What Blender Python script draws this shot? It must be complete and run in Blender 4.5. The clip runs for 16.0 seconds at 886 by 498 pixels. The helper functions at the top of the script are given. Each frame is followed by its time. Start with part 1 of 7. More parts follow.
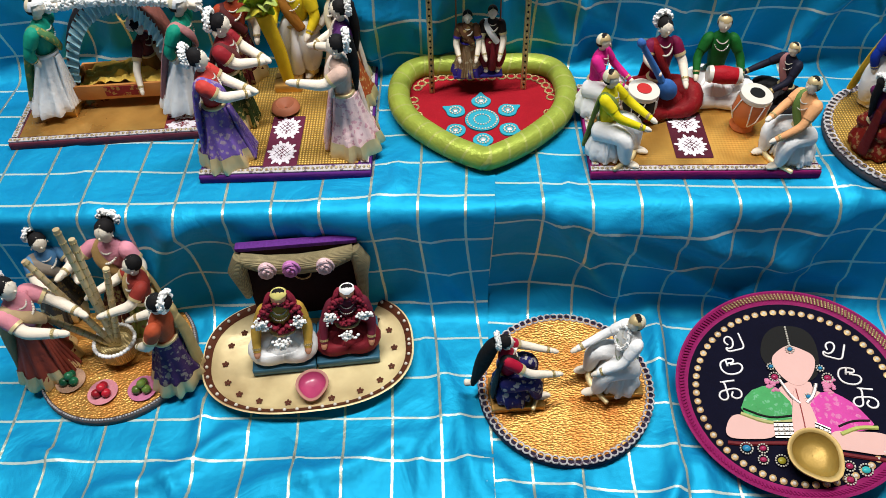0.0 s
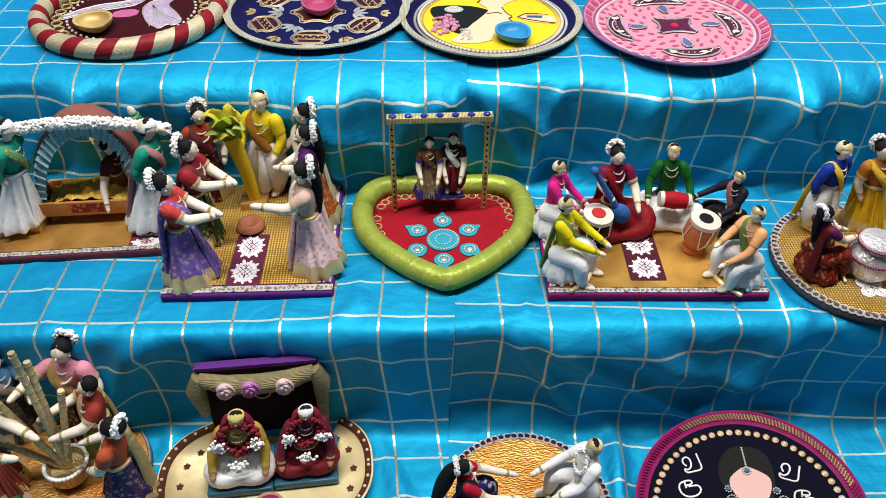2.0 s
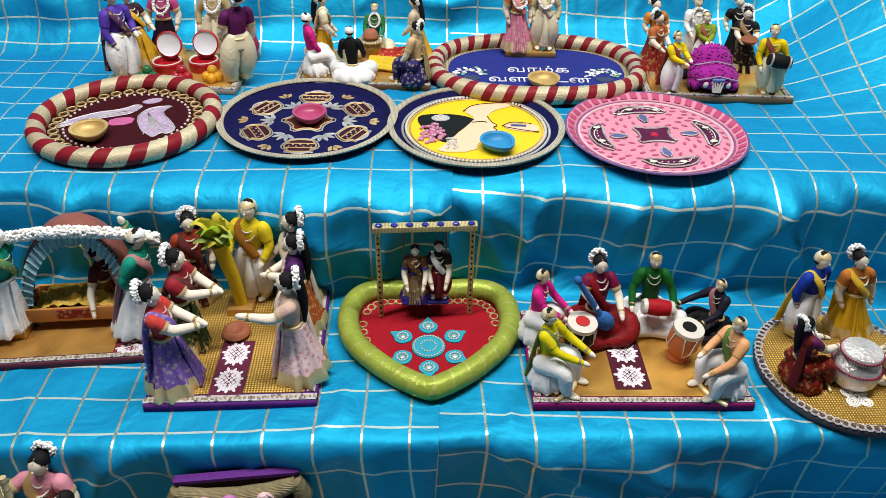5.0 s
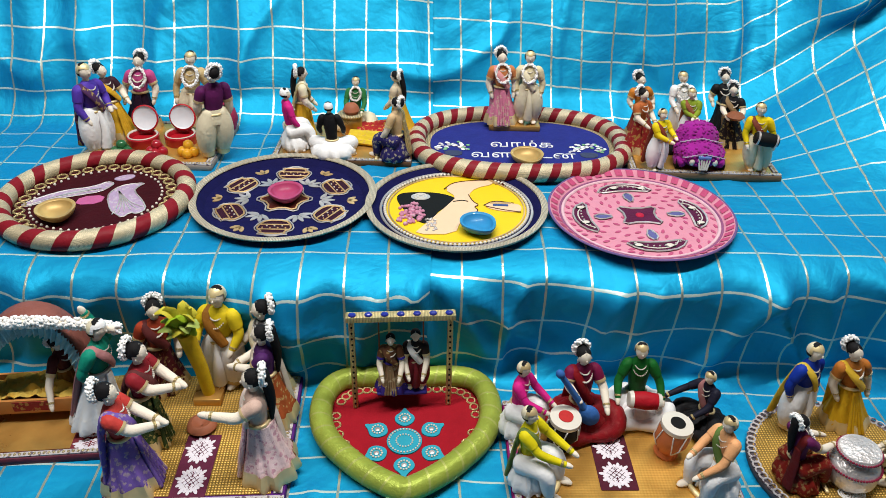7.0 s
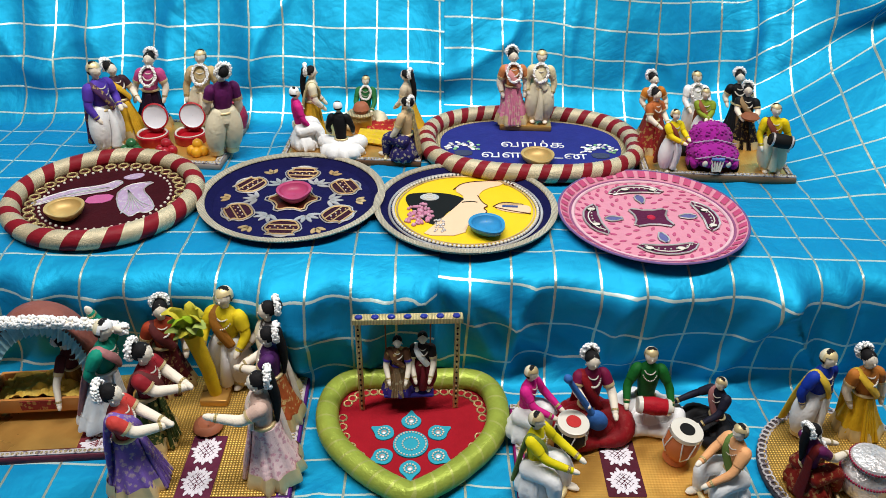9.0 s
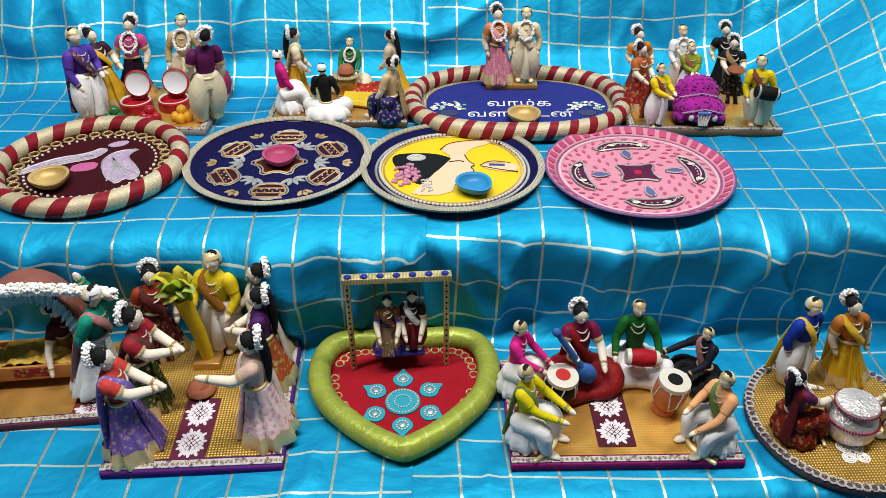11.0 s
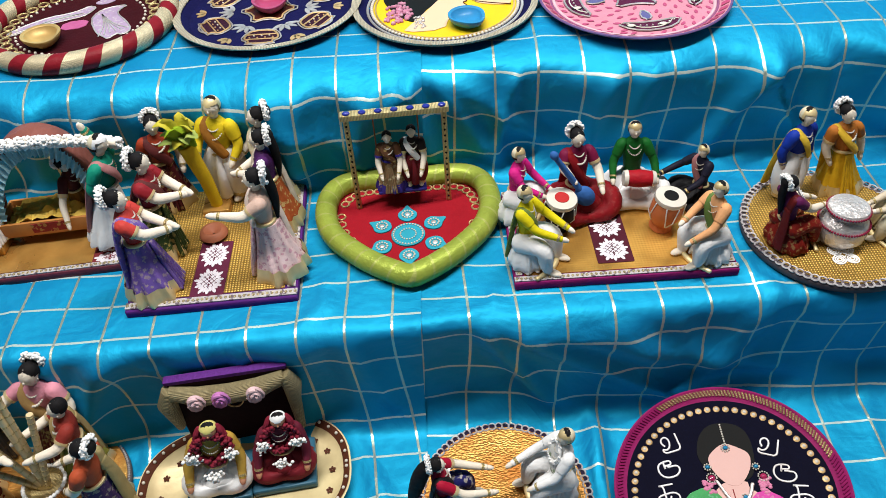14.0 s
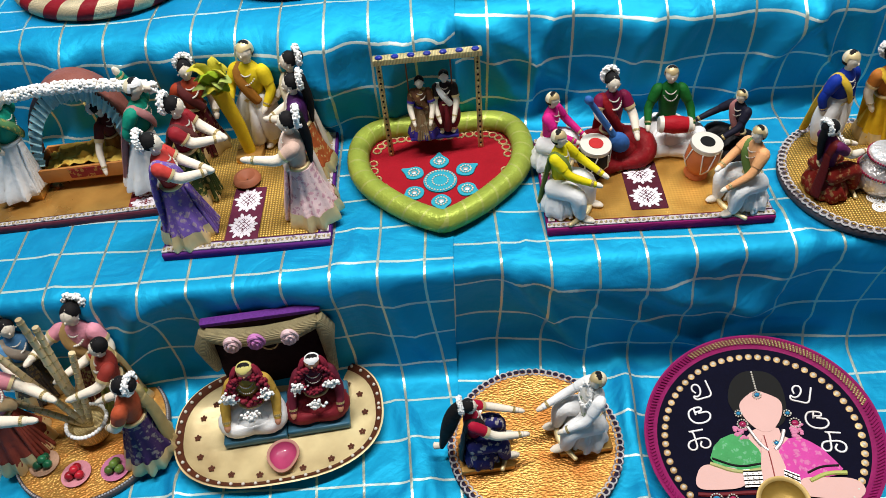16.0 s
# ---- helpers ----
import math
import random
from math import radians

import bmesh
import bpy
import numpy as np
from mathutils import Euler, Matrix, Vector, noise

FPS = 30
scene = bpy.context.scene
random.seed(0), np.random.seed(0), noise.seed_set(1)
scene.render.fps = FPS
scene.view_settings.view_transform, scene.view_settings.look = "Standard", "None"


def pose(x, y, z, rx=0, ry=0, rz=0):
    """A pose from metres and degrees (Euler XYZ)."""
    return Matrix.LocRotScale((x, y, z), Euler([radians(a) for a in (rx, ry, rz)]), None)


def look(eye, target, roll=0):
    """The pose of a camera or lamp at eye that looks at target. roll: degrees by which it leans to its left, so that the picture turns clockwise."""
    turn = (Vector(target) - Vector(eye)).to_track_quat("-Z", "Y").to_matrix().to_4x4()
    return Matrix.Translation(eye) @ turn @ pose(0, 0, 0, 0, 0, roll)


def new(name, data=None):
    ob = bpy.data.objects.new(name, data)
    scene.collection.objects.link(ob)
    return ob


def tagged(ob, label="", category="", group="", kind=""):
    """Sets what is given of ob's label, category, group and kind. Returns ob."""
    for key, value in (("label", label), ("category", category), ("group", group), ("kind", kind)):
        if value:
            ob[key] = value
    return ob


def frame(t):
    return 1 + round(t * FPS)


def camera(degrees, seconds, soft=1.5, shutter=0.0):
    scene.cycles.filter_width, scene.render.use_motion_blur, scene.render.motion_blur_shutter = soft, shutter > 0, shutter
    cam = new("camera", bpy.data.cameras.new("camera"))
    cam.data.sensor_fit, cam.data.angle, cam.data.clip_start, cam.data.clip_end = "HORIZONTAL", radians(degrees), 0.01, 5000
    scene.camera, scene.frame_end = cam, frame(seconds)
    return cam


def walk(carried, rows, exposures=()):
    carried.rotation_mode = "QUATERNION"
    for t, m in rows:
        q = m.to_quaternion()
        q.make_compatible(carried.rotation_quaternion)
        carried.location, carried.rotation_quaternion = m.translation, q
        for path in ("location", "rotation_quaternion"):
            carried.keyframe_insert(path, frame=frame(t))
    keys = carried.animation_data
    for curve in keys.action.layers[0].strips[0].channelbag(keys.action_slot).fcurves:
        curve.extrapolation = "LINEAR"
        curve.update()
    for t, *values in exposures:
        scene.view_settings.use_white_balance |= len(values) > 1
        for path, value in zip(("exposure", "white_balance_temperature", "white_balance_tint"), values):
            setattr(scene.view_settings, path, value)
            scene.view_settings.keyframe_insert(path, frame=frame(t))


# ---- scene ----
cam = camera(60.1, 16.0, soft=0.6)
METRES, EYE, TILT, LEAN, TURN = 0.34, 0.9, -48.0, 1.4, 0.0
ROWS = [
    (0.0, 0.0, 0.0, 0.0, 0.0, 0.0, 0.0),
    (0.5, 0.0005, -0.0064, 0.0328, -0.47, 1.28, -0.44),
    (1.0, 0.0072, -0.0239, 0.0742, -0.41, 3.23, -0.63),
    (1.5, 0.0329, -0.0479, 0.0962, -1.12, 5.04, -0.23),
    (2.0, 0.0412, -0.0545, 0.1321, -2.16, 6.46, -0.19),
    (2.5, 0.0437, -0.0723, 0.1613, -1.72, 7.77, -0.79),
    (3.0, 0.0698, -0.0892, 0.1728, -2.34, 8.75, -1.11),
    (3.5, 0.0856, -0.0988, 0.1861, -2.72, 9.75, -0.58),
    (4.0, 0.0743, -0.1011, 0.2005, -2.39, 10.44, -0.45),
    (6.5, 0.1273, -0.05, 0.3944, -3.01, 15.16, 0.13),
    (7.0, 0.1534, -0.0182, 0.4499, -3.0, 15.75, -0.23),
    (7.5, 0.158, -0.0038, 0.479, -2.86, 16.04, -0.99),
    (8.0, 0.1628, 0.0021, 0.4937, -2.4, 15.93, -1.45),
    (10.5, 0.1986, -0.002, 0.4509, -2.25, 13.95, 0.3),
    (11.0, 0.2045, 0.0038, 0.4362, -2.22, 13.15, 0.58),
    (11.5, 0.2167, 0.0131, 0.404, -2.23, 11.71, 1.34),
    (12.0, 0.2161, 0.0123, 0.3643, -2.25, 10.05, 2.02),
    (12.5, 0.2195, 0.0053, 0.329, -2.05, 8.68, 2.42),
    (13.0, 0.2267, -0.0086, 0.2963, -1.88, 7.57, 2.7),
    (13.5, 0.2316, -0.0224, 0.2522, -1.6, 6.02, 3.14),
    (14.0, 0.2258, -0.03, 0.2099, -1.16, 4.61, 3.64),
    (14.5, 0.2192, -0.029, 0.1813, -0.92, 3.52, 4.14),
    (15.0, 0.2069, -0.0321, 0.1563, -0.9, 2.89, 4.21),
    (15.5, 0.1975, -0.0336, 0.1468, -0.01, 2.42, 3.66),
    (16.0, 0.1895, -0.0292, 0.1444, 0.63, 1.91, 3.18),
]
walk(cam, [(t, pose(0, 0, EYE, TILT, LEAN, TURN) @ pose(METRES * x, METRES * y, METRES * z, 90 + pitch, roll, yaw)) for t, x, y, z, yaw, pitch, roll in ROWS],
     ((0.0, 0.12), (2.0, 0.05), (4.0, 0.0), (6.5, -0.17), (8.0, -0.19), (10.5, -0.18), (12.0, -0.12), (13.5, 0.0), (16.0, 0.08)))

# ---- light and air ----
world = bpy.data.worlds.new("room_air")
scene.world = world
world.use_nodes = True
world.node_tree.nodes["Background"].inputs[0].default_value = (0.75, 0.85, 1.0, 1)
world.node_tree.nodes["Background"].inputs[1].default_value = 0.25


def area_lamp(name, at, target, sx, sy, watts, colour):
    data = bpy.data.lights.new(name, "AREA")
    data.shape, data.size, data.size_y, data.energy, data.color = "RECTANGLE", sx, sy, watts, colour
    ob = new(name, data)
    ob.matrix_world = look(at, target)
    return ob


area_lamp("tube_light_overhead", (0.06, 0.82, 2.6), (0.02, 0.97, 0.2), 2.4, 0.12, 106, (1.0, 0.97, 0.93))

# ---- materials ----
MATS = {}


def nodes_of(name):
    m = bpy.data.materials.new(name)
    m.use_nodes = True
    nt = m.node_tree
    return m, nt, nt.nodes["Principled BSDF"]


def link(nt, a, b):
    nt.links.new(a, b)


def noise_node(nt, scale, detail=3.0, coords=None):
    n = nt.nodes.new("ShaderNodeTexNoise")
    n.inputs["Scale"].default_value, n.inputs["Detail"].default_value = scale, detail
    if coords:
        link(nt, coords, n.inputs["Vector"])
    return n


def coords_of(nt, which="Object"):
    return nt.nodes.new("ShaderNodeTexCoord").outputs[which]


def maths(nt, op, a, b=0.0, c=None):
    n = nt.nodes.new("ShaderNodeMath")
    n.operation = op
    for i, v in enumerate((a, b, c)):
        if v is None:
            continue
        if isinstance(v, (int, float)):
            n.inputs[i].default_value = v
        else:
            link(nt, v, n.inputs[i])
    return n.outputs[0]


def mix(nt, f, a, b):
    n = nt.nodes.new("ShaderNodeMix")
    n.data_type = "RGBA"
    for sock, v in ((n.inputs[0], f), (n.inputs[6], a), (n.inputs[7], b)):
        if isinstance(v, (int, float)):
            sock.default_value = v
        elif isinstance(v, tuple):
            sock.default_value = (*v[:3], 1)
        else:
            link(nt, v, sock)
    return n.outputs[2]


def bump(nt, bsdf, height, strength, distance):
    b = nt.nodes.new("ShaderNodeBump")
    b.inputs["Strength"].default_value, b.inputs["Distance"].default_value = strength, distance
    link(nt, height, b.inputs["Height"])
    link(nt, b.outputs[0], bsdf.inputs["Normal"])


def fabric(name, colour, rough=0.75, speck=None, sheen=0.0, metal=0.0, vary=0.3, scale=60.0):
    """Woven cloth: mottled colour, fine thread relief, optional woven motif in a second colour."""
    if name in MATS:
        return MATS[name]
    colour = tuple(c * 0.88 for c in colour)
    m, nt, p = nodes_of(name)
    co = coords_of(nt)
    n = noise_node(nt, scale, 4.0, co)
    dark = tuple(c * (1 - vary) for c in colour)
    light = tuple(min(1, c * (1 + vary * 0.6)) for c in colour)
    col = mix(nt, n.outputs[0], dark, light)
    if speck:
        # woven sprigs: warped cells kept only in patches, in an uneven thread colour
        v = nt.nodes.new("ShaderNodeTexVoronoi")
        v.inputs["Scale"].default_value = 125.0
        warp = nt.nodes.new("ShaderNodeVectorMath")
        warp.operation = "ADD"
        link(nt, co, warp.inputs[0])
        wn = noise_node(nt, 210.0, 3.0, co)
        ws = nt.nodes.new("ShaderNodeVectorMath")
        ws.operation = "SCALE"
        ws.inputs[3].default_value = 0.010
        link(nt, wn.outputs[1], ws.inputs[0])
        link(nt, ws.outputs[0], warp.inputs[1])
        link(nt, warp.outputs[0], v.inputs["Vector"])
        spot = maths(nt, "MULTIPLY_ADD", v.outputs["Distance"], -7.0, 2.9)
        spot = maths(nt, "MINIMUM", maths(nt, "MAXIMUM", spot, 0.0), 0.8)
        thread = mix(nt, noise_node(nt, 340.0, 2.0, co).outputs[0], tuple(c * 0.45 for c in speck), speck)
        col = mix(nt, spot, col, thread)
    link(nt, col, p.inputs["Base Color"])
    p.inputs["Roughness"].default_value, p.inputs["Metallic"].default_value = rough, metal
    p.inputs["Sheen Weight"].default_value = sheen
    p.inputs["Specular IOR Level"].default_value = 0.12
    crease = maths(nt, "ABSOLUTE", maths(nt, "SUBTRACT", noise_node(nt, 75.0, 3.0, co).outputs[0], 0.5))
    bump(nt, p, maths(nt, "MULTIPLY_ADD", crease, 3.5, maths(nt, "MULTIPLY", noise_node(nt, 900.0, 2.0, co).outputs[0], 0.5)), 0.6, 0.001)
    MATS[name] = m
    return m


def foil(name, colour, cell=0.004, depth=0.5, rough=0.32, metal=0.6, style="weave"):
    """Embossed metallic sheet."""
    if name in MATS:
        return MATS[name]
    colour = tuple(c * 0.9 for c in colour)
    m, nt, p = nodes_of(name)
    co = coords_of(nt)
    # bright and brown reflections painted into the base colour as broad noise
    big = noise_node(nt, 13.0, 4.0, co)
    painted_gleam = maths(nt, "MINIMUM", maths(nt, "MAXIMUM", maths(nt, "MULTIPLY_ADD", big.outputs[0], 2.2, -0.6), 0.0), 1.0)
    col = mix(nt, painted_gleam, (colour[0] * 0.58, colour[1] * 0.50, colour[2] * 0.45), tuple(min(1, c * 1.22) for c in colour))
    sep = nt.nodes.new("ShaderNodeSeparateXYZ")
    link(nt, co, sep.inputs[0])
    k = math.pi / cell
    if style == "weave":
        sx = maths(nt, "SINE", maths(nt, "MULTIPLY", maths(nt, "ADD", sep.outputs[0], sep.outputs[1]), k * 0.8))
        sy = maths(nt, "SINE", maths(nt, "MULTIPLY", maths(nt, "SUBTRACT", sep.outputs[0], sep.outputs[1]), k * 0.8))
        h = maths(nt, "MULTIPLY", sx, sy)
    elif style == "dots":
        sx = maths(nt, "SINE", maths(nt, "MULTIPLY", sep.outputs[0], k))
        sy = maths(nt, "SINE", maths(nt, "MULTIPLY", sep.outputs[1], k))
        h = maths(nt, "ABSOLUTE", maths(nt, "MULTIPLY", sx, sy))
        col = mix(nt, maths(nt, "GREATER_THAN", h, 0.5), tuple(c * 0.55 for c in colour), col)
    elif style == "straw":
        v = nt.nodes.new("ShaderNodeTexVoronoi")
        v.inputs["Scale"].default_value = 230.0
        w_ = nt.nodes.new("ShaderNodeMapping")
        w_.inputs["Scale"].default_value = (1.0, 1.7, 1.0)
        w_.inputs["Rotation"].default_value = (0, 0, 0.7)
        link(nt, co, w_.inputs[0])
        link(nt, w_.outputs[0], v.inputs["Vector"])
        h = v.outputs["Distance"]
        hue = nt.nodes.new("ShaderNodeSeparateXYZ")
        link(nt, v.outputs["Color"], hue.inputs[0])
        col = mix(nt, maths(nt, "MULTIPLY", hue.outputs[0], 0.7), col, (colour[0] * 0.6, colour[1] * 0.38, colour[2] * 0.3))
        worn = maths(nt, "MULTIPLY_ADD", noise_node(nt, 24.0, 3.0, co).outputs[0], 4.0, -1.7)
        worn = maths(nt, "MINIMUM", maths(nt, "MAXIMUM", worn, 0.0), 1.0)
        col = mix(nt, worn, col, (colour[0] * 0.62, colour[1] * 0.36, colour[2] * 0.2))
    else:
        h = noise_node(nt, 160.0, 3.0, co).outputs[0]
    link(nt, col, p.inputs["Base Color"])
    p.inputs["Metallic"].default_value = metal
    r = noise_node(nt, 25.0, 3.0, co)
    link(nt, maths(nt, "MULTIPLY_ADD", r.outputs[0], 0.3, rough - 0.12), p.inputs["Roughness"])
    bump(nt, p, h, depth, 0.0012)
    MATS[name] = m
    return m


def paint(name, colour, rough=0.5, metal=0.0, vary=0.15, scale=40.0, grain=0.15, coat=0.0):
    if name in MATS:
        return MATS[name]
    colour = tuple(c * 0.88 for c in colour)
    m, nt, p = nodes_of(name)
    co = coords_of(nt)
    n = noise_node(nt, scale, 5.0, co)
    link(nt, mix(nt, n.outputs[0], tuple(c * (1 - vary) for c in colour), tuple(min(1, c * (1 + vary)) for c in colour)), p.inputs["Base Color"])
    p.inputs["Roughness"].default_value, p.inputs["Metallic"].default_value = rough, metal
    p.inputs["Coat Weight"].default_value = coat
    p.inputs["Specular IOR Level"].default_value = 0.25
    bump(nt, p, noise_node(nt, 420.0, 3.0, co).outputs[0], grain, 0.001)
    MATS[name] = m
    return m


PITCH = 0.0635  # the checks of the silk


def silk_material():
    m, nt, p = nodes_of("checked_silk")
    uv = coords_of(nt, "UV")
    obj = coords_of(nt)
    sep = nt.nodes.new("ShaderNodeSeparateXYZ")
    link(nt, uv, sep.inputs[0])
    frayed = noise_node(nt, 900.0, 1.0, obj)
    masks = []
    for i, half in ((0, 0.027), (1, 0.028)):
        f = maths(nt, "FRACT", sep.outputs[i])
        d = maths(nt, "ABSOLUTE", maths(nt, "SUBTRACT", f, 0.5))
        w = maths(nt, "MULTIPLY_ADD", frayed.outputs[0], 0.03, half - 0.015)
        masks.append(maths(nt, "LESS_THAN", d, w))
    slow = noise_node(nt, 3.0, 3.0, obj)
    ground = mix(nt, slow.outputs[0], (0.002, 0.088, 0.340), (0.003, 0.140, 0.435))
    col = mix(nt, masks[0], ground, (0.50, 0.56, 0.46))
    col = mix(nt, masks[1], col, (0.50, 0.62, 0.58))
    link(nt, col, p.inputs["Base Color"])
    stripe = maths(nt, "MAXIMUM", masks[0], masks[1])
    link(nt, maths(nt, "MULTIPLY_ADD", masks[0], 0.62, maths(nt, "MULTIPLY_ADD", masks[1], 0.2, 0.10)), p.inputs["Metallic"])
    link(nt, maths(nt, "MULTIPLY_ADD", stripe, -0.12, 0.48), p.inputs["Roughness"])
    p.inputs["Specular IOR Level"].default_value = 0.6
    p.inputs["Specular Tint"].default_value = (0.05, 0.6, 0.95, 1)
    # crumples and thread grain
    soft = noise_node(nt, 16.0, 3.0, obj)
    folded = noise_node(nt, 7.0, 4.0, obj)
    folded.inputs["Distortion"].default_value = 1.2
    crease = maths(nt, "ABSOLUTE", maths(nt, "SUBTRACT", folded.outputs[0], 0.5))
    fine = noise_node(nt, 650.0, 2.0, obj)
    h = maths(nt, "ADD", maths(nt, "MULTIPLY_ADD", crease, 7.0, maths(nt, "MULTIPLY", soft.outputs[0], 6.0)), maths(nt, "MULTIPLY_ADD", fine.outputs[0], 0.25, maths(nt, "MULTIPLY", stripe, 0.25)))
    bump(nt, p, h, 0.55, 0.0016)
    # the cyan weft of the shot silk shines over the blue warp
    shine = nt.nodes.new("ShaderNodeBsdfGlossy")
    shine.inputs["Color"].default_value = (0.04, 0.80, 0.86, 1)
    shine.inputs["Roughness"].default_value = 0.68
    link(nt, p.inputs["Normal"].links[0].from_socket, shine.inputs["Normal"])
    both = nt.nodes.new("ShaderNodeMixShader")
    link(nt, maths(nt, "MULTIPLY_ADD", stripe, -0.24, 0.24), both.inputs[0])
    link(nt, p.outputs[0], both.inputs[1])
    link(nt, shine.outputs[0], both.inputs[2])
    link(nt, both.outputs[0], nt.nodes["Material Output"].inputs[0])
    return m


SILK = silk_material()
GOLD = foil("gold_sheet", (0.74, 0.42, 0.09), 0.0034, 0.12, 0.32, style="weave")
GOLD_DOT = foil("gold_dotted_sheet", (0.68, 0.42, 0.09), 0.0040, 0.6, 0.36, style="dots")
GOLD_SMOOTH = foil("gold_foil", (0.62, 0.35, 0.09), 0.004, 0.25, 0.28, style="crinkle")
BRASS = foil("brass", (0.66, 0.47, 0.17), 0.004, 0.15, 0.48, metal=0.35, style="crinkle")
IVORY = fabric("ivory_cloth", (0.86, 0.77, 0.64), 0.8, vary=0.08)
WHITE = fabric("white_cloth", (0.90, 0.90, 0.90), 0.8, vary=0.08)
CREAM = fabric("cream_silk", (0.78, 0.70, 0.50), 0.5, vary=0.15)
BLACK = fabric("black_yarn", (0.012, 0.011, 0.012), 0.7, vary=0.3)
FLOWER = fabric("jasmine_white", (0.98, 0.97, 0.95), 0.8, vary=0.08, scale=300)
RIBBON = foil("gold_ribbon", (0.80, 0.64, 0.30), 0.002, 0.5, 0.4, metal=0.6, style="dots")
ZARI = foil("zari_border", (0.84, 0.70, 0.38), 0.004, 0.3, 0.42, metal=0.4, style="crinkle")
LACE = fabric("silver_lace", (0.56, 0.53, 0.54), 0.55, (0.10, 0.05, 0.09), metal=0.25, vary=0.3, scale=400)
PALEBRAID = foil("pale_braid", (0.80, 0.73, 0.56), 0.0022, 0.9, 0.5, metal=0.25, style="dots")
GOLDLACE = foil("gold_lace", (0.74, 0.62, 0.36), 0.003, 1.0, 0.45, metal=0.5, style="dots")
PURPLE = fabric("purple_velvet", (0.10, 0.02, 0.19), 0.8, vary=0.3)
MAGENTA = fabric("magenta_velvet", (0.26, 0.012, 0.13), 0.75, vary=0.35)
MAROON = fabric("maroon_velvet", (0.045, 0.003, 0.007), 0.9, vary=0.4)
RED = fabric("red_velvet", (0.33, 0.008, 0.018), 0.9, vary=0.2)
NAVY = fabric("navy_velvet", (0.006, 0.006, 0.062), 0.85, vary=0.35)
INK = fabric("ink_velvet", (0.003, 0.003, 0.014), 0.9, vary=0.3)
PEARL = paint("pearl", (0.70, 0.66, 0.58), 0.25, 0.0, 0.05, coat=0.4)
SILVER = foil("silver_thread", (0.60, 0.58, 0.58), 0.002, 0.6, 0.42, metal=0.5, style="crinkle")


def fab(r, g, b, speck=None, rough=0.55):
    """Doll cloth by colour."""
    return fabric("cloth_%02d_%02d_%02d%s" % (r * 99, g * 99, b * 99, "_figured" if speck else ""), (r, g, b), rough, speck, vary=0.3)


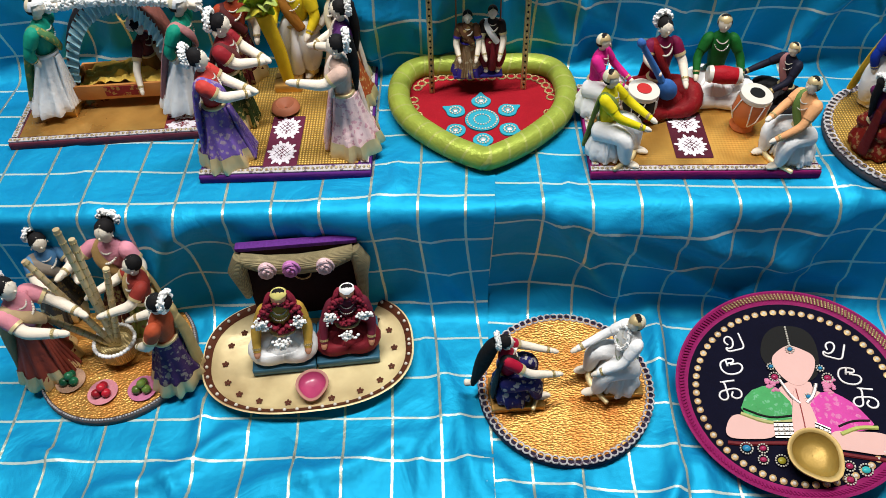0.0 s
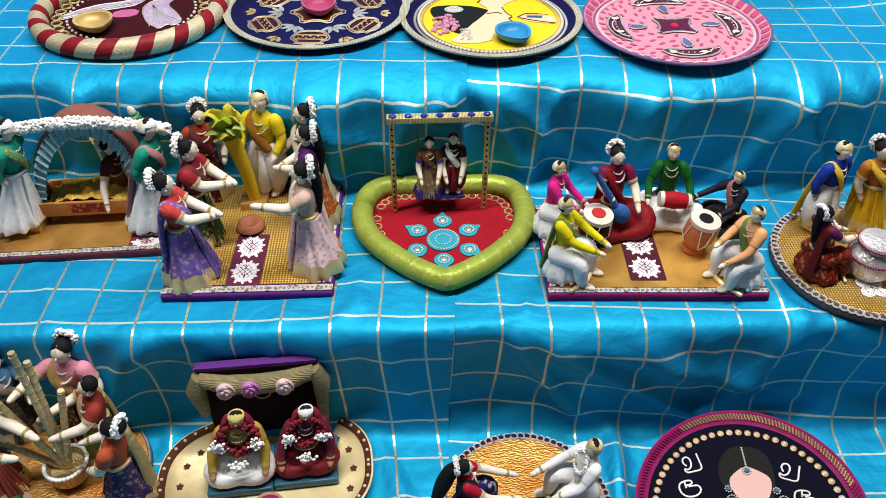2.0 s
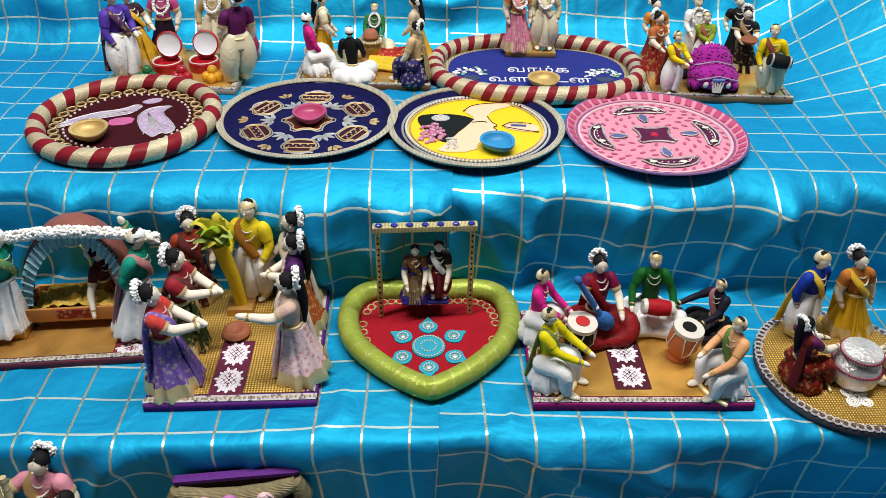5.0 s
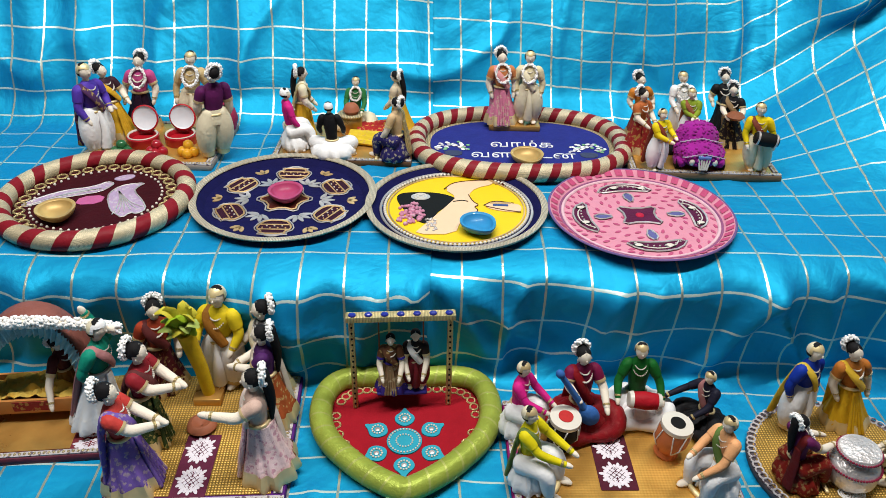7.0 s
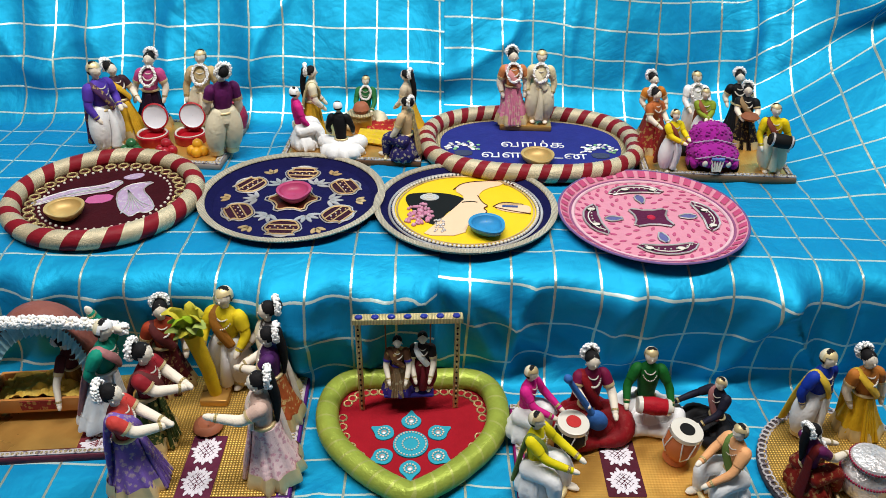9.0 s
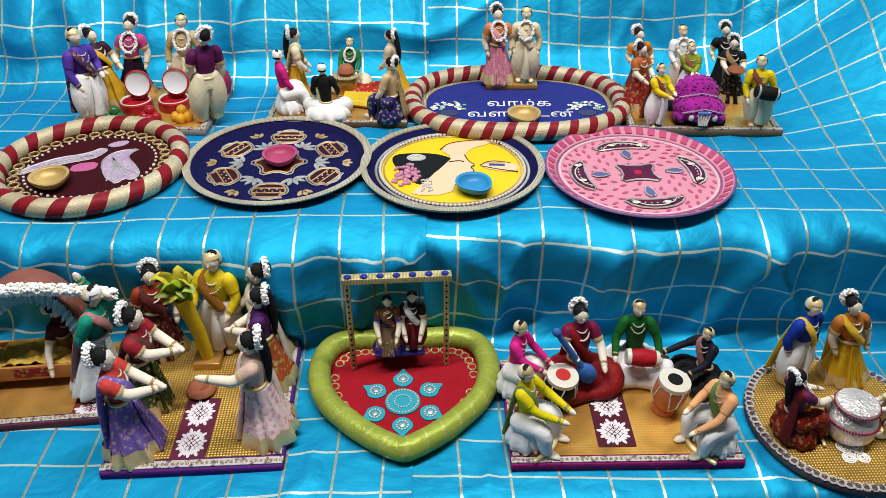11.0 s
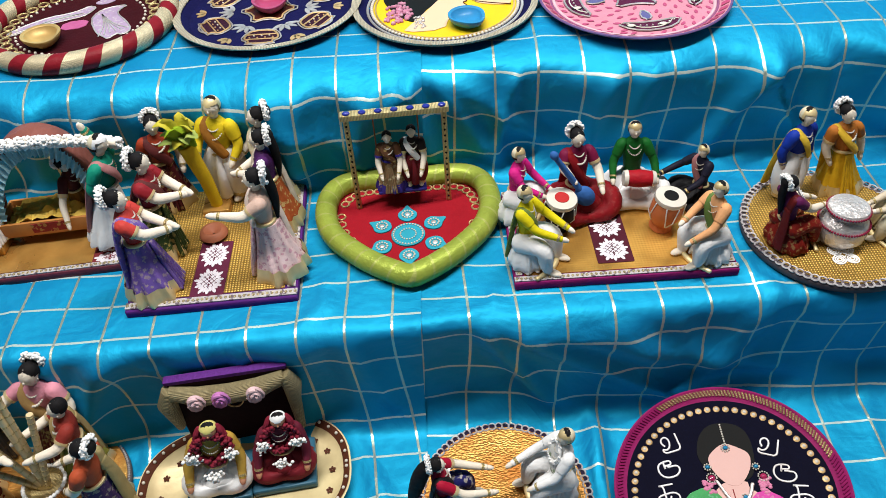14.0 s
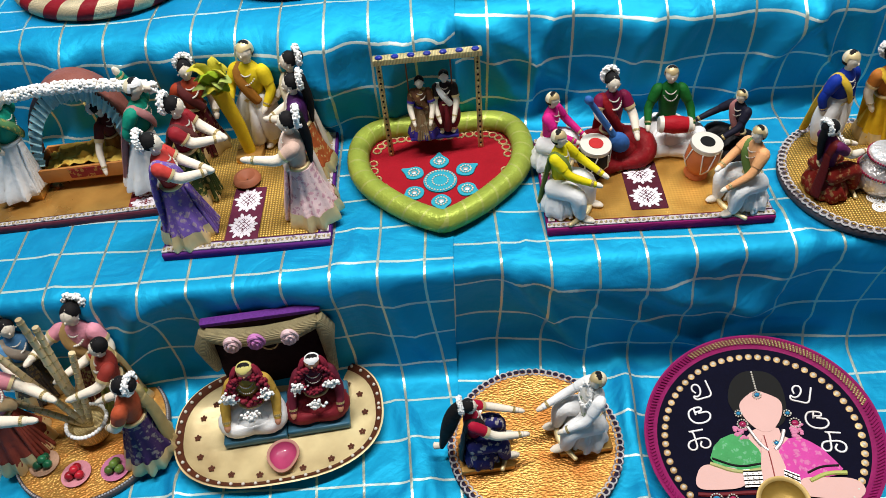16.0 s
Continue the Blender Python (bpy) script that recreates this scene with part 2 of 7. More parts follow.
# ---- mesh tools ----
class Shape:
    """Gathers verts and faces for one mesh, with a material for each face."""

    def __init__(self):
        self.v, self.f, self.m, self.mats = [], [], [], []

    def slot(self, mat):
        if mat not in self.mats:
            self.mats.append(mat)
        return self.mats.index(mat)

    def loft(self, rings, mat, closed=True, cap=True, loop=False):
        k, n, base = self.slot(mat), len(rings[0]), len(self.v)
        for r in rings:
            self.v.extend(tuple(p) for p in r)
        pairs = range(len(rings) if loop else len(rings) - 1)
        for i in pairs:
            a, b = base + i * n, base + ((i + 1) % len(rings)) * n
            for j in range(n if closed else n - 1):
                q = (j + 1) % n
                self.f.append((a + j, a + q, b + q, b + j))
                self.m.append(k)
        if cap and closed and not loop:
            self.f.append(tuple(base + j for j in reversed(range(n))))
            self.f.append(tuple(base + (len(rings) - 1) * n + j for j in range(n)))
            self.m += [k, k]
        return self

    def tube(self, pts, radii, mat, seg=8, loop=False, flat=1.0, twist=0.0):
        pts = [Vector(p) for p in pts]
        if isinstance(radii, (int, float)):
            radii = [radii] * len(pts)
        rings, side, n = [], None, len(pts)
        for i, p in enumerate(pts):
            a = pts[(i - 1) % n] if loop or i else p
            b = pts[(i + 1) % n] if loop or i < n - 1 else p
            d = (b - a).normalized()
            if side is None:
                side = d.cross(Vector((0, 0, 1)) if abs(d.z) < 0.95 else Vector((0, 1, 0))).normalized()
            side = (side - d * side.dot(d)).normalized()
            up = side.cross(d)
            rings.append([p + (side * math.cos(t) + up * math.sin(t) * flat) * radii[i] for t in (2 * math.pi * j / seg + twist * i for j in range(seg))])
        return self.loft(rings, mat, loop=loop)

    def limb(self, pts, radii, mat, seg=12, flat=1.0, times=2):
        """A tube with rounded bends."""
        p = [(Vector(a), r) for a, r in zip(pts, radii)]
        for _ in range(times):
            q = [p[0]]
            for (a, ra), (b, rb) in zip(p, p[1:]):
                q += [(a.lerp(b, 0.25), ra * 0.75 + rb * 0.25), (a.lerp(b, 0.75), ra * 0.25 + rb * 0.75)]
            p = q + [p[-1]]
        a, ra = p[0]
        z, rz = p[-1]
        d0, d1 = (p[1][0] - a).normalized(), (z - p[-2][0]).normalized()
        p = [(a - d0 * ra * 0.45, ra * 0.35), (a - d0 * ra * 0.25, ra * 0.8)] + p + [(z + d1 * rz * 0.25, rz * 0.8), (z + d1 * rz * 0.45, rz * 0.35)]
        return self.tube([v for v, _ in p], [r for _, r in p], mat, seg, flat=flat)

    def ball(self, c, r, mat, seg=12, rows=8, turn=None):
        c = Vector(c)
        r = (r, r, r) if isinstance(r, (int, float)) else r
        rings = []
        for i in range(rows + 1):
            t = math.pi * (0.02 + 0.96 * i / rows)
            ring = [Vector((r[0] * math.sin(t) * math.cos(a), r[1] * math.sin(t) * math.sin(a), -r[2] * math.cos(t))) for a in (2 * math.pi * j / seg for j in range(seg))]
            rings.append([c + (turn @ p if turn else p) for p in ring])
        return self.loft(rings, mat)

    def shell(self, c, r, pick, seg=24, rows=16):
        """A rounded shell whose material, or gap, is picked by direction."""
        base = len(self.v)
        for i in range(rows + 1):
            t = math.pi * (0.01 + 0.98 * i / rows)
            for j in range(seg):
                a = 2 * math.pi * j / seg
                self.v.append((c[0] + r[0] * math.sin(t) * math.cos(a), c[1] + r[1] * math.sin(t) * math.sin(a), c[2] + r[2] * math.cos(t)))
        for i in range(rows):
            t = math.pi * (0.01 + 0.98 * (i + 0.5) / rows)
            for j in range(seg):
                a = 2 * math.pi * (j + 0.5) / seg
                mat = pick(math.sin(t) * math.cos(a), math.sin(t) * math.sin(a), math.cos(t))
                if mat:
                    q = (j + 1) % seg
                    self.f.append((base + i * seg + j, base + (i + 1) * seg + j, base + (i + 1) * seg + q, base + i * seg + q))
                    self.m.append(self.slot(mat))
        return self

    def prism(self, outline, z0, z1, mat, edge=0.0):
        """A slab with an outline of (x, y), counter-clockwise, with softened rims."""
        if edge <= 0:
            return self.loft([[(x, y, z) for x, y in outline] for z in (z0, z1)], mat)
        cx = sum(p[0] for p in outline) / len(outline)
        cy = sum(p[1] for p in outline) / len(outline)
        big = max(math.hypot(x - cx, y - cy) for x, y in outline)
        s = 1 - edge / big
        inner = [(cx + (x - cx) * s, cy + (y - cy) * s) for x, y in outline]
        stack = ((inner, z0), (outline, z0 + edge), (outline, z1 - edge), (inner, z1))
        return self.loft([[(x, y, z) for x, y in o] for o, z in stack], mat)

    def data(self, name, smooth=True):
        me = bpy.data.meshes.new(name)
        me.from_pydata(self.v, [], self.f)
        for mat in self.mats:
            me.materials.append(mat)
        me.polygons.foreach_set("material_index", self.m)
        me.polygons.foreach_set("use_smooth", [smooth] * len(me.polygons))
        me.update()
        if smooth:
            me.set_sharp_from_angle(angle=radians(48))
        return me


STUFF = {"bead_ring", "scalloped_braid", "loop_braid", "lace_edging", "medallion", "leaf_patch", "rope_braid", "mirror_ring", "bead_cluster", "bead_row", "cord_trim", "bedding", "cord_drawing"}


def part(name, shape, parent, label="", at=None, smooth=True):
    ob = new(name, shape.data(name, smooth))
    ob.parent = parent
    if at is not None:
        ob.matrix_basis = at
    return tagged(ob, label, kind="stuff" if name in STUFF else "")


def thing(name, label, category, m, group=""):
    ob = new(name)
    ob.empty_display_size = 0.02
    ob.matrix_basis = m
    return tagged(ob, label, category, group)


def solo(name, shape, label, category, m, group="", kind="", smooth=True):
    ob = new(name, shape.data(name, smooth))
    ob.matrix_basis = m
    return tagged(ob, label, category, group, kind)


def circle(r, n=64, cx=0.0, cy=0.0, ry=None, turn=0.0):
    return [(cx + r * math.cos(turn + 2 * math.pi * i / n), cy + (ry or r) * math.sin(turn + 2 * math.pi * i / n)) for i in range(n)]


def box_outline(w, d, r=0.002, n=3):
    out = []
    for sx, sy, a0 in ((1, 1, 0), (-1, 1, 90), (-1, -1, 180), (1, -1, 270)):
        for i in range(n + 1):
            a = radians(a0 + 90 * i / n)
            out.append((sx * (w / 2 - r) + r * math.cos(a), sy * (d / 2 - r) + r * math.sin(a)))
    return out


def stadium(rx, ry, n=18, power=2.6):
    """A rounded oval between an ellipse and a box."""
    out = []
    for i in range(4 * n):
        a = 2 * math.pi * i / (4 * n)
        c, s = math.cos(a), math.sin(a)
        out.append((rx * math.copysign(abs(c) ** (2 / power), c), ry * math.copysign(abs(s) ** (2 / power), s)))
    return out


def heart_outline(w, d, n=96):
    """A heart with its tip towards -y and a shallow notch."""
    raw = []
    for i in range(n):
        t = math.pi / 2 - 2 * math.pi * i / n
        st, ct = math.sin(t), math.cos(t)
        x = math.copysign(abs(st) ** (1.0 if ct > 0 else 1.0 + 0.75 * min(1.0, -ct * 1.6)), st)
        y = 0.90 * ct - 0.17 * math.cos(2 * t) - 0.05 * math.cos(3 * t)
        raw.append((x, y))
    lo, hi = min(p[1] for p in raw), max(p[1] for p in raw)
    pts = [(x * w / 2, ((y - lo) / (hi - lo) - 0.5) * d) for x, y in raw]
    pts.reverse()
    return pts


def beads(shape, outline, z, r, mat, every, seg=6):
    """Small balls set along a closed outline."""
    pts = [Vector((x, y, 0)) for x, y in outline]
    pts.append(pts[0])
    left = 0.0
    for a, b in zip(pts, pts[1:]):
        L = (b - a).length
        while left < L and L > 0:
            p = a.lerp(b, left / L)
            shape.ball((p.x, p.y, z), r, mat, seg, 4)
            left += every
        left -= L


# ---- the room that closes the place ----
def slab(name, x0, x1, y0, y1, z0, z1, mat, label):
    s = Shape().prism([(x0, y0), (x1, y0), (x1, y1), (x0, y1)], z0, z1, mat)
    return tagged(new(name, s.data(name, False)), label, name.split("_")[0], kind="structure")


# unseen shell, added; its dark tones hold down the fill on risers
PLASTER = paint("room_plaster", (0.30, 0.29, 0.28), 0.9, 0, 0.06, 4.0, 0.1)
FLOORING = paint("floor_stone", (0.09, 0.08, 0.07), 0.4, 0, 0.2, 8.0, 0.05)
slab("floor", -2.2, 2.2, -2.2, 2.4, -0.12, -0.02, FLOORING, "plain dark floor, unseen, toned down to cut bounce light")
slab("ceiling", -2.2, 2.2, -2.2, 2.4, 3.3, 3.4, PLASTER, "plain grey ceiling, unseen, toned down to cut bounce light")
slab("wall_north", -2.2, 2.2, 2.3, 2.4, -0.02, 3.3, PLASTER, "plain grey wall behind the display, unseen, toned down to cut bounce light")
slab("wall_south", -2.2, 2.2, -2.3, -2.2, -0.02, 3.3, PLASTER, "plain grey wall, unseen, toned down to cut bounce light")
slab("wall_west", -2.3, -2.2, -2.2, 2.4, -0.02, 3.3, PLASTER, "plain grey wall, unseen, toned down to cut bounce light")
slab("wall_east", 2.2, 2.3, -2.2, 2.4, -0.02, 3.3, PLASTER, "plain grey wall, unseen, toned down to cut bounce light")

# ---- the stepped stand under its silk ----
Z0, Z1, Z2 = 0.0, 0.196, 0.391
Y1, Y2, YB = 0.715, 1.035, 1.60  # fronts of the two steps, foot of the back cloth
STAND = paint("stand_board", (0.3, 0.2, 0.12), 0.7)
s = Shape()
s.prism([(-1.6, Y1 + 0.03), (1.6, Y1 + 0.03), (1.6, YB + 0.02), (-1.6, YB + 0.02)], -0.02, Z1 - 0.03, STAND)
s.prism([(-1.6, Y2 + 0.03), (1.6, Y2 + 0.03), (1.6, YB + 0.02), (-1.6, YB + 0.02)], Z1 - 0.029, Z2 - 0.03, STAND)
tagged(new("stand", s.data("stand", False)), "stepped wooden stand hidden under blue silk", "display stand", kind="structure")


def profile(step):
    """Points (y, z) along the cloth from the front to the top of the back, with rounded steps."""
    raw = [(-0.35, Z0), (Y1 - 0.035, Z0 - 0.002), (Y1 - 0.012, Z0 + 0.030), (Y1 - 0.018, Z1 - 0.010), (Y1 - 0.008, Z1), (Y2 - 0.03, Z1),
           (Y2 - 0.010, Z1 + 0.03), (Y2 - 0.020, Z2 - 0.040), (Y2 - 0.008, Z2 - 0.010), (Y2 + 0.028, Z2), (YB - 0.06, Z2), (YB + 0.0, Z2 + 0.045), (YB + 0.17, Z2 + 0.35), (YB + 0.48, Z2 + 1.0)]
    out, i, carry = [], 0, 0.0
    for (ya, za), (yb, zb) in zip(raw, raw[1:]):
        L = math.hypot(yb - ya, zb - za)
        t = carry
        while t < L:
            out.append((ya + (yb - ya) * t / L, za + (zb - za) * t / L))
            t += step
        carry = t - L
    for _ in range(2):
        out = [out[0]] + [((a[0] + 2 * b[0] + c[0]) / 4, (a[1] + 2 * b[1] + c[1]) / 4) for a, b, c in zip(out, out[1:], out[2:])] + [out[-1]]
    return out


def smooth01(a, b, v):
    t = max(0.0, min(1.0, (v - a) / (b - a)))
    return t * t * (3 - 2 * t)


# pinch x, slant, width, depth, which face (1 and 2: risers, 3: back)
FOLDS = ((0.055, 0.15, 0.010, 0.016, 2), (0.085, 0.55, 0.012, 0.018, 2), (0.10, 1.05, 0.010, 0.014, 2), (0.015, -0.35, 0.012, 0.012, 2), (-0.10, -0.2, 0.014, 0.014, 2), (-0.17, 0.3, 0.010, 0.012, 2),
         (-0.36, 0.2, 0.016, 0.012, 2), (-0.48, -0.3, 0.014, 0.014, 2), (0.42, -0.4, 0.014, 0.012, 2), (0.60, -0.55, 0.012, 0.020, 2), (0.66, 0.2, 0.014, 0.016, 2), (0.78, 0.4, 0.02, 0.02, 2),
         (0.12, 0.6, 0.010, 0.012, 1), (0.14, 1.5, 0.010, 0.012, 1), (0.17, 2.6, 0.012, 0.010, 1), (0.30, 0.7, 0.016, 0.010, 1), (-0.36, -0.5, 0.014, 0.016, 1), (-0.45, 0.2, 0.014, 0.014, 1), (-0.06, 0.1, 0.014, 0.008, 1), (0.52, -0.6, 0.016, 0.012, 1),
         (0.66, 0.12, 0.012, 0.020, 3), (0.74, 0.35, 0.012, 0.022, 3), (0.82, 0.2, 0.014, 0.02, 3), (-0.30, 0.02, 0.010, 0.010, 3), (0.09, 0.0, 0.010, 0.010, 3), (-0.64, 0.1, 0.014, 0.016, 3), (-0.74, 0.1, 0.016, 0.02, 3))


# soft ridges on the level cloth: from, to, width, height
CREASES = ((-0.05, 0.66, 0.03, 0.40, 0.012, 0.010), (0.275, 0.66, 0.30, 0.42, 0.014, 0.016), (0.30, 0.52, 0.24, 0.38, 0.010, 0.010), (-0.365, 0.68, -0.345, 0.50, 0.010, 0.012),
           (-0.28, 0.49, -0.46, 0.40, 0.012, 0.011), (-0.06, 0.48, -0.26, 0.41, 0.014, 0.009), (0.02, 0.45, 0.12, 0.37, 0.012, 0.010), (-0.63, 0.56, -0.50, 0.45, 0.014, 0.012), (-0.02, 0.56, -0.05, 0.42, 0.009, 0.008),
           (0.16, 0.76, 0.12, 0.71, 0.008, 0.005), (-0.07, 0.80, -0.10, 0.72, 0.010, 0.004), (0.50, 0.78, 0.52, 0.70, 0.010, 0.006))


RESTS = ((-0.208, 0.608, 0.155, 0.095), (0.428, 0.524, 0.145, 0.145), (0.142, 0.552, 0.120, 0.120), (-0.50, 0.60, 0.15, 0.12))


def cloth_point(x, y, z, s, side):
    """A point of the silk, with its folds."""
    wall = smooth01(YB - 0.08, YB + 0.02, y) * smooth01(Z2, Z2 + 0.1, z)
    riser1 = smooth01(0.0, 0.04, z) * (1 - smooth01(Z1 - 0.03, Z1 - 0.002, z))
    riser2 = smooth01(Z1, Z1 + 0.05, z) * (1 - smooth01(Z2 - 0.03, Z2 - 0.002, z))
    nb = noise.noise(Vector((x * 3.1, s * 2.4, 1.7 + side)))
    nf = noise.noise(Vector((x * 9.0 + 0.6 * math.sin(s * 7), s * 4.0, 5.2 + side)))
    ridge = 1 - abs(noise.noise(Vector((x * 5.5 + s * 1.6, s * 3.0 - x * 1.2, 9.1 + side)))) * 2.2
    ridge = max(0.0, ridge) ** 6
    small = noise.noise(Vector((x * 15.0 - s * 5.0, s * 11.0 + x * 4.0, 2.7 + side)))
    dy = -riser1 * (0.012 * nb + 0.011 * nf + 0.008 * ridge) - riser2 * (0.004 + 0.016 * nb + 0.020 * nf + 0.018 * ridge + 0.008 * small) - riser1 * 0.006 * small
    dy += wall * (0.04 * nb + 0.018 * nf - 0.012 * ridge + 0.004 * small)
    # gathers that run down from where the cloth is pinched
    for xc, k, wd, am, which in FOLDS:
        amount, top_z = (riser1, Z1) if which == 1 else (riser2, Z2) if which == 2 else (wall, Z2 + 0.5)
        if amount > 0:
            d = (x - xc - k * (top_z - z)) / (1.5 * wd * math.sqrt(1 + k * k) * (0.8 + 2.2 * (top_z - z)))
            if abs(d) < 3:
                dy -= amount * am * math.exp(-d * d)
    # the back cloth swings forward at the far side
    swing = smooth01(0.63, 1.15, x - 0.10 * (z - Z2))
    dy -= wall * swing * 0.12
    dy -= wall * smooth01(-0.72, -1.2, x) * 0.25
    flat = max(0.0, 1 - riser1 - riser2 - wall)
    dz = flat * (0.0012 * small + 0.0022 * nf + 0.0035 * ridge * smooth01(0.1, 0.5, abs(nb) * 2))
    for fx0, fy0, fx1, fy1, wd, up in CREASES:
        ex, ey = fx1 - fx0, fy1 - fy0
        t = ((x - fx0) * ex + (y - fy0) * ey) / (ex * ex + ey * ey)
        if -0.2 < t < 1.2 and z < Z1 + 0.02:
            off = ((x - fx0) * ey - (y - fy0) * ex) / math.hypot(ex, ey) + 0.008 * math.sin(t * 7 + fx0 * 30)
            dz += flat * up * math.exp(-(off / wd) ** 2) * smooth01(-0.2, 0.15, t) * (1 - smooth01(0.85, 1.2, t))
    # the cloth lies flat under what stands on it
    if z < Z1 - 0.05 and y < Y1:
        for cx, cy, rx, ry in RESTS:
            q = math.hypot((x - cx) / rx, (y - cy) / ry)
            dz *= smooth01(0.98, 1.16, q)
    dz += swing * 0.34 * smooth01(1.12, YB + 0.02, y) * (1 - 0.7 * smooth01(Z2, Z2 + 0.9, z))
    if y < Y1 - 0.05:
        dz += 0.002 * nf
        away = smooth01(0.52, 0.40, y)
        dz += 0.004 * max(0, nf) * away + 0.010 * ridge * away + 0.012 * max(0.0, 1 - abs(noise.noise(Vector((x * 3.2 - y * 4.0, y * 3.0 + x * 2.0, 4.4)))) * 5.0) * away
    return Vector((x, y + dy, max(z + dz, -0.004)))


def arc_at(z_goal):
    """Length along the cloth up to a height on the first riser."""
    prof, s = profile(0.0105), 0.0
    for a, b in zip(prof, prof[1:]):
        s += math.hypot(b[0] - a[0], b[1] - a[1])
        if b[1] >= z_goal:
            return s
    return s


S_RISER = arc_at(0.1)
S_RISER_2 = arc_at(Z1 + 0.03)


def silk(name, x0, x1, side, lift, label):
    prof = profile(0.0090)
    nx = int((x1 - x0) / 0.0080)
    verts, uvs, faces = [], [], []
    s = 0.0
    for i, (y, z) in enumerate(prof):
        if i:
            s += math.hypot(y - prof[i - 1][0], z - prof[i - 1][1])
        for j in range(nx + 1):
            x = x0 + (x1 - x0) * j / nx
            seam = 0.03 + 0.05 * smooth01(0.9, 2.2, s) if side else 0.042 + 0.05 * smooth01(0.9, 2.2, s)
            xs = x + seam * (1 - abs(x) / 1.6)
            p = cloth_point(xs, y, z, s, 0)
            p.y -= lift
            p.z += lift * 0.5
            verts.append(p)
            wob = (0.06 + 0.08 * smooth01(1.0, 1.8, s)) * noise.noise(Vector((xs * 2.6, s * 2.6, 3.3 + side))) + 0.05 * noise.noise(Vector((xs * 8, s * 8, 8.3)))
            if side:
                line_x = 0.0885 + 0.0256 * smooth01(0.8, 1.25, s) + 0.031 * smooth01(1.3, 2.4, s)
                line_s = S_RISER + 0.055 - (xs - 0.107) * 0.055
            else:
                line_x = -0.0213 - 0.03 * smooth01(0.8, 1.25, s) + 0.010 * smooth01(1.3, 2.4, s)
                line_s = S_RISER + 0.095
            s_woven = s - 0.018 * smooth01(S_RISER, S_RISER + 0.12, s) - 0.018 * smooth01(S_RISER_2, S_RISER_2 + 0.20, s)
            uvs.append(((xs - line_x) / PITCH + 0.5 + wob, (s_woven - line_s) / 0.0615 + 0.5 + 1.3 * wob))
    n = nx + 1
    for i in range(len(prof) - 1):
        for j in range(nx):
            a = i * n + j
            faces.append((a, a + 1, a + n + 1, a + n))
    me = bpy.data.meshes.new(name)
    me.from_pydata(verts, [], faces)
    layer = me.uv_layers.new(name="weave")
    loops = np.empty(len(me.loops), dtype=np.int32)
    me.loops.foreach_get("vertex_index", loops)
    layer.data.foreach_set("uv", np.array(uvs, dtype=np.float32)[loops].ravel())
    me.polygons.foreach_set("use_smooth", [True] * len(me.polygons))
    me.materials.append(SILK)
    ob = new(name, me)
    return tagged(ob, label, "silk cloth", kind="structure")


silk("drape", -1.6, 0.0, 0, 0.004, "bright blue checked silk saree draped over the steps")
silk("drape", 0.0, 1.6, 1, 0.0, "bright blue checked silk length with silver stripes")

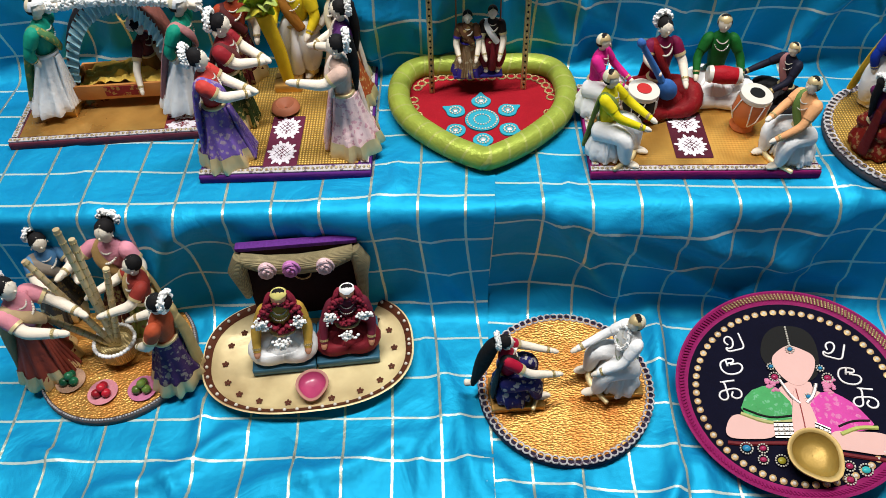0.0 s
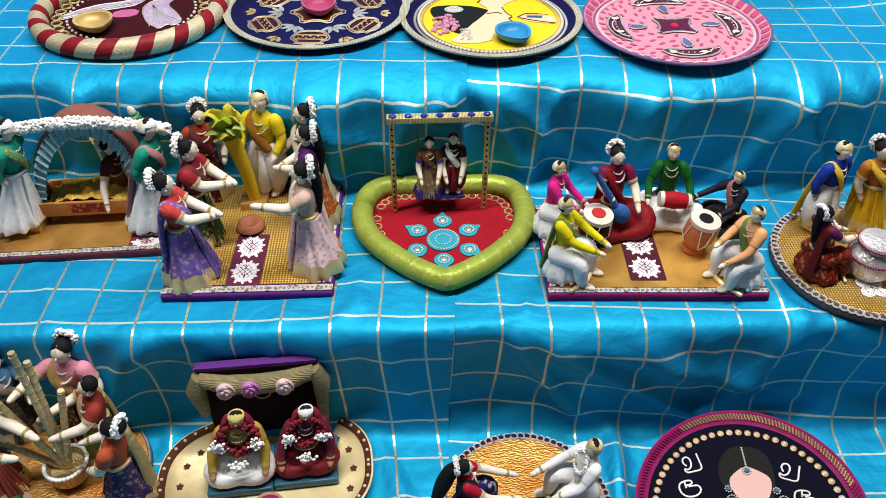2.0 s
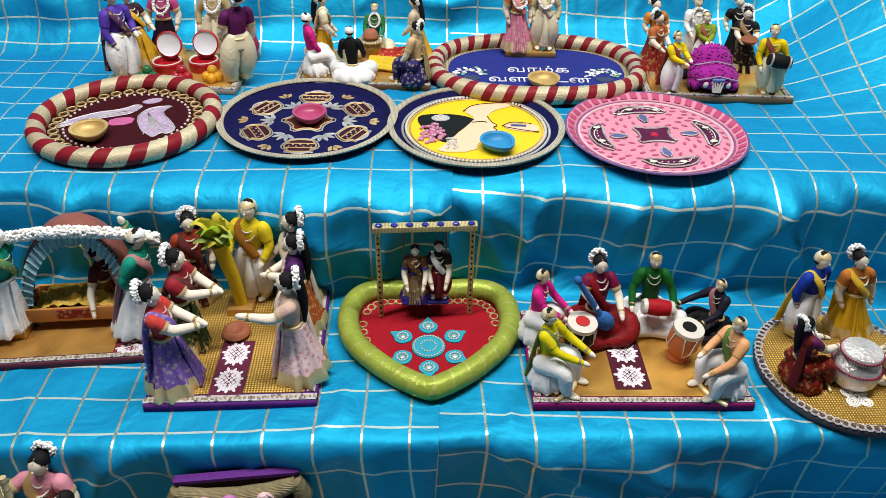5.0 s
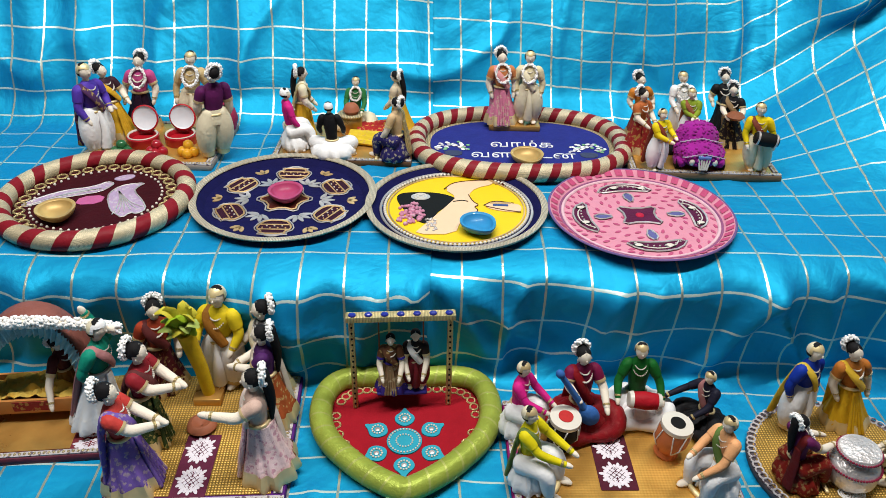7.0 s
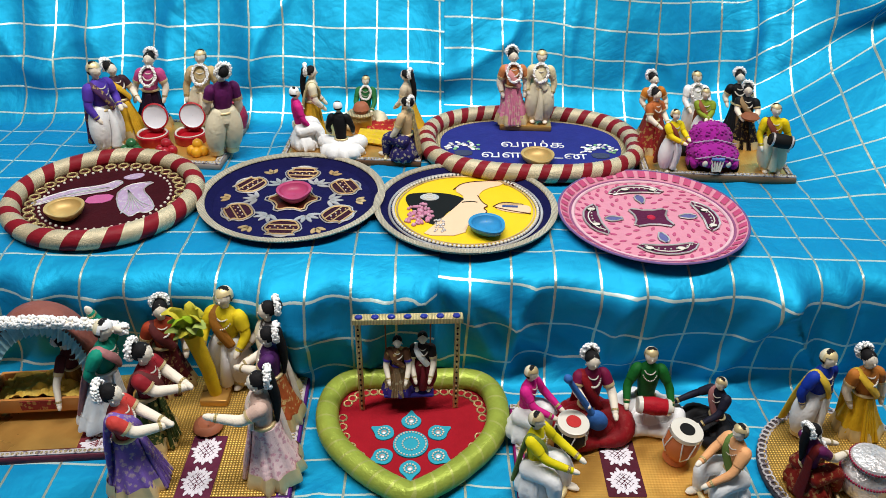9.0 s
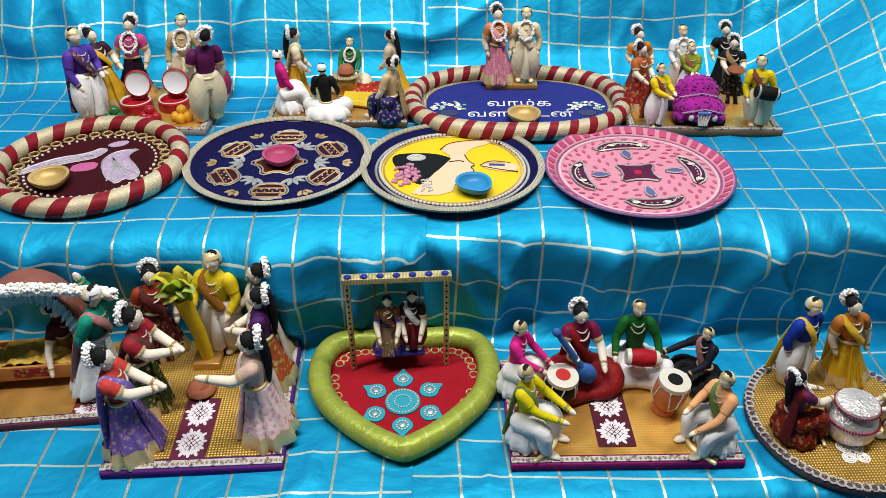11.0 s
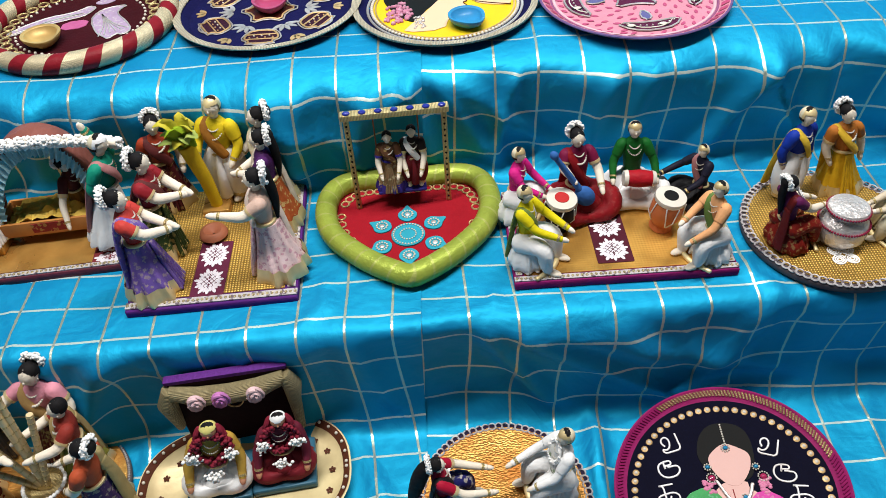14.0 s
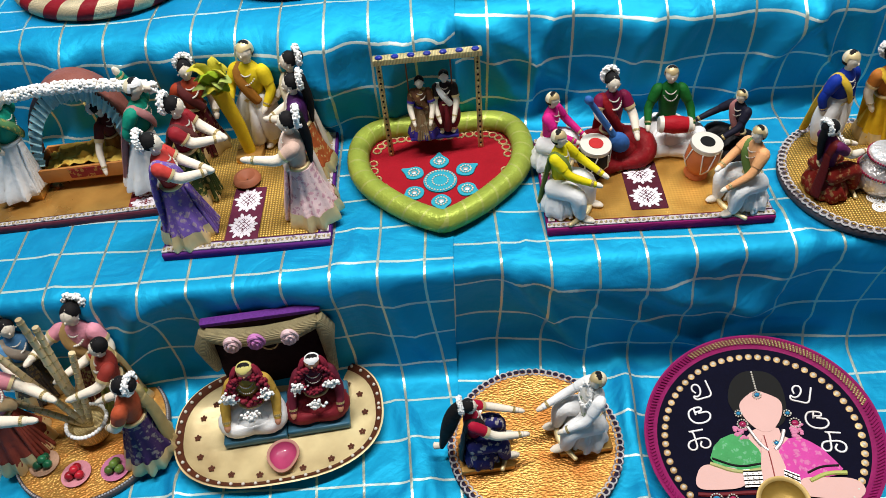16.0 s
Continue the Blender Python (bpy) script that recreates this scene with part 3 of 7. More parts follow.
# ---- dolls ----
def doll(label, x, y, z, h, yaw=0, lean=0.0, form="stand", skirt=None, top=None, sash=None, border=None, head="bun", arms=None, skin=None, garland=False, tilt=0, group="", curls=None, girth=1.0, fall=False):
    """One stuffed cloth doll, a single mesh that faces -y. h: metres to the top of the head. arms: two hand places, in heights."""
    skirt, top, skin, border = skirt or WHITE, top or CREAM, skin or IVORY, border or ZARI
    s = Shape()

    def ring(cx, cy, cz, rx, ry, n=20, folds=0.0, k=9, ph=0.0):
        out = []
        for i in range(n):
            a = 2 * math.pi * i / n
            q = 1 + folds * (0.75 * math.sin(k * a + ph) + 0.45 * math.sin((k + 5) * a + 2.3 * ph) + 0.3 * math.sin((k - 5) * a - ph))
            out.append((cx + rx * q * math.cos(a), cy + ry * q * math.sin(a), cz))
        return out

    seed = random.Random(int(abs(x) * 9999) + int(abs(y) * 777))
    woman = head in ("bun", "plait", "plain")
    ph = seed.uniform(0, 6)
    if form == "stand":
        hip, neck = 0.50, 0.79
        rows = [(0.0, 0.225), (0.03, 0.226), (0.10, 0.206), (0.20, 0.172), (0.30, 0.141), (0.40, 0.115), (0.50, 0.098)]
        s.loft([ring(0, 0.01 + 0.02 * (1 - a * 2), a, r, r * 0.86, 72, 0.10 * (1 - a * 1.6), 11, ph + a * 5) for a, r in rows], skirt)
        s.loft([ring(0, 0.03, a, r * 1.015, r * 0.875, 72, 0.10 * (1 - a * 1.6), 11, ph + a * 5) for a, r in ((0.0, 0.227), (0.03, 0.228), (0.075, 0.216), (0.130, 0.200))], border, cap=False)
        for k in range(5):
            px_ = -0.05 + 0.022 * k
            s.limb([(px_ * 1.7, -0.165, 0.015), (px_ * 1.2, -0.128, 0.22), (px_ * 0.5, -0.088, 0.48)], [0.018, 0.015, 0.010], skirt, 8)
    elif form == "dhoti":
        hip, neck = 0.47, 0.79
        for sx in (-1, 1):
            s.limb([(0.080 * sx, 0.0, 0.06), (0.095 * sx, 0.0, 0.2), (0.080 * sx, 0.0, 0.36), (0.045 * sx, 0, 0.5)], [0.062, 0.105, 0.112, 0.08], skirt, 16)
            s.ball((0.080 * sx, -0.03, 0.025), (0.042, 0.08, 0.03), skin, 10, 6)
            s.tube([(0.080 * sx, 0.0, 0.03), (0.080 * sx, 0.0, 0.085)], [0.066, 0.07], border, 14)
            s.limb([(0.13 * sx, -0.05, 0.10), (0.12 * sx, -0.08, 0.26), (0.05 * sx, -0.075, 0.46)], [0.02, 0.022, 0.014], skirt, 8)
        s.limb([(0.0, -0.085, 0.08), (0.015, -0.115, 0.28), (0.0, -0.085, 0.48)], [0.06, 0.042, 0.02], skirt, 10)
        s.loft([ring(0, 0, a, r, r * 0.78, 24) for a, r in ((0.38, 0.128), (0.46, 0.122), (0.53, 0.095))], skirt)
    else:
        hip, neck = (0.27, 0.70) if form == "sit" else (0.36, 0.73)
        n0 = 0.35 if form == "sit" else 0.245
        s.loft([ring(0, -0.02, a, n0 * r, n0 * 0.8 * r, 64, 0.075 * (1 - a), 10, ph + a * 9) for a, r in ((0.0, 0.90), (0.03, 1.0), (0.10, 1.0), (0.18, 0.84), (hip * 0.85, 0.52), (hip, 0.38))], skirt)
        for sx in (-1, 1):
            if form == "sit":
                s.limb([(0.08 * sx, 0.0, 0.17), (0.30 * sx, -0.12, 0.17), (0.24 * sx, -0.29, 0.08), (-0.04 * sx, -0.27, 0.06)], [0.11, 0.13, 0.095, 0.055], skirt, 14)
                s.ball((-0.10 * sx, -0.27, 0.045), (0.065, 0.035, 0.032), skin, 10, 6)
            else:
                s.limb([(0.09 * sx, 0.05, 0.28), (0.13 * sx, -0.24, 0.34), (0.13 * sx, -0.25, 0.10), (0.12 * sx, -0.27, 0.04)], [0.105, 0.092, 0.066, 0.048], skirt, 14)
                s.ball((0.12 * sx, -0.32, 0.028), (0.045, 0.085, 0.032), skin, 10, 6)
        for k in range(6):
            a0 = math.pi * (1.12 + 0.15 * k)
            s.limb([(n0 * 1.0 * math.cos(a0), -0.02 + n0 * 0.82 * math.sin(a0), 0.02), (n0 * 0.8 * math.cos(a0 + 0.1), -0.02 + n0 * 0.66 * math.sin(a0 + 0.1), 0.17), (n0 * 0.36 * math.cos(a0 + 0.2), n0 * 0.3 * math.sin(a0 + 0.2), hip)], [0.022, 0.024, 0.012], skirt, 8)
        s.limb([(-0.26, -0.20, 0.02), (0.0, -0.315, 0.02), (0.26, -0.20, 0.02)], [0.022, 0.03, 0.022], border, 8)
    s.v = [(a * girth, b_ * girth, c) for a, b_, c in s.v]
    # trunk, neck, head
    span = neck - hip
    s.loft([ring(0, 0, hip + span * a, rx * 0.92, ry * 0.94, 22) for a, rx, ry in ((-0.08, 0.094, 0.08), (0.1, 0.092, 0.076), (0.35, 0.104, 0.084), (0.6, 0.122, 0.092), (0.78, 0.126, 0.084), (0.92, 0.104, 0.064), (1.0, 0.06, 0.048), (1.04, 0.042, 0.04))], top)
    s.tube([(0, 0, neck - 0.01), (0, -0.005, neck + 0.06)], [0.034, 0.032], skin, 12)
    hz = neck + 0.115
    head_from = len(s.v)
    s.ball((0, -0.014, hz), (0.072, 0.076, 0.088), skin, 18, 12)
    s.ball((0, -0.092, hz - 0.012), (0.010, 0.012, 0.016), skin, 8, 5)
    if woman:
        # black hair drawn back from a parting, jasmine round the knot
        s.shell((0, 0.004, hz + 0.010), (0.080, 0.083, 0.092), lambda dx, dy, dz: None if dz < -0.45 or (dy < -0.06 and dz < 0.72 - 0.70 * abs(dx)) else BLACK)
        for sx in (-1, 1):
            s.ball((0.078 * sx, -0.026, hz - 0.026), (0.008, 0.008, 0.013), PEARL, 8, 5)
        for k in range(3):
            s.ball((0, -0.070 + 0.016 * k, hz + 0.066 + 0.012 * k), 0.0050, PEARL, 6, 4)
        if head != "plain":
            s.ball((0, 0.092, hz + 0.028), (0.066, 0.056, 0.066), BLACK, 14, 8)
            s.tube([(0.080 * math.cos(a), 0.088, hz + 0.042 + 0.080 * math.sin(a)) for a in (2 * math.pi * i / 20 for i in range(20))], 0.019, FLOWER, 8, loop=True)
            for i in range(170):
                a, o = seed.uniform(0, 2 * math.pi), seed.uniform(0, 2 * math.pi)
                r = 0.080 + 0.022 * math.cos(o)
                s.ball((r * math.cos(a), 0.088 + 0.026 * math.sin(o), hz + 0.042 + r * math.sin(a)), seed.uniform(0.0085, 0.0135), FLOWER, 6, 4)
        if head == "plait":
            s.limb([(0, 0.10, hz), (0.01, 0.13, hz - 0.14), (0.0, 0.13, hz - 0.30), (0.02, 0.12, hz - 0.44)], [0.05, 0.046, 0.038, 0.014], BLACK, 12)
    else:
        # a band wound round the head, open over the dark hair on top
        cloth = border if head == "turban" else head
        rear = CREAM if head == "turban" else head

        def wound(dx, dy, dz):
            if dz < -0.55 or (dy < -0.10 and dz < 0.30 + 0.10 * abs(dx)):
                return None
            if dz > 0.05 and (dx / 0.72) ** 2 + ((dy + 0.02) / 0.33) ** 2 < 1:
                return BLACK
            if dz < -0.12:
                return BLACK
            return cloth if dy < 0.1 else rear

        s.shell((0, 0.0, hz + 0.010), (0.083, 0.089, 0.095), wound, 32, 22)
    if curls:
        for sx in (-1, 1):
            for k in range(7):
                a = 0.3 + 0.25 * k
                s.limb([(0.075 * sx, 0.01, hz + 0.05), (0.108 * sx, -0.02 + 0.03 * math.sin(k * 2.1), hz - 0.012 * k), (0.122 * sx + 0.02 * math.sin(k * 1.7), -0.05 + 0.016 * k, hz - 0.07 - 0.020 * k)], [0.020, 0.024, 0.018], curls, 7)
    s.v[head_from:] = [(a * 0.86, b_ * 0.86, neck + 0.03 + (c - neck - 0.03) * 0.88) for a, b_, c in s.v[head_from:]]
    if fall:
        s.limb([(0, 0.09, hz), (0.02, 0.16, hz - 0.14), (0.05, 0.25, hz - 0.42), (0.08, 0.36, 0.05)], [0.065, 0.095, 0.095, 0.035], BLACK, 14, flat=0.8)
        s.limb([(0.08, 0.36, 0.06), (0.09, 0.43, 0.06)], [0.030, 0.040], skin, 8)
        s.tube([(0.0, 0.04, neck - 0.02), (0.09, 0.07, neck - 0.08), (0.12, -0.02, neck - 0.12), (0.08, -0.10, neck - 0.16)], 0.030, FLOWER, 8)
    # arms
    arms = arms or ((-0.17, -0.05, hip + 0.02), (0.17, -0.05, hip + 0.02))
    for sx, hand in zip((-1, 1), arms):
        sh, hd = Vector((0.115 * sx, 0, neck - 0.06)), Vector(hand)
        el = sh.lerp(hd, 0.48) + Vector((0.045 * sx, 0.03, -0.04))
        s.limb([sh - Vector((0.03 * sx, 0, 0)), sh, sh.lerp(el, 0.35), sh.lerp(el, 0.62)], [0.05, 0.062, 0.058, 0.052], top, 12)
        lower = skin if woman else top
        if woman:
            s.tube([sh.lerp(el, 0.52), sh.lerp(el, 0.66)], [0.058, 0.056], border, 12)
        s.limb([sh.lerp(el, 0.5), el, el.lerp(hd, 0.5), hd], [0.044, 0.044, 0.038, 0.030], lower, 12)
        s.tube([el.lerp(hd, 0.80), el.lerp(hd, 0.90)], [0.037, 0.036], RIBBON, 12)
        s.limb([hd, hd + (hd - el).normalized() * 0.035, hd + (hd - el).normalized() * 0.065], [0.026, 0.028, 0.016], skin, 8)
    # sash over the shoulder, waist band, necklaces
    if sash:
        s.limb([(-0.06, 0.088, hip + span * 0.30), (-0.095, 0.06, neck - 0.05), (-0.09, -0.01, neck - 0.012), (-0.06, -0.080, neck - 0.09), (-0.01, -0.100, hip + span * 0.45), (0.07, -0.085, hip + span * 0.05)], [0.040, 0.044, 0.046, 0.046, 0.046, 0.040], sash, 12, flat=0.45)
        s.limb([(-0.07, 0.085, hip + span * 0.55), (-0.085, 0.12, hip), (-0.075, 0.16, hip * 0.45), (-0.08, 0.175, hip * 0.2)], [0.042, 0.055, 0.062, 0.064], sash, 12, flat=0.4)
    s.tube([(0.098 * math.cos(a), 0.082 * math.sin(a), hip + 0.01) for a in (2 * math.pi * i / 20 for i in range(20))], 0.016, border, 8, loop=True)
    for drop, big, rr in ((0.055, 1.0, 0.008), (0.12, 1.35, 0.0110)) if woman else ((0.07, 1.1, 0.0075), (0.13, 1.4, 0.007)):
        n = 28
        for i in range(n):
            a = 2 * math.pi * i / n
            f = 0.5 - 0.5 * math.sin(a)
            s.ball((0.052 * big * math.cos(a), -0.020 - 0.072 * f * big * 0.8 + 0.045 * (1 - f), neck + 0.004 - drop * f * 1.15), rr, PEARL, 6, 4)
    if garland == "heavy":
        for i in range(240):
            a, o = seed.uniform(0, 2 * math.pi), seed.uniform(-1, 1)
            s.ball(((0.125 + 0.035 * o) * math.cos(a), -0.040 - 0.075 * (0.5 - 0.5 * math.sin(a)) + seed.uniform(-0.03, 0.03), neck - 0.10 + (0.16 + 0.03 * o) * math.sin(a)), seed.uniform(0.012, 0.024), curls, 6, 4)
        for cx, cz in ((-0.14, neck - 0.16), (0.14, neck - 0.16), (0.0, neck - 0.36)):
            for i in range(60):
                s.ball((cx + seed.gauss(0, 0.028), -0.125 - (0.10 if cx == 0 else 0) + seed.gauss(0, 0.016), cz + seed.gauss(0, 0.034)), seed.uniform(0.010, 0.018), FLOWER, 6, 4)
    elif garland:
        s.tube([(0.090 * math.cos(a), -0.058 - 0.055 * (0.5 - 0.5 * math.sin(a)), neck - 0.085 + 0.115 * math.sin(a)) for a in (2 * math.pi * i / 24 for i in range(24))], 0.012, FLOWER, 8, loop=True)
        for i in range(190):
            a, w = seed.uniform(0, 2 * math.pi), seed.uniform(0, 2 * math.pi)
            o = 0.014 * math.cos(w)
            s.ball(((0.090 + o) * math.cos(a), -0.058 - 0.055 * (0.5 - 0.5 * math.sin(a)) + 0.014 * math.sin(w), neck - 0.085 + (0.115 + o) * math.sin(a)), seed.uniform(0.007, 0.011), FLOWER, 6, 4)
    m = pose(x, y, z, 0, 0, yaw)
    sheared = Matrix.Identity(4)
    dxy = Matrix.Rotation(-radians(yaw), 3, "Z") @ Vector((max(-0.03, min(0.03, lean)) / h, tilt, 0))
    sheared[0][2], sheared[1][2] = dxy.x, dxy.y
    s.v = [tuple(sheared @ (Vector(p) * h)) for p in s.v]
    return solo("doll", s, label, "doll", m, group)


# ---- boards and trays ----
def board(label, corners_mid, w, d, yaw, z, top, border, lace, edge=0.016, thick=0.012):
    x, y = corners_mid
    b = thing("display_board", label, "display board", pose(x, y, z, 0, 0, yaw))
    part("base", Shape().prism(box_outline(w, d, 0.002), 0, thick, border, 0.0015), b)
    part("top_sheet", Shape().prism(box_outline(w - 2 * edge, d - 2 * edge, 0.001), thick, thick + 0.0012, top), b, "embossed gold sheet")
    for k, (px, py, L, turn) in enumerate(((0, -d / 2 + edge / 2, w, 0), (0, d / 2 - edge / 2, w, 0), (-w / 2 + edge / 2, 0, d - 2 * edge, 90), (w / 2 - edge / 2, 0, d - 2 * edge, 90))):
        t = Shape()
        t.prism(box_outline(L * 0.998, edge * 0.62, 0.001), 0, 0.002, lace)
        n = int(L / 0.0062)
        for i in range(n):
            t.ball((-L / 2 + (i + 0.5) * L / n, 0, 0.0022), (0.0022, 0.0026, 0.0012), GOLDLACE, 6, 4)
        part("lace_edging", t, b, "beaded lace edging", pose(px, py, thick + 0.0002, 0, 0, turn))
    return b


LACEWHITE = fabric("white_lacework", (0.78, 0.74, 0.80), 0.7, vary=0.15)


def rug(x, y, z, w, d, yaw, ground):
    """A small rug with two white lacework medallions."""
    r = thing("mat", "small maroon mat with white lacework medallions", "mat", pose(x, y, z, 0, 0, yaw))
    part("cloth", Shape().prism(box_outline(w, d), 0, 0.001, ground), r)
    for sy in (-1, 1):
        t = Shape()
        c = sy * d * 0.245
        ra, rb = w * 0.45, d * 0.235
        # a lacework heart crossed by dark joints, ringed by spiky petals of uneven reach
        t.prism(circle(ra * 0.66, 28, 0, c, rb * 0.66), 0.001, 0.0016, LACEWHITE)
        for k in range(22):
            a = 2 * math.pi * (k + 0.5) / 22
            far = (0.96, 0.80, 1.04, 0.84)[k % 4]
            ux, uy = math.cos(a), math.sin(a)
            t.tube([(ra * q * far * ux, c + rb * q * far * uy, 0.0014) for q in (0.45, 0.70, 0.90, 1.0)], [0.0016, 0.0026, 0.0022, 0.0008], LACEWHITE, 6, flat=0.35)
        for q in range(-2, 3):
            for slope in (-1, 1):
                reach = (0.92 - 0.16 * abs(q)) * 0.5
                ox, oy = ra * 0.24 * q, -slope * rb * 0.24 * q
                t.tube([(ox * 0.7 - ra * reach, c + oy * 0.7 - slope * rb * reach, 0.0018), (ox * 0.7 + ra * reach, c + oy * 0.7 + slope * rb * reach, 0.0018)], 0.00045, ground, 5, flat=0.6)
        for k in range(5):
            t.ball((0, c + rb * (0.24 * k - 0.48), 0.0020), (0.0009, 0.0020, 0.0005), ground, 6, 4)
        part("medallion", t, r, "white lacework medallion")
    return r


def round_tray(name, label, x, y, z, r, yaw, floor_mat, rim_mat, depth=0.012, rise=0.012, lip=0.006):
    """A dished plate: flat floor, sloping rim, rolled lip."""
    b = thing(name, label, "plate", pose(x, y, z, 0, 0, yaw))
    prof = ((r * 0.80, 0.0), (r * 0.86, 0.001), (r * 0.985, rise - 0.002), (r, rise), (r - lip * 0.5, rise + 0.002), (r - lip, rise + 0.0006), (r * 0.85, 0.0035))
    s = Shape()
    s.loft([[(px, py, h) for px, py in circle(q, 72)] for q, h in prof], rim_mat, cap=False)
    s.prism(circle(r * 0.80 + 0.001, 72), 0.0, 0.0012, rim_mat)
    part("dish", s, b)
    part("floor_cloth", Shape().prism(circle(r * 0.855, 72), 0.0014, 0.0042, floor_mat), b)
    return b


def diya(label, x, y, z, r, yaw, mat, inner=None):
    """A clay oil lamp with a pinched spout."""
    s = Shape()
    n = 28

    def ring(q, h):
        out = []
        for i in range(n):
            a = 2 * math.pi * i / n
            k = q * (1 + 0.27 * max(0, math.cos(a)) ** 6)
            out.append((k * math.cos(a), k * math.sin(a), h))
        return out
    s.loft([ring(r * 0.55, 0), ring(r * 0.85, r * 0.22), ring(r, r * 0.5), ring(r * 0.99, r * 0.57), ring(r * 0.90, r * 0.58), ring(r * 0.82, r * 0.52)], mat, cap=False)
    s.loft([ring(r * 0.82, r * 0.52), ring(r * 0.70, r * 0.26), ring(r * 0.4, r * 0.16), ring(r * 0.02, r * 0.13)], inner or mat, cap=False)
    s.loft([ring(r * 0.02, 0.0), ring(r * 0.55, 0)], mat, cap=False)
    return solo("oil_lamp", s, label, "oil lamp", pose(x, y, z, 0, 0, yaw))


def striped_ring(outline, z, r, turns, mats, share=0.38):
    """A padded ring wound with two ribbons; two lists of faces, one for each ribbon."""
    pts = [Vector((x, y, z)) for x, y in outline]
    L = sum((b - a).length for a, b in zip(pts, pts[1:] + pts[:1]))
    s, n, seg = Shape(), 340, 16
    even, k, acc = [], 0, 0.0
    loop = pts + [pts[0]]
    for i in range(n):
        goal = L * i / n
        while acc + (loop[k + 1] - loop[k]).length < goal:
            acc += (loop[k + 1] - loop[k]).length
            k += 1
        even.append(loop[k].lerp(loop[k + 1], (goal - acc) / (loop[k + 1] - loop[k]).length))
    # the mesh twists with the winding, so that ribbon edges follow mesh edges
    s.tube(even, [r] * n, mats[0], seg, loop=True, twist=2 * math.pi * turns / n)
    other = s.slot(mats[-1])
    for i in range(n):
        for j in range(seg):
            if j < share * seg:
                s.m[i * seg + j] = other
    return s

# ---- writing and flat ornament ----
def lettering(body, parent, m, size, mat, name="letter", fat=0.0):
    cu = bpy.data.curves.new(name, "FONT")
    cu.body, cu.size, cu.extrude, cu.offset, cu.align_x, cu.align_y = body, size, 0.0006, fat, "CENTER", "CENTER"
    tmp = new("tmp", cu)
    me = bpy.data.meshes.new_from_object(tmp.evaluated_get(bpy.context.evaluated_depsgraph_get()))
    bpy.data.objects.remove(tmp)
    me.materials.clear()
    me.materials.append(mat)
    ob = new(name, me)
    ob.parent, ob.matrix_basis = parent, m
    return ob


def stroke(s, pts, r, mat, z, loop=False, smooth=2):
    """A cord laid flat along points (x, y)."""
    p = [Vector((a, b, z)) for a, b in pts]
    for _ in range(smooth):
        q = []
        n = len(p)
        if not loop:
            q.append(p[0])
        for i in range(n if loop else n - 1):
            a, b = p[i], p[(i + 1) % n]
            q += [a.lerp(b, 0.25), a.lerp(b, 0.75)]
        if not loop:
            q.append(p[-1])
        p = q
    s.tube(p, r, mat, 6, loop=loop, flat=0.7)


def patch(s, pts, z, mat, h=0.0009, smooth=2):
    """A flat appliqué with rounded corners."""
    p = [Vector((a, b)) for a, b in pts]
    if sum(a.x * b.y - b.x * a.y for a, b in zip(p, p[1:] + p[:1])) < 0:
        p.reverse()
    for _ in range(smooth):
        p = [v for a, b in zip(p, p[1:] + p[:1]) for v in (a.lerp(b, 0.25), a.lerp(b, 0.75))]
    s.prism([(v.x, v.y) for v in p], z, z + h, mat)


def moved(pts, cx, cy, turn=0.0, k=1.0):
    c, s_ = math.cos(radians(turn)), math.sin(radians(turn))
    return [(cx + k * (x * c - y * s_), cy + k * (x * s_ + y * c)) for x, y in pts]


# ======== upper step ========
ZB2 = Z2 + 0.012
# striped plate with two birds
P1 = thing("ceremonial_plate", "maroon velvet plate ringed by a padded maroon and cream ribbon coil", "plate", pose(-0.459, 1.218, Z2 + 0.003))
RIBBON_CREAM = foil("cream_ribbon", (0.82, 0.72, 0.48), 0.0014, 0.3, 0.4, metal=0.25, style="dots")
RIBBON_RED = fabric("maroon_ribbon", (0.24, 0.012, 0.022), 0.45, vary=0.25)
part("base", Shape().prism(circle(0.146, 72), 0, 0.006, GOLDLACE, 0.001), P1)
part("velvet", Shape().prism(circle(0.130, 72), 0.006, 0.0085, MAROON), P1)
part("padded_ring", striped_ring(circle(0.140, 96), 0.015, 0.0155, 17, (RIBBON_CREAM, RIBBON_RED)), P1, "padded ring wound in maroon and cream ribbon")
s = Shape()
for i in range(34):
    a = 2 * math.pi * i / 34
    s.tube([(0.115 * math.cos(a) + 0.008 * math.cos(b), 0.115 * math.sin(a) + 0.008 * math.sin(b), 0.0096) for b in (2 * math.pi * j / 10 for j in range(10))], 0.0019, RIBBON, 5, loop=True)
part("scalloped_braid", s, P1, "gold scalloped braid")
s = Shape()
beads(s, circle(0.100, 64), 0.0095, 0.0026, PEARL, 0.0125)
part("bead_ring", s, P1, "ring of pearl beads")
LILAC = fabric("lilac_thread", (0.44, 0.32, 0.48), 0.6, (0.62, 0.55, 0.62), vary=0.3)
s = Shape()
tail = [(-0.108, -0.030), (-0.085, -0.014), (-0.055, 0.004), (-0.025, 0.016), (-0.004, 0.024), (0.006, 0.040), (0.010, 0.055), (-0.004, 0.060), (-0.014, 0.048), (-0.030, 0.038), (-0.060, 0.030), (-0.090, 0.008), (-0.112, -0.018)]
patch(s, tail, 0.0085, LILAC)
for k in range(6):
    stroke(s, [(-0.104 + 0.010 * k, -0.022 + 0.008 * k), (-0.060 + 0.006 * k, 0.010 + 0.004 * k), (-0.004, 0.034)], 0.0011, SILVER, 0.0098)
stroke(s, tail, 0.0013, SILVER, 0.0096, loop=True, smooth=1)
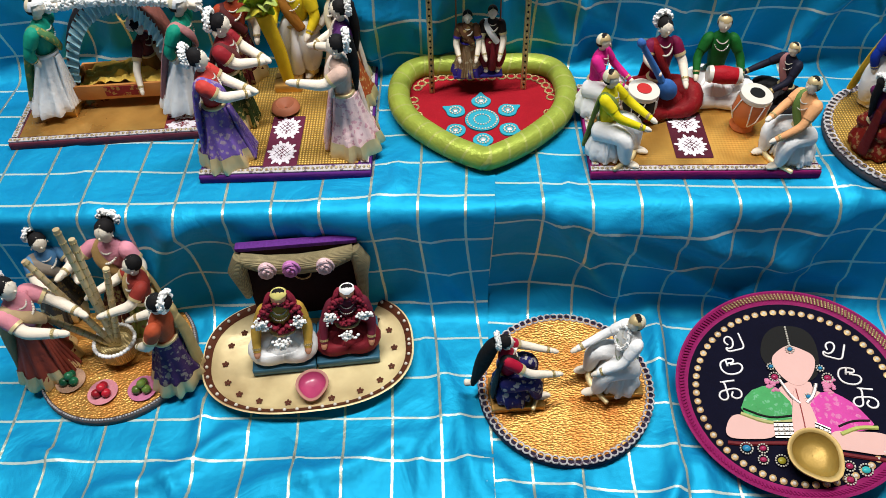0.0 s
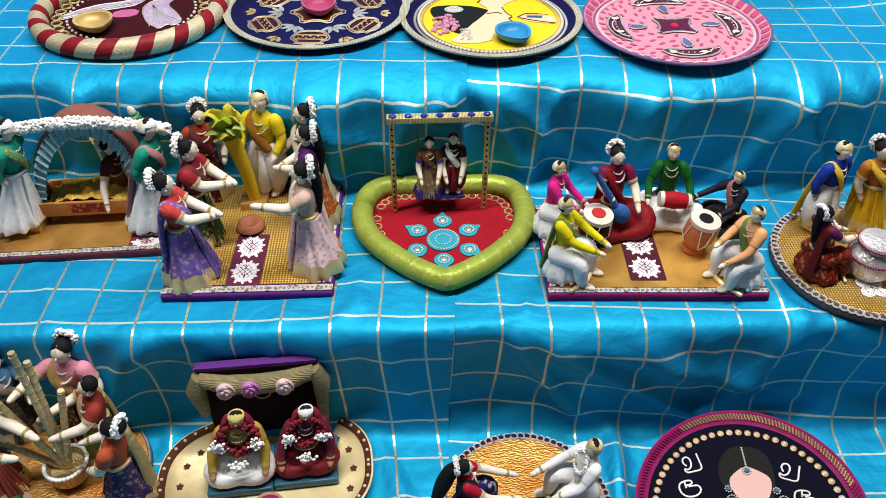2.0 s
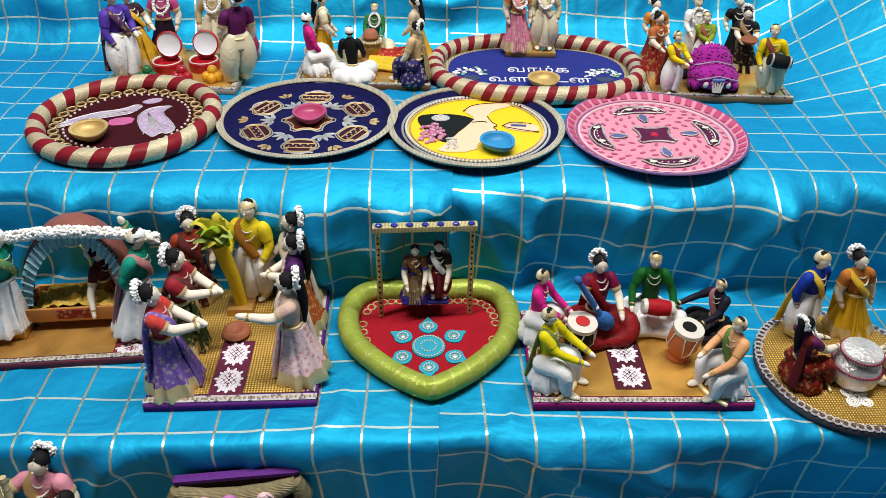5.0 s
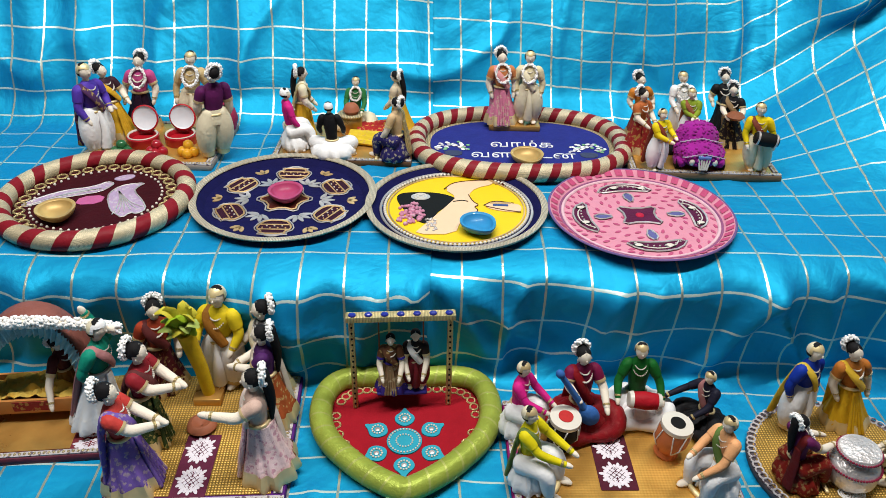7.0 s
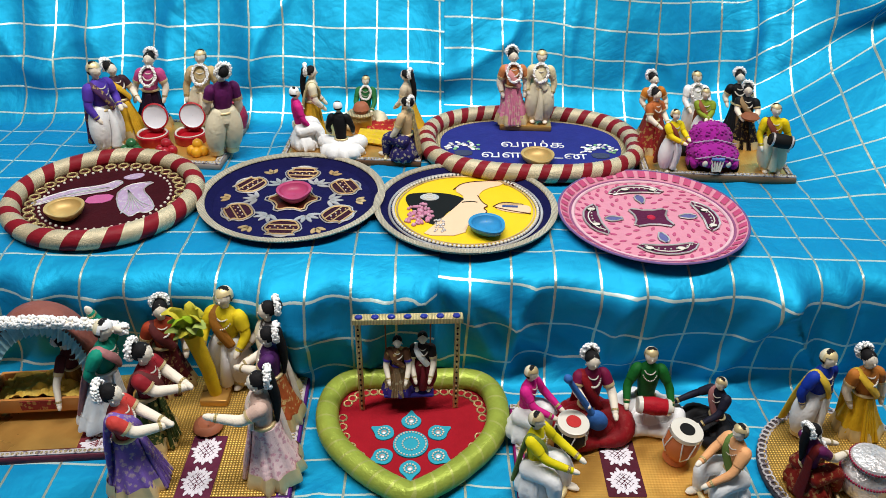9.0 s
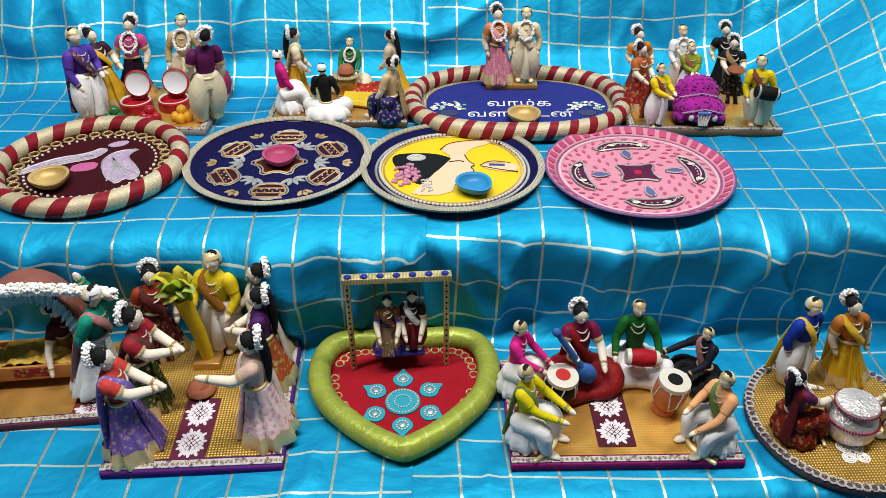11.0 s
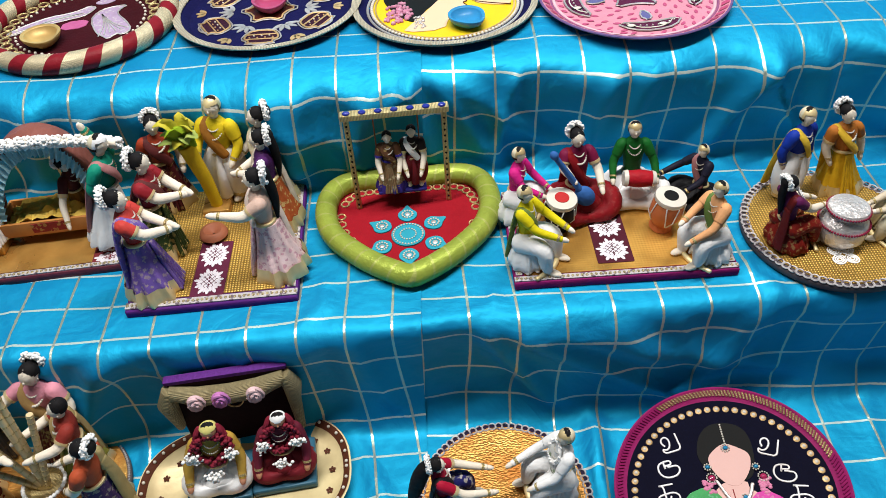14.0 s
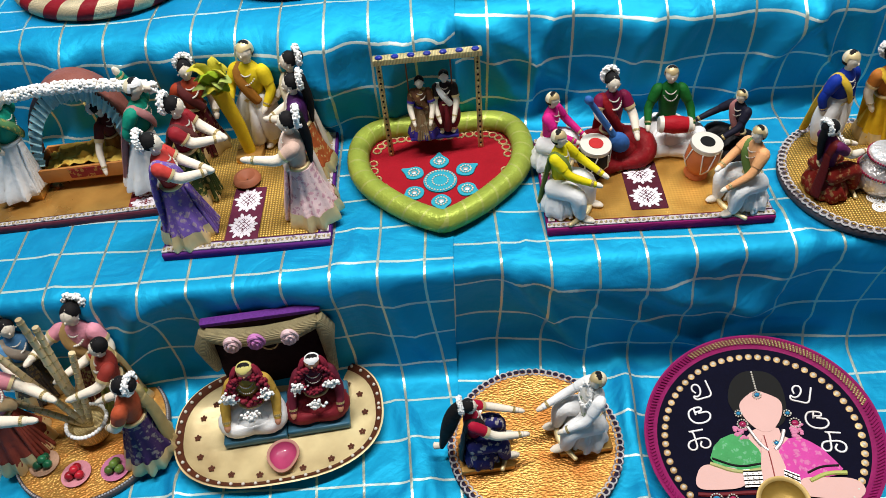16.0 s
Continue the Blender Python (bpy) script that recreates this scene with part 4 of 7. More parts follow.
part("bird_patch", s, P1, "silver and lilac bird appliqué")
s = Shape()
tail = [(0.012, 0.008), (0.016, 0.034), (0.030, 0.050), (0.062, 0.056), (0.052, 0.042), (0.050, 0.026), (0.074, -0.006), (0.088, -0.034), (0.078, -0.050), (0.066, -0.044), (0.058, -0.062), (0.046, -0.050), (0.034, -0.040)]
patch(s, tail, 0.0085, LILAC)
for k in range(6):
    stroke(s, [(0.040 + 0.008 * k, -0.052 + 0.005 * k), (0.040 + 0.003 * k, -0.012), (0.026, 0.026)], 0.0011, SILVER, 0.0098)
stroke(s, tail, 0.0013, SILVER, 0.0096, loop=True, smooth=1)
part("bird_patch", s, P1)
s = Shape()
patch(s, moved([(-0.02, -0.012), (0.02, -0.012), (0.024, 0.016), (-0.016, 0.016)], -0.012, -0.006, 8), 0.0085, fab(0.55, 0.12, 0.3), smooth=1)
part("sequin_patch", s, P1, "pink sequin panel")
s = Shape()
patch(s, [(0.0, 0.07), (0.015, 0.086), (0.035, 0.088), (0.036, 0.074), (0.018, 0.062)], 0.0085, LILAC)
part("leaf_spray", s, P1, "lilac leaf appliqué")
diya("gold painted clay oil lamp on the striped plate", -0.500, 1.160, Z2 + 0.0125, 0.030, -60, BRASS)

# blue plate with pots
P2 = round_tray("ceremonial_plate", "navy blue dished plate with gold pots and a silver rim", -0.160, 1.228, Z2 + 0.001, 0.150, 0, NAVY, NAVY, rise=0.016)
s = Shape()
s.loft([[(px, py, h) for px, py in circle(q, 72)] for q, h in ((0.1505, 0.0150), (0.1515, 0.0175), (0.148, 0.0188), (0.1395, 0.0165), (0.139, 0.0150))], PALEBRAID, cap=False)
part("rim_braid", s, P2, "pale gold braid round the rim")
POTGOLD = foil("gold_cord", (0.72, 0.50, 0.24), 0.0018, 0.7, 0.45, metal=0.5, style="crinkle")
RUST = fab(0.08, 0.014, 0.008)
for i in range(6):
    a = 60 * i + 28
    s = Shape()
    cx, cy = 0.092 * math.cos(radians(a)), 0.092 * math.sin(radians(a))
    pot = [(-0.022, -0.010), (-0.014, -0.020), (0.014, -0.020), (0.022, -0.010), (0.026, 0.004), (0.016, 0.012), (0.020, 0.018), (-0.020, 0.018), (-0.016, 0.012), (-0.026, 0.004)]
    patch(s, moved(pot, cx, cy, a - 90, 0.95), 0.0045, fab(0.035, 0.006, 0.02))
    stroke(s, moved(pot, cx, cy, a - 90, 1.05), 0.0016, POTGOLD, 0.006, loop=True, smooth=1)
    stroke(s, moved(pot, cx, cy, a - 90, 1.22), 0.0012, SILVER, 0.0056, loop=True, smooth=1)
    stroke(s, moved([(-0.024, 0.006), (0.024, 0.006)], cx, cy, a - 90), 0.0013, POTGOLD, 0.006, smooth=0)
    stroke(s, moved([(-0.022, -0.008), (0.022, -0.008)], cx, cy, a - 90), 0.0013, POTGOLD, 0.006, smooth=0)
    stroke(s, moved([(-0.016, 0.018), (-0.008, 0.026), (0.008, 0.026), (0.016, 0.018)], cx, cy, a - 90), 0.0015, SILVER, 0.006)
    for k in range(7):
        q = moved([(-0.018 + 0.006 * k, -0.004 if k % 2 else 0.002)], cx, cy, a - 90)[0]
        s.ball((*q, 0.006), 0.0016, (POTGOLD, PEARL)[k % 2], 6, 4)
    part("pot_patch", s, P2, "gold corded pot appliqué")
    s = Shape()
    bx, by = 0.102 * math.cos(radians(a + 30)), 0.102 * math.sin(radians(a + 30))
    for ang in (-40, 0, 40):
        patch(s, moved([(0, 0), (0.0055, 0.009), (0, 0.021), (-0.0055, 0.009)], bx, by, a - 60 + ang), 0.0045, POTGOLD)
    lx, ly = 0.058 * math.cos(radians(a + 30)), 0.058 * math.sin(radians(a + 30))
    for ang in (-70, -35, 0, 35, 70):
        patch(s, moved([(0, 0), (0.005, 0.012), (0, 0.029), (-0.005, 0.012)], lx, ly, a - 60 + ang), 0.0045, SILVER)
    part("leaf_patch", s, P2, "silver and gold leaf spray")
s = Shape()
star = [(0.044 * k * math.cos(radians(a)), 0.044 * k * math.sin(radians(a))) for i, a in enumerate(range(0, 360, 30)) for k in ((1.0,) if i % 2 == 0 else (0.62,))]
patch(s, star, 0.0045, RUST, smooth=1)
stroke(s, star, 0.0016, POTGOLD, 0.006, loop=True, smooth=1)
stroke(s, [(1.16 * x_, 1.16 * y_) for x_, y_ in star], 0.0013, SILVER, 0.0058, loop=True, smooth=1)
part("star_patch", s, P2, "rust star with gold cord edge")
PINKCLAY = paint("pink_clay", (0.42, 0.05, 0.14), 0.4, 0, 0.25, coat=0.3)
diya("pink painted clay oil lamp on the navy plate", -0.158, 1.232, Z2 + 0.0065, 0.029, -80, PINKCLAY)

# yellow plate with a profile picture
P3 = round_tray("ceremonial_plate", "round plate with a yellow and peach picture and a beaded rim", 0.122, 1.199, Z2 + 0.001, 0.1465, 0, NAVY, NAVY, rise=0.014)
s = Shape()
s.loft([[(px, py, h) for px, py in circle(q, 72)] for q, h in ((0.147, 0.012), (0.148, 0.0155), (0.144, 0.017), (0.1375, 0.015), (0.137, 0.013))], PALEBRAID, cap=False)
part("rim_braid", s, P3, "pale gold braid round the rim")
YELLOW = paint("yellow_paint", (0.80, 0.56, 0.01), 0.55, 0, 0.08)
PEACH = paint("peach_paint", (0.80, 0.56, 0.36), 0.55, 0, 0.05)
BLACKP = paint("black_paint", (0.002, 0.002, 0.002), 0.75, 0, 0.2)
PINKB = fabric("pink_beads", (0.62, 0.25, 0.38), 0.5, (0.75, 0.5, 0.6), vary=0.4, scale=300)
part("painted_disc", Shape().prism(circle(0.114, 64), 0.0042, 0.0052, YELLOW), P3, "yellow painted disc")
s = Shape()
beads(s, circle(0.1165, 72), 0.0062, 0.0030, PEARL, 0.0066)
part("bead_ring", s, P3, "ring of pearl beads")
s = Shape()
stroke(s, circle(0.123, 72), 0.0022, SILVER, 0.0058, loop=True, smooth=0)
stroke(s, circle(0.1105, 72), 0.0014, POTGOLD, 0.0062, loop=True, smooth=0)
part("cord", s, P3, "silver and gold cords")
s = Shape()
patch(s, [(-0.088, 0.052), (-0.03, 0.052), (0.005, 0.030), (0.0, 0.012), (-0.03, -0.01), (-0.042, -0.05), (-0.06, -0.052), (-0.09, 0.0), (-0.10, 0.035)], 0.0052, BLACKP)
part("dark_patch", s, P3, "black painted shape")
s = Shape()
patch(s, [(-0.018, 0.062), (0.0, 0.088), (0.06, 0.095), (0.07, 0.082), (0.035, 0.066), (0.022, 0.042), (0.028, 0.018), (0.038, 0.006), (0.028, 0.0), (0.036, -0.012), (0.026, -0.022), (0.028, -0.032), (0.004, -0.046), (-0.005, -0.085), (-0.07, -0.085), (-0.055, -0.06), (-0.030, -0.02), (-0.012, 0.01), (0.002, 0.035)], 0.0056, PEACH, smooth=1)
part("peach_patch", s, P3, "peach painted shape")
s = Shape()
patch(s, [(0.045, 0.005), (0.062, 0.02), (0.095, 0.012), (0.107, 0.005), (0.104, -0.018), (0.075, -0.014), (0.055, -0.006)], 0.0056, PEACH)
part("peach_patch", s, P3)
s = Shape()
stroke(s, [(0.045, 0.005), (0.062, 0.021), (0.095, 0.012)], 0.0010, RUST, 0.0068)
stroke(s, [(0.048, 0.002), (0.075, -0.010), (0.104, -0.018)], 0.0010, RUST, 0.0068)
stroke(s, [(0.06, 0.006), (0.085, 0.004)], 0.0028, fab(0.05, 0.1, 0.3), 0.0066, smooth=0)
stroke(s, [(0.056, 0.012), (0.09, 0.012)], 0.0018, POTGOLD, 0.0068, smooth=0)
stroke(s, [(-0.018, 0.062), (0.0, 0.089), (0.06, 0.096)], 0.0010, RUST, 0.0068)
stroke(s, [(0.022, 0.042), (0.028, 0.018), (0.038, 0.006), (0.028, 0.0), (0.036, -0.012), (0.026, -0.022), (0.028, -0.032), (0.004, -0.046)], 0.0009, RUST, 0.0068, smooth=1)
stroke(s, [(-0.005, 0.018), (0.012, 0.022), (0.02, 0.018)], 0.0011, BLACKP, 0.0068)
stroke(s, [(0.06, 0.098), (0.074, 0.080)], 0.0025, POTGOLD, 0.0068, smooth=0)
stroke(s, [(0.072, 0.102), (0.086, 0.076)], 0.0022, RUST, 0.0068, smooth=0)
part("cord_drawing", s, P3, "fine rust and gold cord lines")
s = Shape()
rnd = random.Random(4)
for i in range(90):
    a, r = rnd.uniform(0, 6.28), math.sqrt(rnd.random())
    s.ball((-0.075 + 0.024 * r * math.cos(a) + 0.006 * r * math.sin(a), -0.022 + 0.034 * r * math.sin(a), 0.0066), 0.0032, PINKB, 6, 4)
for i in range(30):
    s.ball((-0.042 + rnd.uniform(-0.008, 0.008), -0.055 + rnd.uniform(-0.02, 0.02), 0.0062), 0.0026, SILVER, 6, 4)
part("bead_cluster", s, P3, "cluster of pink and silver beads")
s = Shape()
patch(s, circle(0.016, 20, -0.058, 0.036, 0.012), 0.0054, SILVER, smooth=0)
for q in (0.005, 0.010):
    stroke(s, circle(q, 16, -0.058, 0.036), 0.0014, PEARL, 0.0068, loop=True, smooth=0)
part("brooch", s, P3, "round silver brooch")
BLUECLAY = paint("blue_clay", (0.03, 0.25, 0.52), 0.4, 0, 0.3, coat=0.3)
diya("blue painted clay oil lamp on the yellow plate", 0.151, 1.128, Z2 + 0.0075, 0.028, -60, BLUECLAY)

# pink plate
PINK = fabric("pink_felt", (0.66, 0.27, 0.36), 0.85, vary=0.12)
P4 = round_tray("ceremonial_plate", "pink dished plate with stitched oil lamp motifs", 0.417, 1.172, Z2 + 0.001, 0.148, 0, PINK, PINK, rise=0.014)
s = Shape()
stroke(s, circle(0.147, 72), 0.0022, fab(0.16, 0.10, 0.26), 0.015, loop=True, smooth=0)
stroke(s, circle(0.1285, 72), 0.0022, fab(0.30, 0.10, 0.22), 0.0058, loop=True, smooth=0)
stroke(s, circle(0.1240, 72), 0.0030, fab(0.74, 0.48, 0.54), 0.0050, loop=True, smooth=0)
part("cord", s, P4, "braided cords round the rim")
DEEP = fab(0.52, 0.08, 0.19)
for k in range(44):
    a = 2 * math.pi * k / 44
    s = Shape()
    s.loft([[(0.1325 * math.cos(a + d), 0.1325 * math.sin(a + d), 0.0100) for d in (-0.02, 0.05, 0.07)], [(0.1435 * math.cos(a + d), 0.1435 * math.sin(a + d), 0.0168) for d in (0.0, 0.06, 0.085)]], DEEP, closed=False)
    part("petal", s, P4)
rnd = random.Random(11)
for ring_r, count in ((0.030, 9), (0.052, 16), (0.070, 22), (0.088, 28), (0.104, 34), (0.117, 38)):
    for i in range(count):
        a = 2 * math.pi * (i + rnd.uniform(-0.2, 0.2)) / count + ring_r * 40
        r = ring_r + rnd.uniform(-0.003, 0.003)
        s = Shape()
        patch(s, moved([(0, -0.0075), (0.0036, 0), (0, 0.0075), (-0.0036, 0)], r * math.cos(a), r * math.sin(a), math.degrees(a) + rnd.uniform(20, 70)), 0.0043 + i * 0.000012, fab(0.50, 0.09, 0.20), 0.0006, 1)
        part("petal", s, P4)
PLUM = fab(0.10, 0.012, 0.05)
for i in range(4):
    a = 90 * i + 4
    s = Shape()
    cx, cy = 0.082 * math.cos(radians(a)), 0.082 * math.sin(radians(a))
    bowl = [(-0.040, 0.004), (-0.026, -0.014), (0.0, -0.020), (0.026, -0.014), (0.040, 0.004), (0.0, -0.002)]
    bowl = [(1.25 * x_, -1.35 * y_) for x_, y_ in bowl]
    patch(s, moved(bowl, cx, cy, a - 90), 0.005, PLUM, 0.001, 1)
    stroke(s, moved(bowl, cx, cy, a - 90, 1.03), 0.0017, SILVER, 0.0064, loop=True, smooth=1)
    stroke(s, moved(bowl, cx, cy, a - 90, 0.74), 0.0011, PEARL, 0.0066, loop=True, smooth=1)
    for k in range(9):
        q = moved([(-0.036 + 0.009 * k, 0.013 - 0.010 * ((k - 4) / 4) ** 2)], cx, cy, a - 90)[0]
        s.ball((*q, 0.0068), 0.0019, SILVER, 6, 4)
    flame = [(0, -0.004), (0.010, -0.018), (0, -0.042), (-0.010, -0.018)]
    patch(s, moved(flame, cx, cy, a - 90), 0.005, fab(0.12, 0.12, 0.3), 0.001)
    stroke(s, moved(flame, cx, cy, a - 90, 1.0), 0.0014, SILVER, 0.0064, loop=True, smooth=1)
    part("lamp_patch", s, P4, "plum lamp appliqué edged in silver cord")
s = Shape()
sq = [(0.034, 0.030), (0.0, 0.020), (-0.034, 0.030), (-0.022, 0.0), (-0.034, -0.030), (0.0, -0.020), (0.034, -0.030), (0.022, 0.0)]
patch(s, sq, 0.005, PLUM, 0.001, 1)
stroke(s, sq, 0.0018, SILVER, 0.0064, loop=True, smooth=1)
s.ball((0, 0, 0.006), (0.007, 0.007, 0.003), fab(0.5, 0.02, 0.06), 10, 6)
part("centre_patch", s, P4, "plum square with silver cord edge")
for i in range(8):
    a = math.radians(45 * i + 22 + (8 if i % 2 else -8))
    s = Shape().ball((0.095 * math.cos(a), 0.095 * math.sin(a), 0.006), (0.0095, 0.0068, 0.0016), BLACKP, 10, 5)
    s.ball((0.095 * math.cos(a), 0.095 * math.sin(a), 0.0070), (0.0066, 0.0044, 0.0018), PEARL, 10, 5)
    part("mirror_spangle", s, P4, "small oval mirror spangle")

# oval plaque with writing and the couple
OV = thing("ceremonial_plate", "oval navy plaque with white lettering inside a striped padded ring", "plate", pose(0.252, 1.434, Z2 + 0.003, 0, 0, -2))
ov = stadium(0.200, 0.138, 20, 2.5)
part("base", Shape().prism(ov, 0, 0.006, GOLDLACE, 0.001), OV)
part("velvet", Shape().prism(stadium(0.168, 0.108, 20, 2.4), 0.0072, 0.0092, fabric("royal_blue_velvet", (0.022, 0.030, 0.22), 0.75, vary=0.25)), OV)
part("gold_braid", Shape().prism(stadium(0.182, 0.121, 20, 2.4), 0.006, 0.0074, GOLDLACE), OV, "gold braid border")
part("padded_ring", striped_ring(stadium(0.193, 0.133, 20, 2.4), 0.015, 0.0165, 30, (RIBBON_CREAM, RIBBON_RED)), OV, "padded ring wound in maroon and cream ribbon")
WHITEPAINT = paint("white_paint", (0.85, 0.86, 0.88), 0.5)
lettering("வாழ்க", OV, pose(0.004, -0.004, 0.0098), 0.036, WHITEPAINT, "lettering", -0.0002)
lettering("வள", OV, pose(-0.056, -0.050, 0.0098), 0.036, WHITEPAINT, "lettering", -0.0002)
lettering("டன்", OV, pose(0.066, -0.050, 0.0098), 0.036, WHITEPAINT, "lettering", -0.0002)
for sx in (-1, 1):
    s = Shape()
    patch(s, [(sx * 0.125 + a, -0.035 + b) for a, b in ((-0.018, 0.0), (0.018, 0.0), (0.014, -0.022), (-0.014, -0.022))], 0.0093, fab(0.05, 0.06, 0.12), 0.001, 1)
    rnd = random.Random(5 + sx)
    for i in range(44):
        a = rnd.uniform(-0.2, 3.34)
        r = rnd.uniform(0.012, 0.034)
        s.ball((sx * 0.125 + r * math.cos(a), -0.028 + r * math.sin(a), 0.0104), (0.004, 0.003, 0.0015), (WHITEPAINT, SILVER, fab(0.2, 0.45, 0.25), WHITEPAINT, fab(0.5, 0.5, 0.6))[i % 5], 6, 4)
    part("flower_pot_patch", s, OV, "white stitched flower pot")
diya("brass coloured oil lamp on the navy plaque", 0.256, 1.358, Z2 + 0.0125, 0.030, -80, BRASS)
solo("plinth", Shape().prism(box_outline(0.10, 0.045), 0, 0.010, GOLD_SMOOTH, 0.001), "small gold plinth under the bridal pair", "plinth", pose(0.250, 1.516, Z2 + 0.0125, 0, 0, -3))
ZP = Z2 + 0.0225
PINKS = fab(0.70, 0.22, 0.34, (0.8, 0.55, 0.45))
doll("bride doll in a pink and gold silk saree with pearl garland", 0.226, 1.516, ZP, 0.146, 6, -0.008, "stand", PINKS, fab(0.6, 0.22, 0.08), fab(0.7, 0.3, 0.3), head="bun", garland=True, arms=((-0.15, -0.03, 0.42), (0.15, -0.04, 0.42)))
doll("groom doll in cream and gold dhoti and shawl", 0.276, 1.516, ZP, 0.146, -6, -0.004, "dhoti", CREAM, fabric("pale_gold_silk", (0.78, 0.68, 0.42), 0.45, vary=0.2), CREAM, head="turban", garland=True, arms=((-0.15, -0.04, 0.44), (0.16, -0.03, 0.42)))

# gift board
board("gold board with lace edging that carries the gift giving scene", (-0.420, 1.440), 0.245, 0.19, -4, Z2 + 0.001, GOLD, fabric("grey_lace_ground", (0.25, 0.22, 0.2), 0.8), LACE, 0.014, 0.011)
BLUEV = fab(0.10, 0.05, 0.42)
YSILK = fab(0.72, 0.42, 0.03)
doll("bearded man doll in violet shawl and white dhoti", -0.511, 1.397, ZB2, 0.168, 60, 0.0, "dhoti", WHITE, BLUEV, fab(0.08, 0.03, 0.1, (0.5, 0.35, 0.1)), head="turban", arms=((-0.13, -0.06, 0.42), (0.12, -0.12, 0.5)))
doll("woman doll in yellow silk saree beside the shawled man", -0.492, 1.462, ZB2, 0.145, 60, -0.02, "stand", YSILK, fab(0.05, 0.02, 0.03), YSILK, head="bun", arms=((-0.12, -0.14, 0.5), (0.12, -0.16, 0.5)))
doll("bride doll in pink blouse and black skirt with white garland", -0.470, 1.500, ZB2, 0.151, 0, 0.02, "stand", fab(0.025, 0.01, 0.025), fab(0.55, 0.08, 0.25), None, head="bun", garland=True, arms=((-0.18, -0.05, 0.42), (0.18, -0.05, 0.42)))
doll("groom doll in gold coat with white garland and turban", -0.371, 1.502, ZB2, 0.156, 0, 0.015, "dhoti", CREAM, fab(0.62, 0.46, 0.22, (0.75, 0.62, 0.4)), None, head="turban", garland=True, arms=((-0.18, -0.05, 0.42), (0.18, -0.05, 0.42)))
doll("woman doll in purple blouse seen from behind with flowered hair", -0.304, 1.382, ZB2, 0.172, -150, 0.015, "dhoti", CREAM, fab(0.12, 0.015, 0.10), None, head="bun", arms=((-0.13, -0.06, 0.36), (0.12, -0.10, 0.45)))


def lathe(s, prof, mat, seg=24, cx=0.0, cy=0.0):
    s.loft([[(cx + r * math.cos(2 * math.pi * i / seg), cy + r * math.sin(2 * math.pi * i / seg), h) for i in range(seg)] for r, h in prof], mat, cap=False)


REDP = paint("red_lacquer", (0.42, 0.01, 0.02), 0.3, 0, 0.15, coat=0.4)
s = Shape()
lathe(s, ((0.001, 0), (0.020, 0.0), (0.026, 0.02), (0.022, 0.038), (0.014, 0.046), (0.020, 0.056), (0.018, 0.056), (0.011, 0.046), (0.001, 0.04)), fab(0.40, 0.03, 0.08))
solo("pot", s, "crimson round pot at the board edge", "pot", pose(-0.312, 1.505, ZB2))


def jewel_box(x, y):
    b = thing("jewel_box", "round red velvet jewel box standing open with a mirrored lid", "jewel box", pose(x, y, ZB2), "jewel boxes")
    s = Shape()
    lathe(s, ((0.001, 0), (0.027, 0), (0.029, 0.004), (0.029, 0.018), (0.026, 0.020), (0.024, 0.018), (0.023, 0.010), (0.001, 0.010)), REDP)
    part("case", s, b)
    s = Shape()
    lathe(s, ((0.024, 0.0185), (0.0275, 0.0200), (0.0265, 0.0215), (0.024, 0.0195)), PEARL)
    part("rim", s, b, "white rim")
    s = Shape()
    lathe(s, ((0.001, -0.005), (0.022, -0.005), (0.0245, 0.0), (0.0245, 0.004), (0.022, 0.005)), REDP)
    lid = part("lid", s, b, "open red lid lined with white satin", pose(0.002, 0.026, 0.041, 72, 0, 0))
    s = Shape()
    lathe(s, ((0.022, 0.0045), (0.018, 0.002), (0.0001, 0.002)), paint("white_satin", (0.72, 0.72, 0.76), 0.35))
    part("lining", s, lid, "white satin lining")
    return b


jewel_box(-0.446, 1.430)
jewel_box(-0.379, 1.436)
for fx, col, label in ((-0.470, (0.02, 0.12, 0.04), "heap of small green fruit"), (-0.408, (0.36, 0.01, 0.02), "heap of small red fruit"), (-0.352, (0.75, 0.36, 0.02), "heap of small orange fruit")):
    fm = paint("fruit_%d" % int(col[0] * 100), col, 0.3, coat=0.3)
    heap = thing("fruit_heap", label, "fruit", pose(fx, 1.385, ZB2), "fruit heaps")
    for dx, dy, dz in ((-0.009, -0.004, 0.008), (0.009, -0.005, 0.008), (0.0, 0.008, 0.008), (0.0, -0.012, 0.008), (0.0, 0.0, 0.018)):
        part("fruit", Shape().ball((dx * 1.15, dy * 1.15, dz * 1.05), 0.0098, fm, 12, 8), heap)

# blessing board
board("brown and gold board that carries the blessing scene", (-0.075, 1.445), 0.255, 0.17, -3, Z2 + 0.001, GOLD_SMOOTH, fab(0.12, 0.06, 0.03), LACE, 0.013, 0.011)
doll("kneeling man doll in magenta shirt and white dhoti", -0.168, 1.418, ZB2, 0.124, 110, -0.01, "kneel", WHITE, fab(0.62, 0.02, 0.22), None, head=FLOWER, arms=((-0.13, -0.12, 0.34), (0.14, -0.14, 0.34)))
doll("woman doll in white blouse and yellow saree", -0.158, 1.470, ZB2, 0.138, 100, 0.006, "stand", YSILK, CREAM, fab(0.5, 0.4, 0.2), head="plait", arms=((-0.12, -0.14, 0.44), (0.12, -0.16, 0.44)))
doll("seated man doll in black coat seen from behind", -0.093, 1.385, ZB2, 0.114, 180, -0.005, "sit", WHITE, fab(0.012, 0.012, 0.014), None, head=WHITE, arms=((-0.18, -0.12, 0.34), (0.18, -0.12, 0.34)))
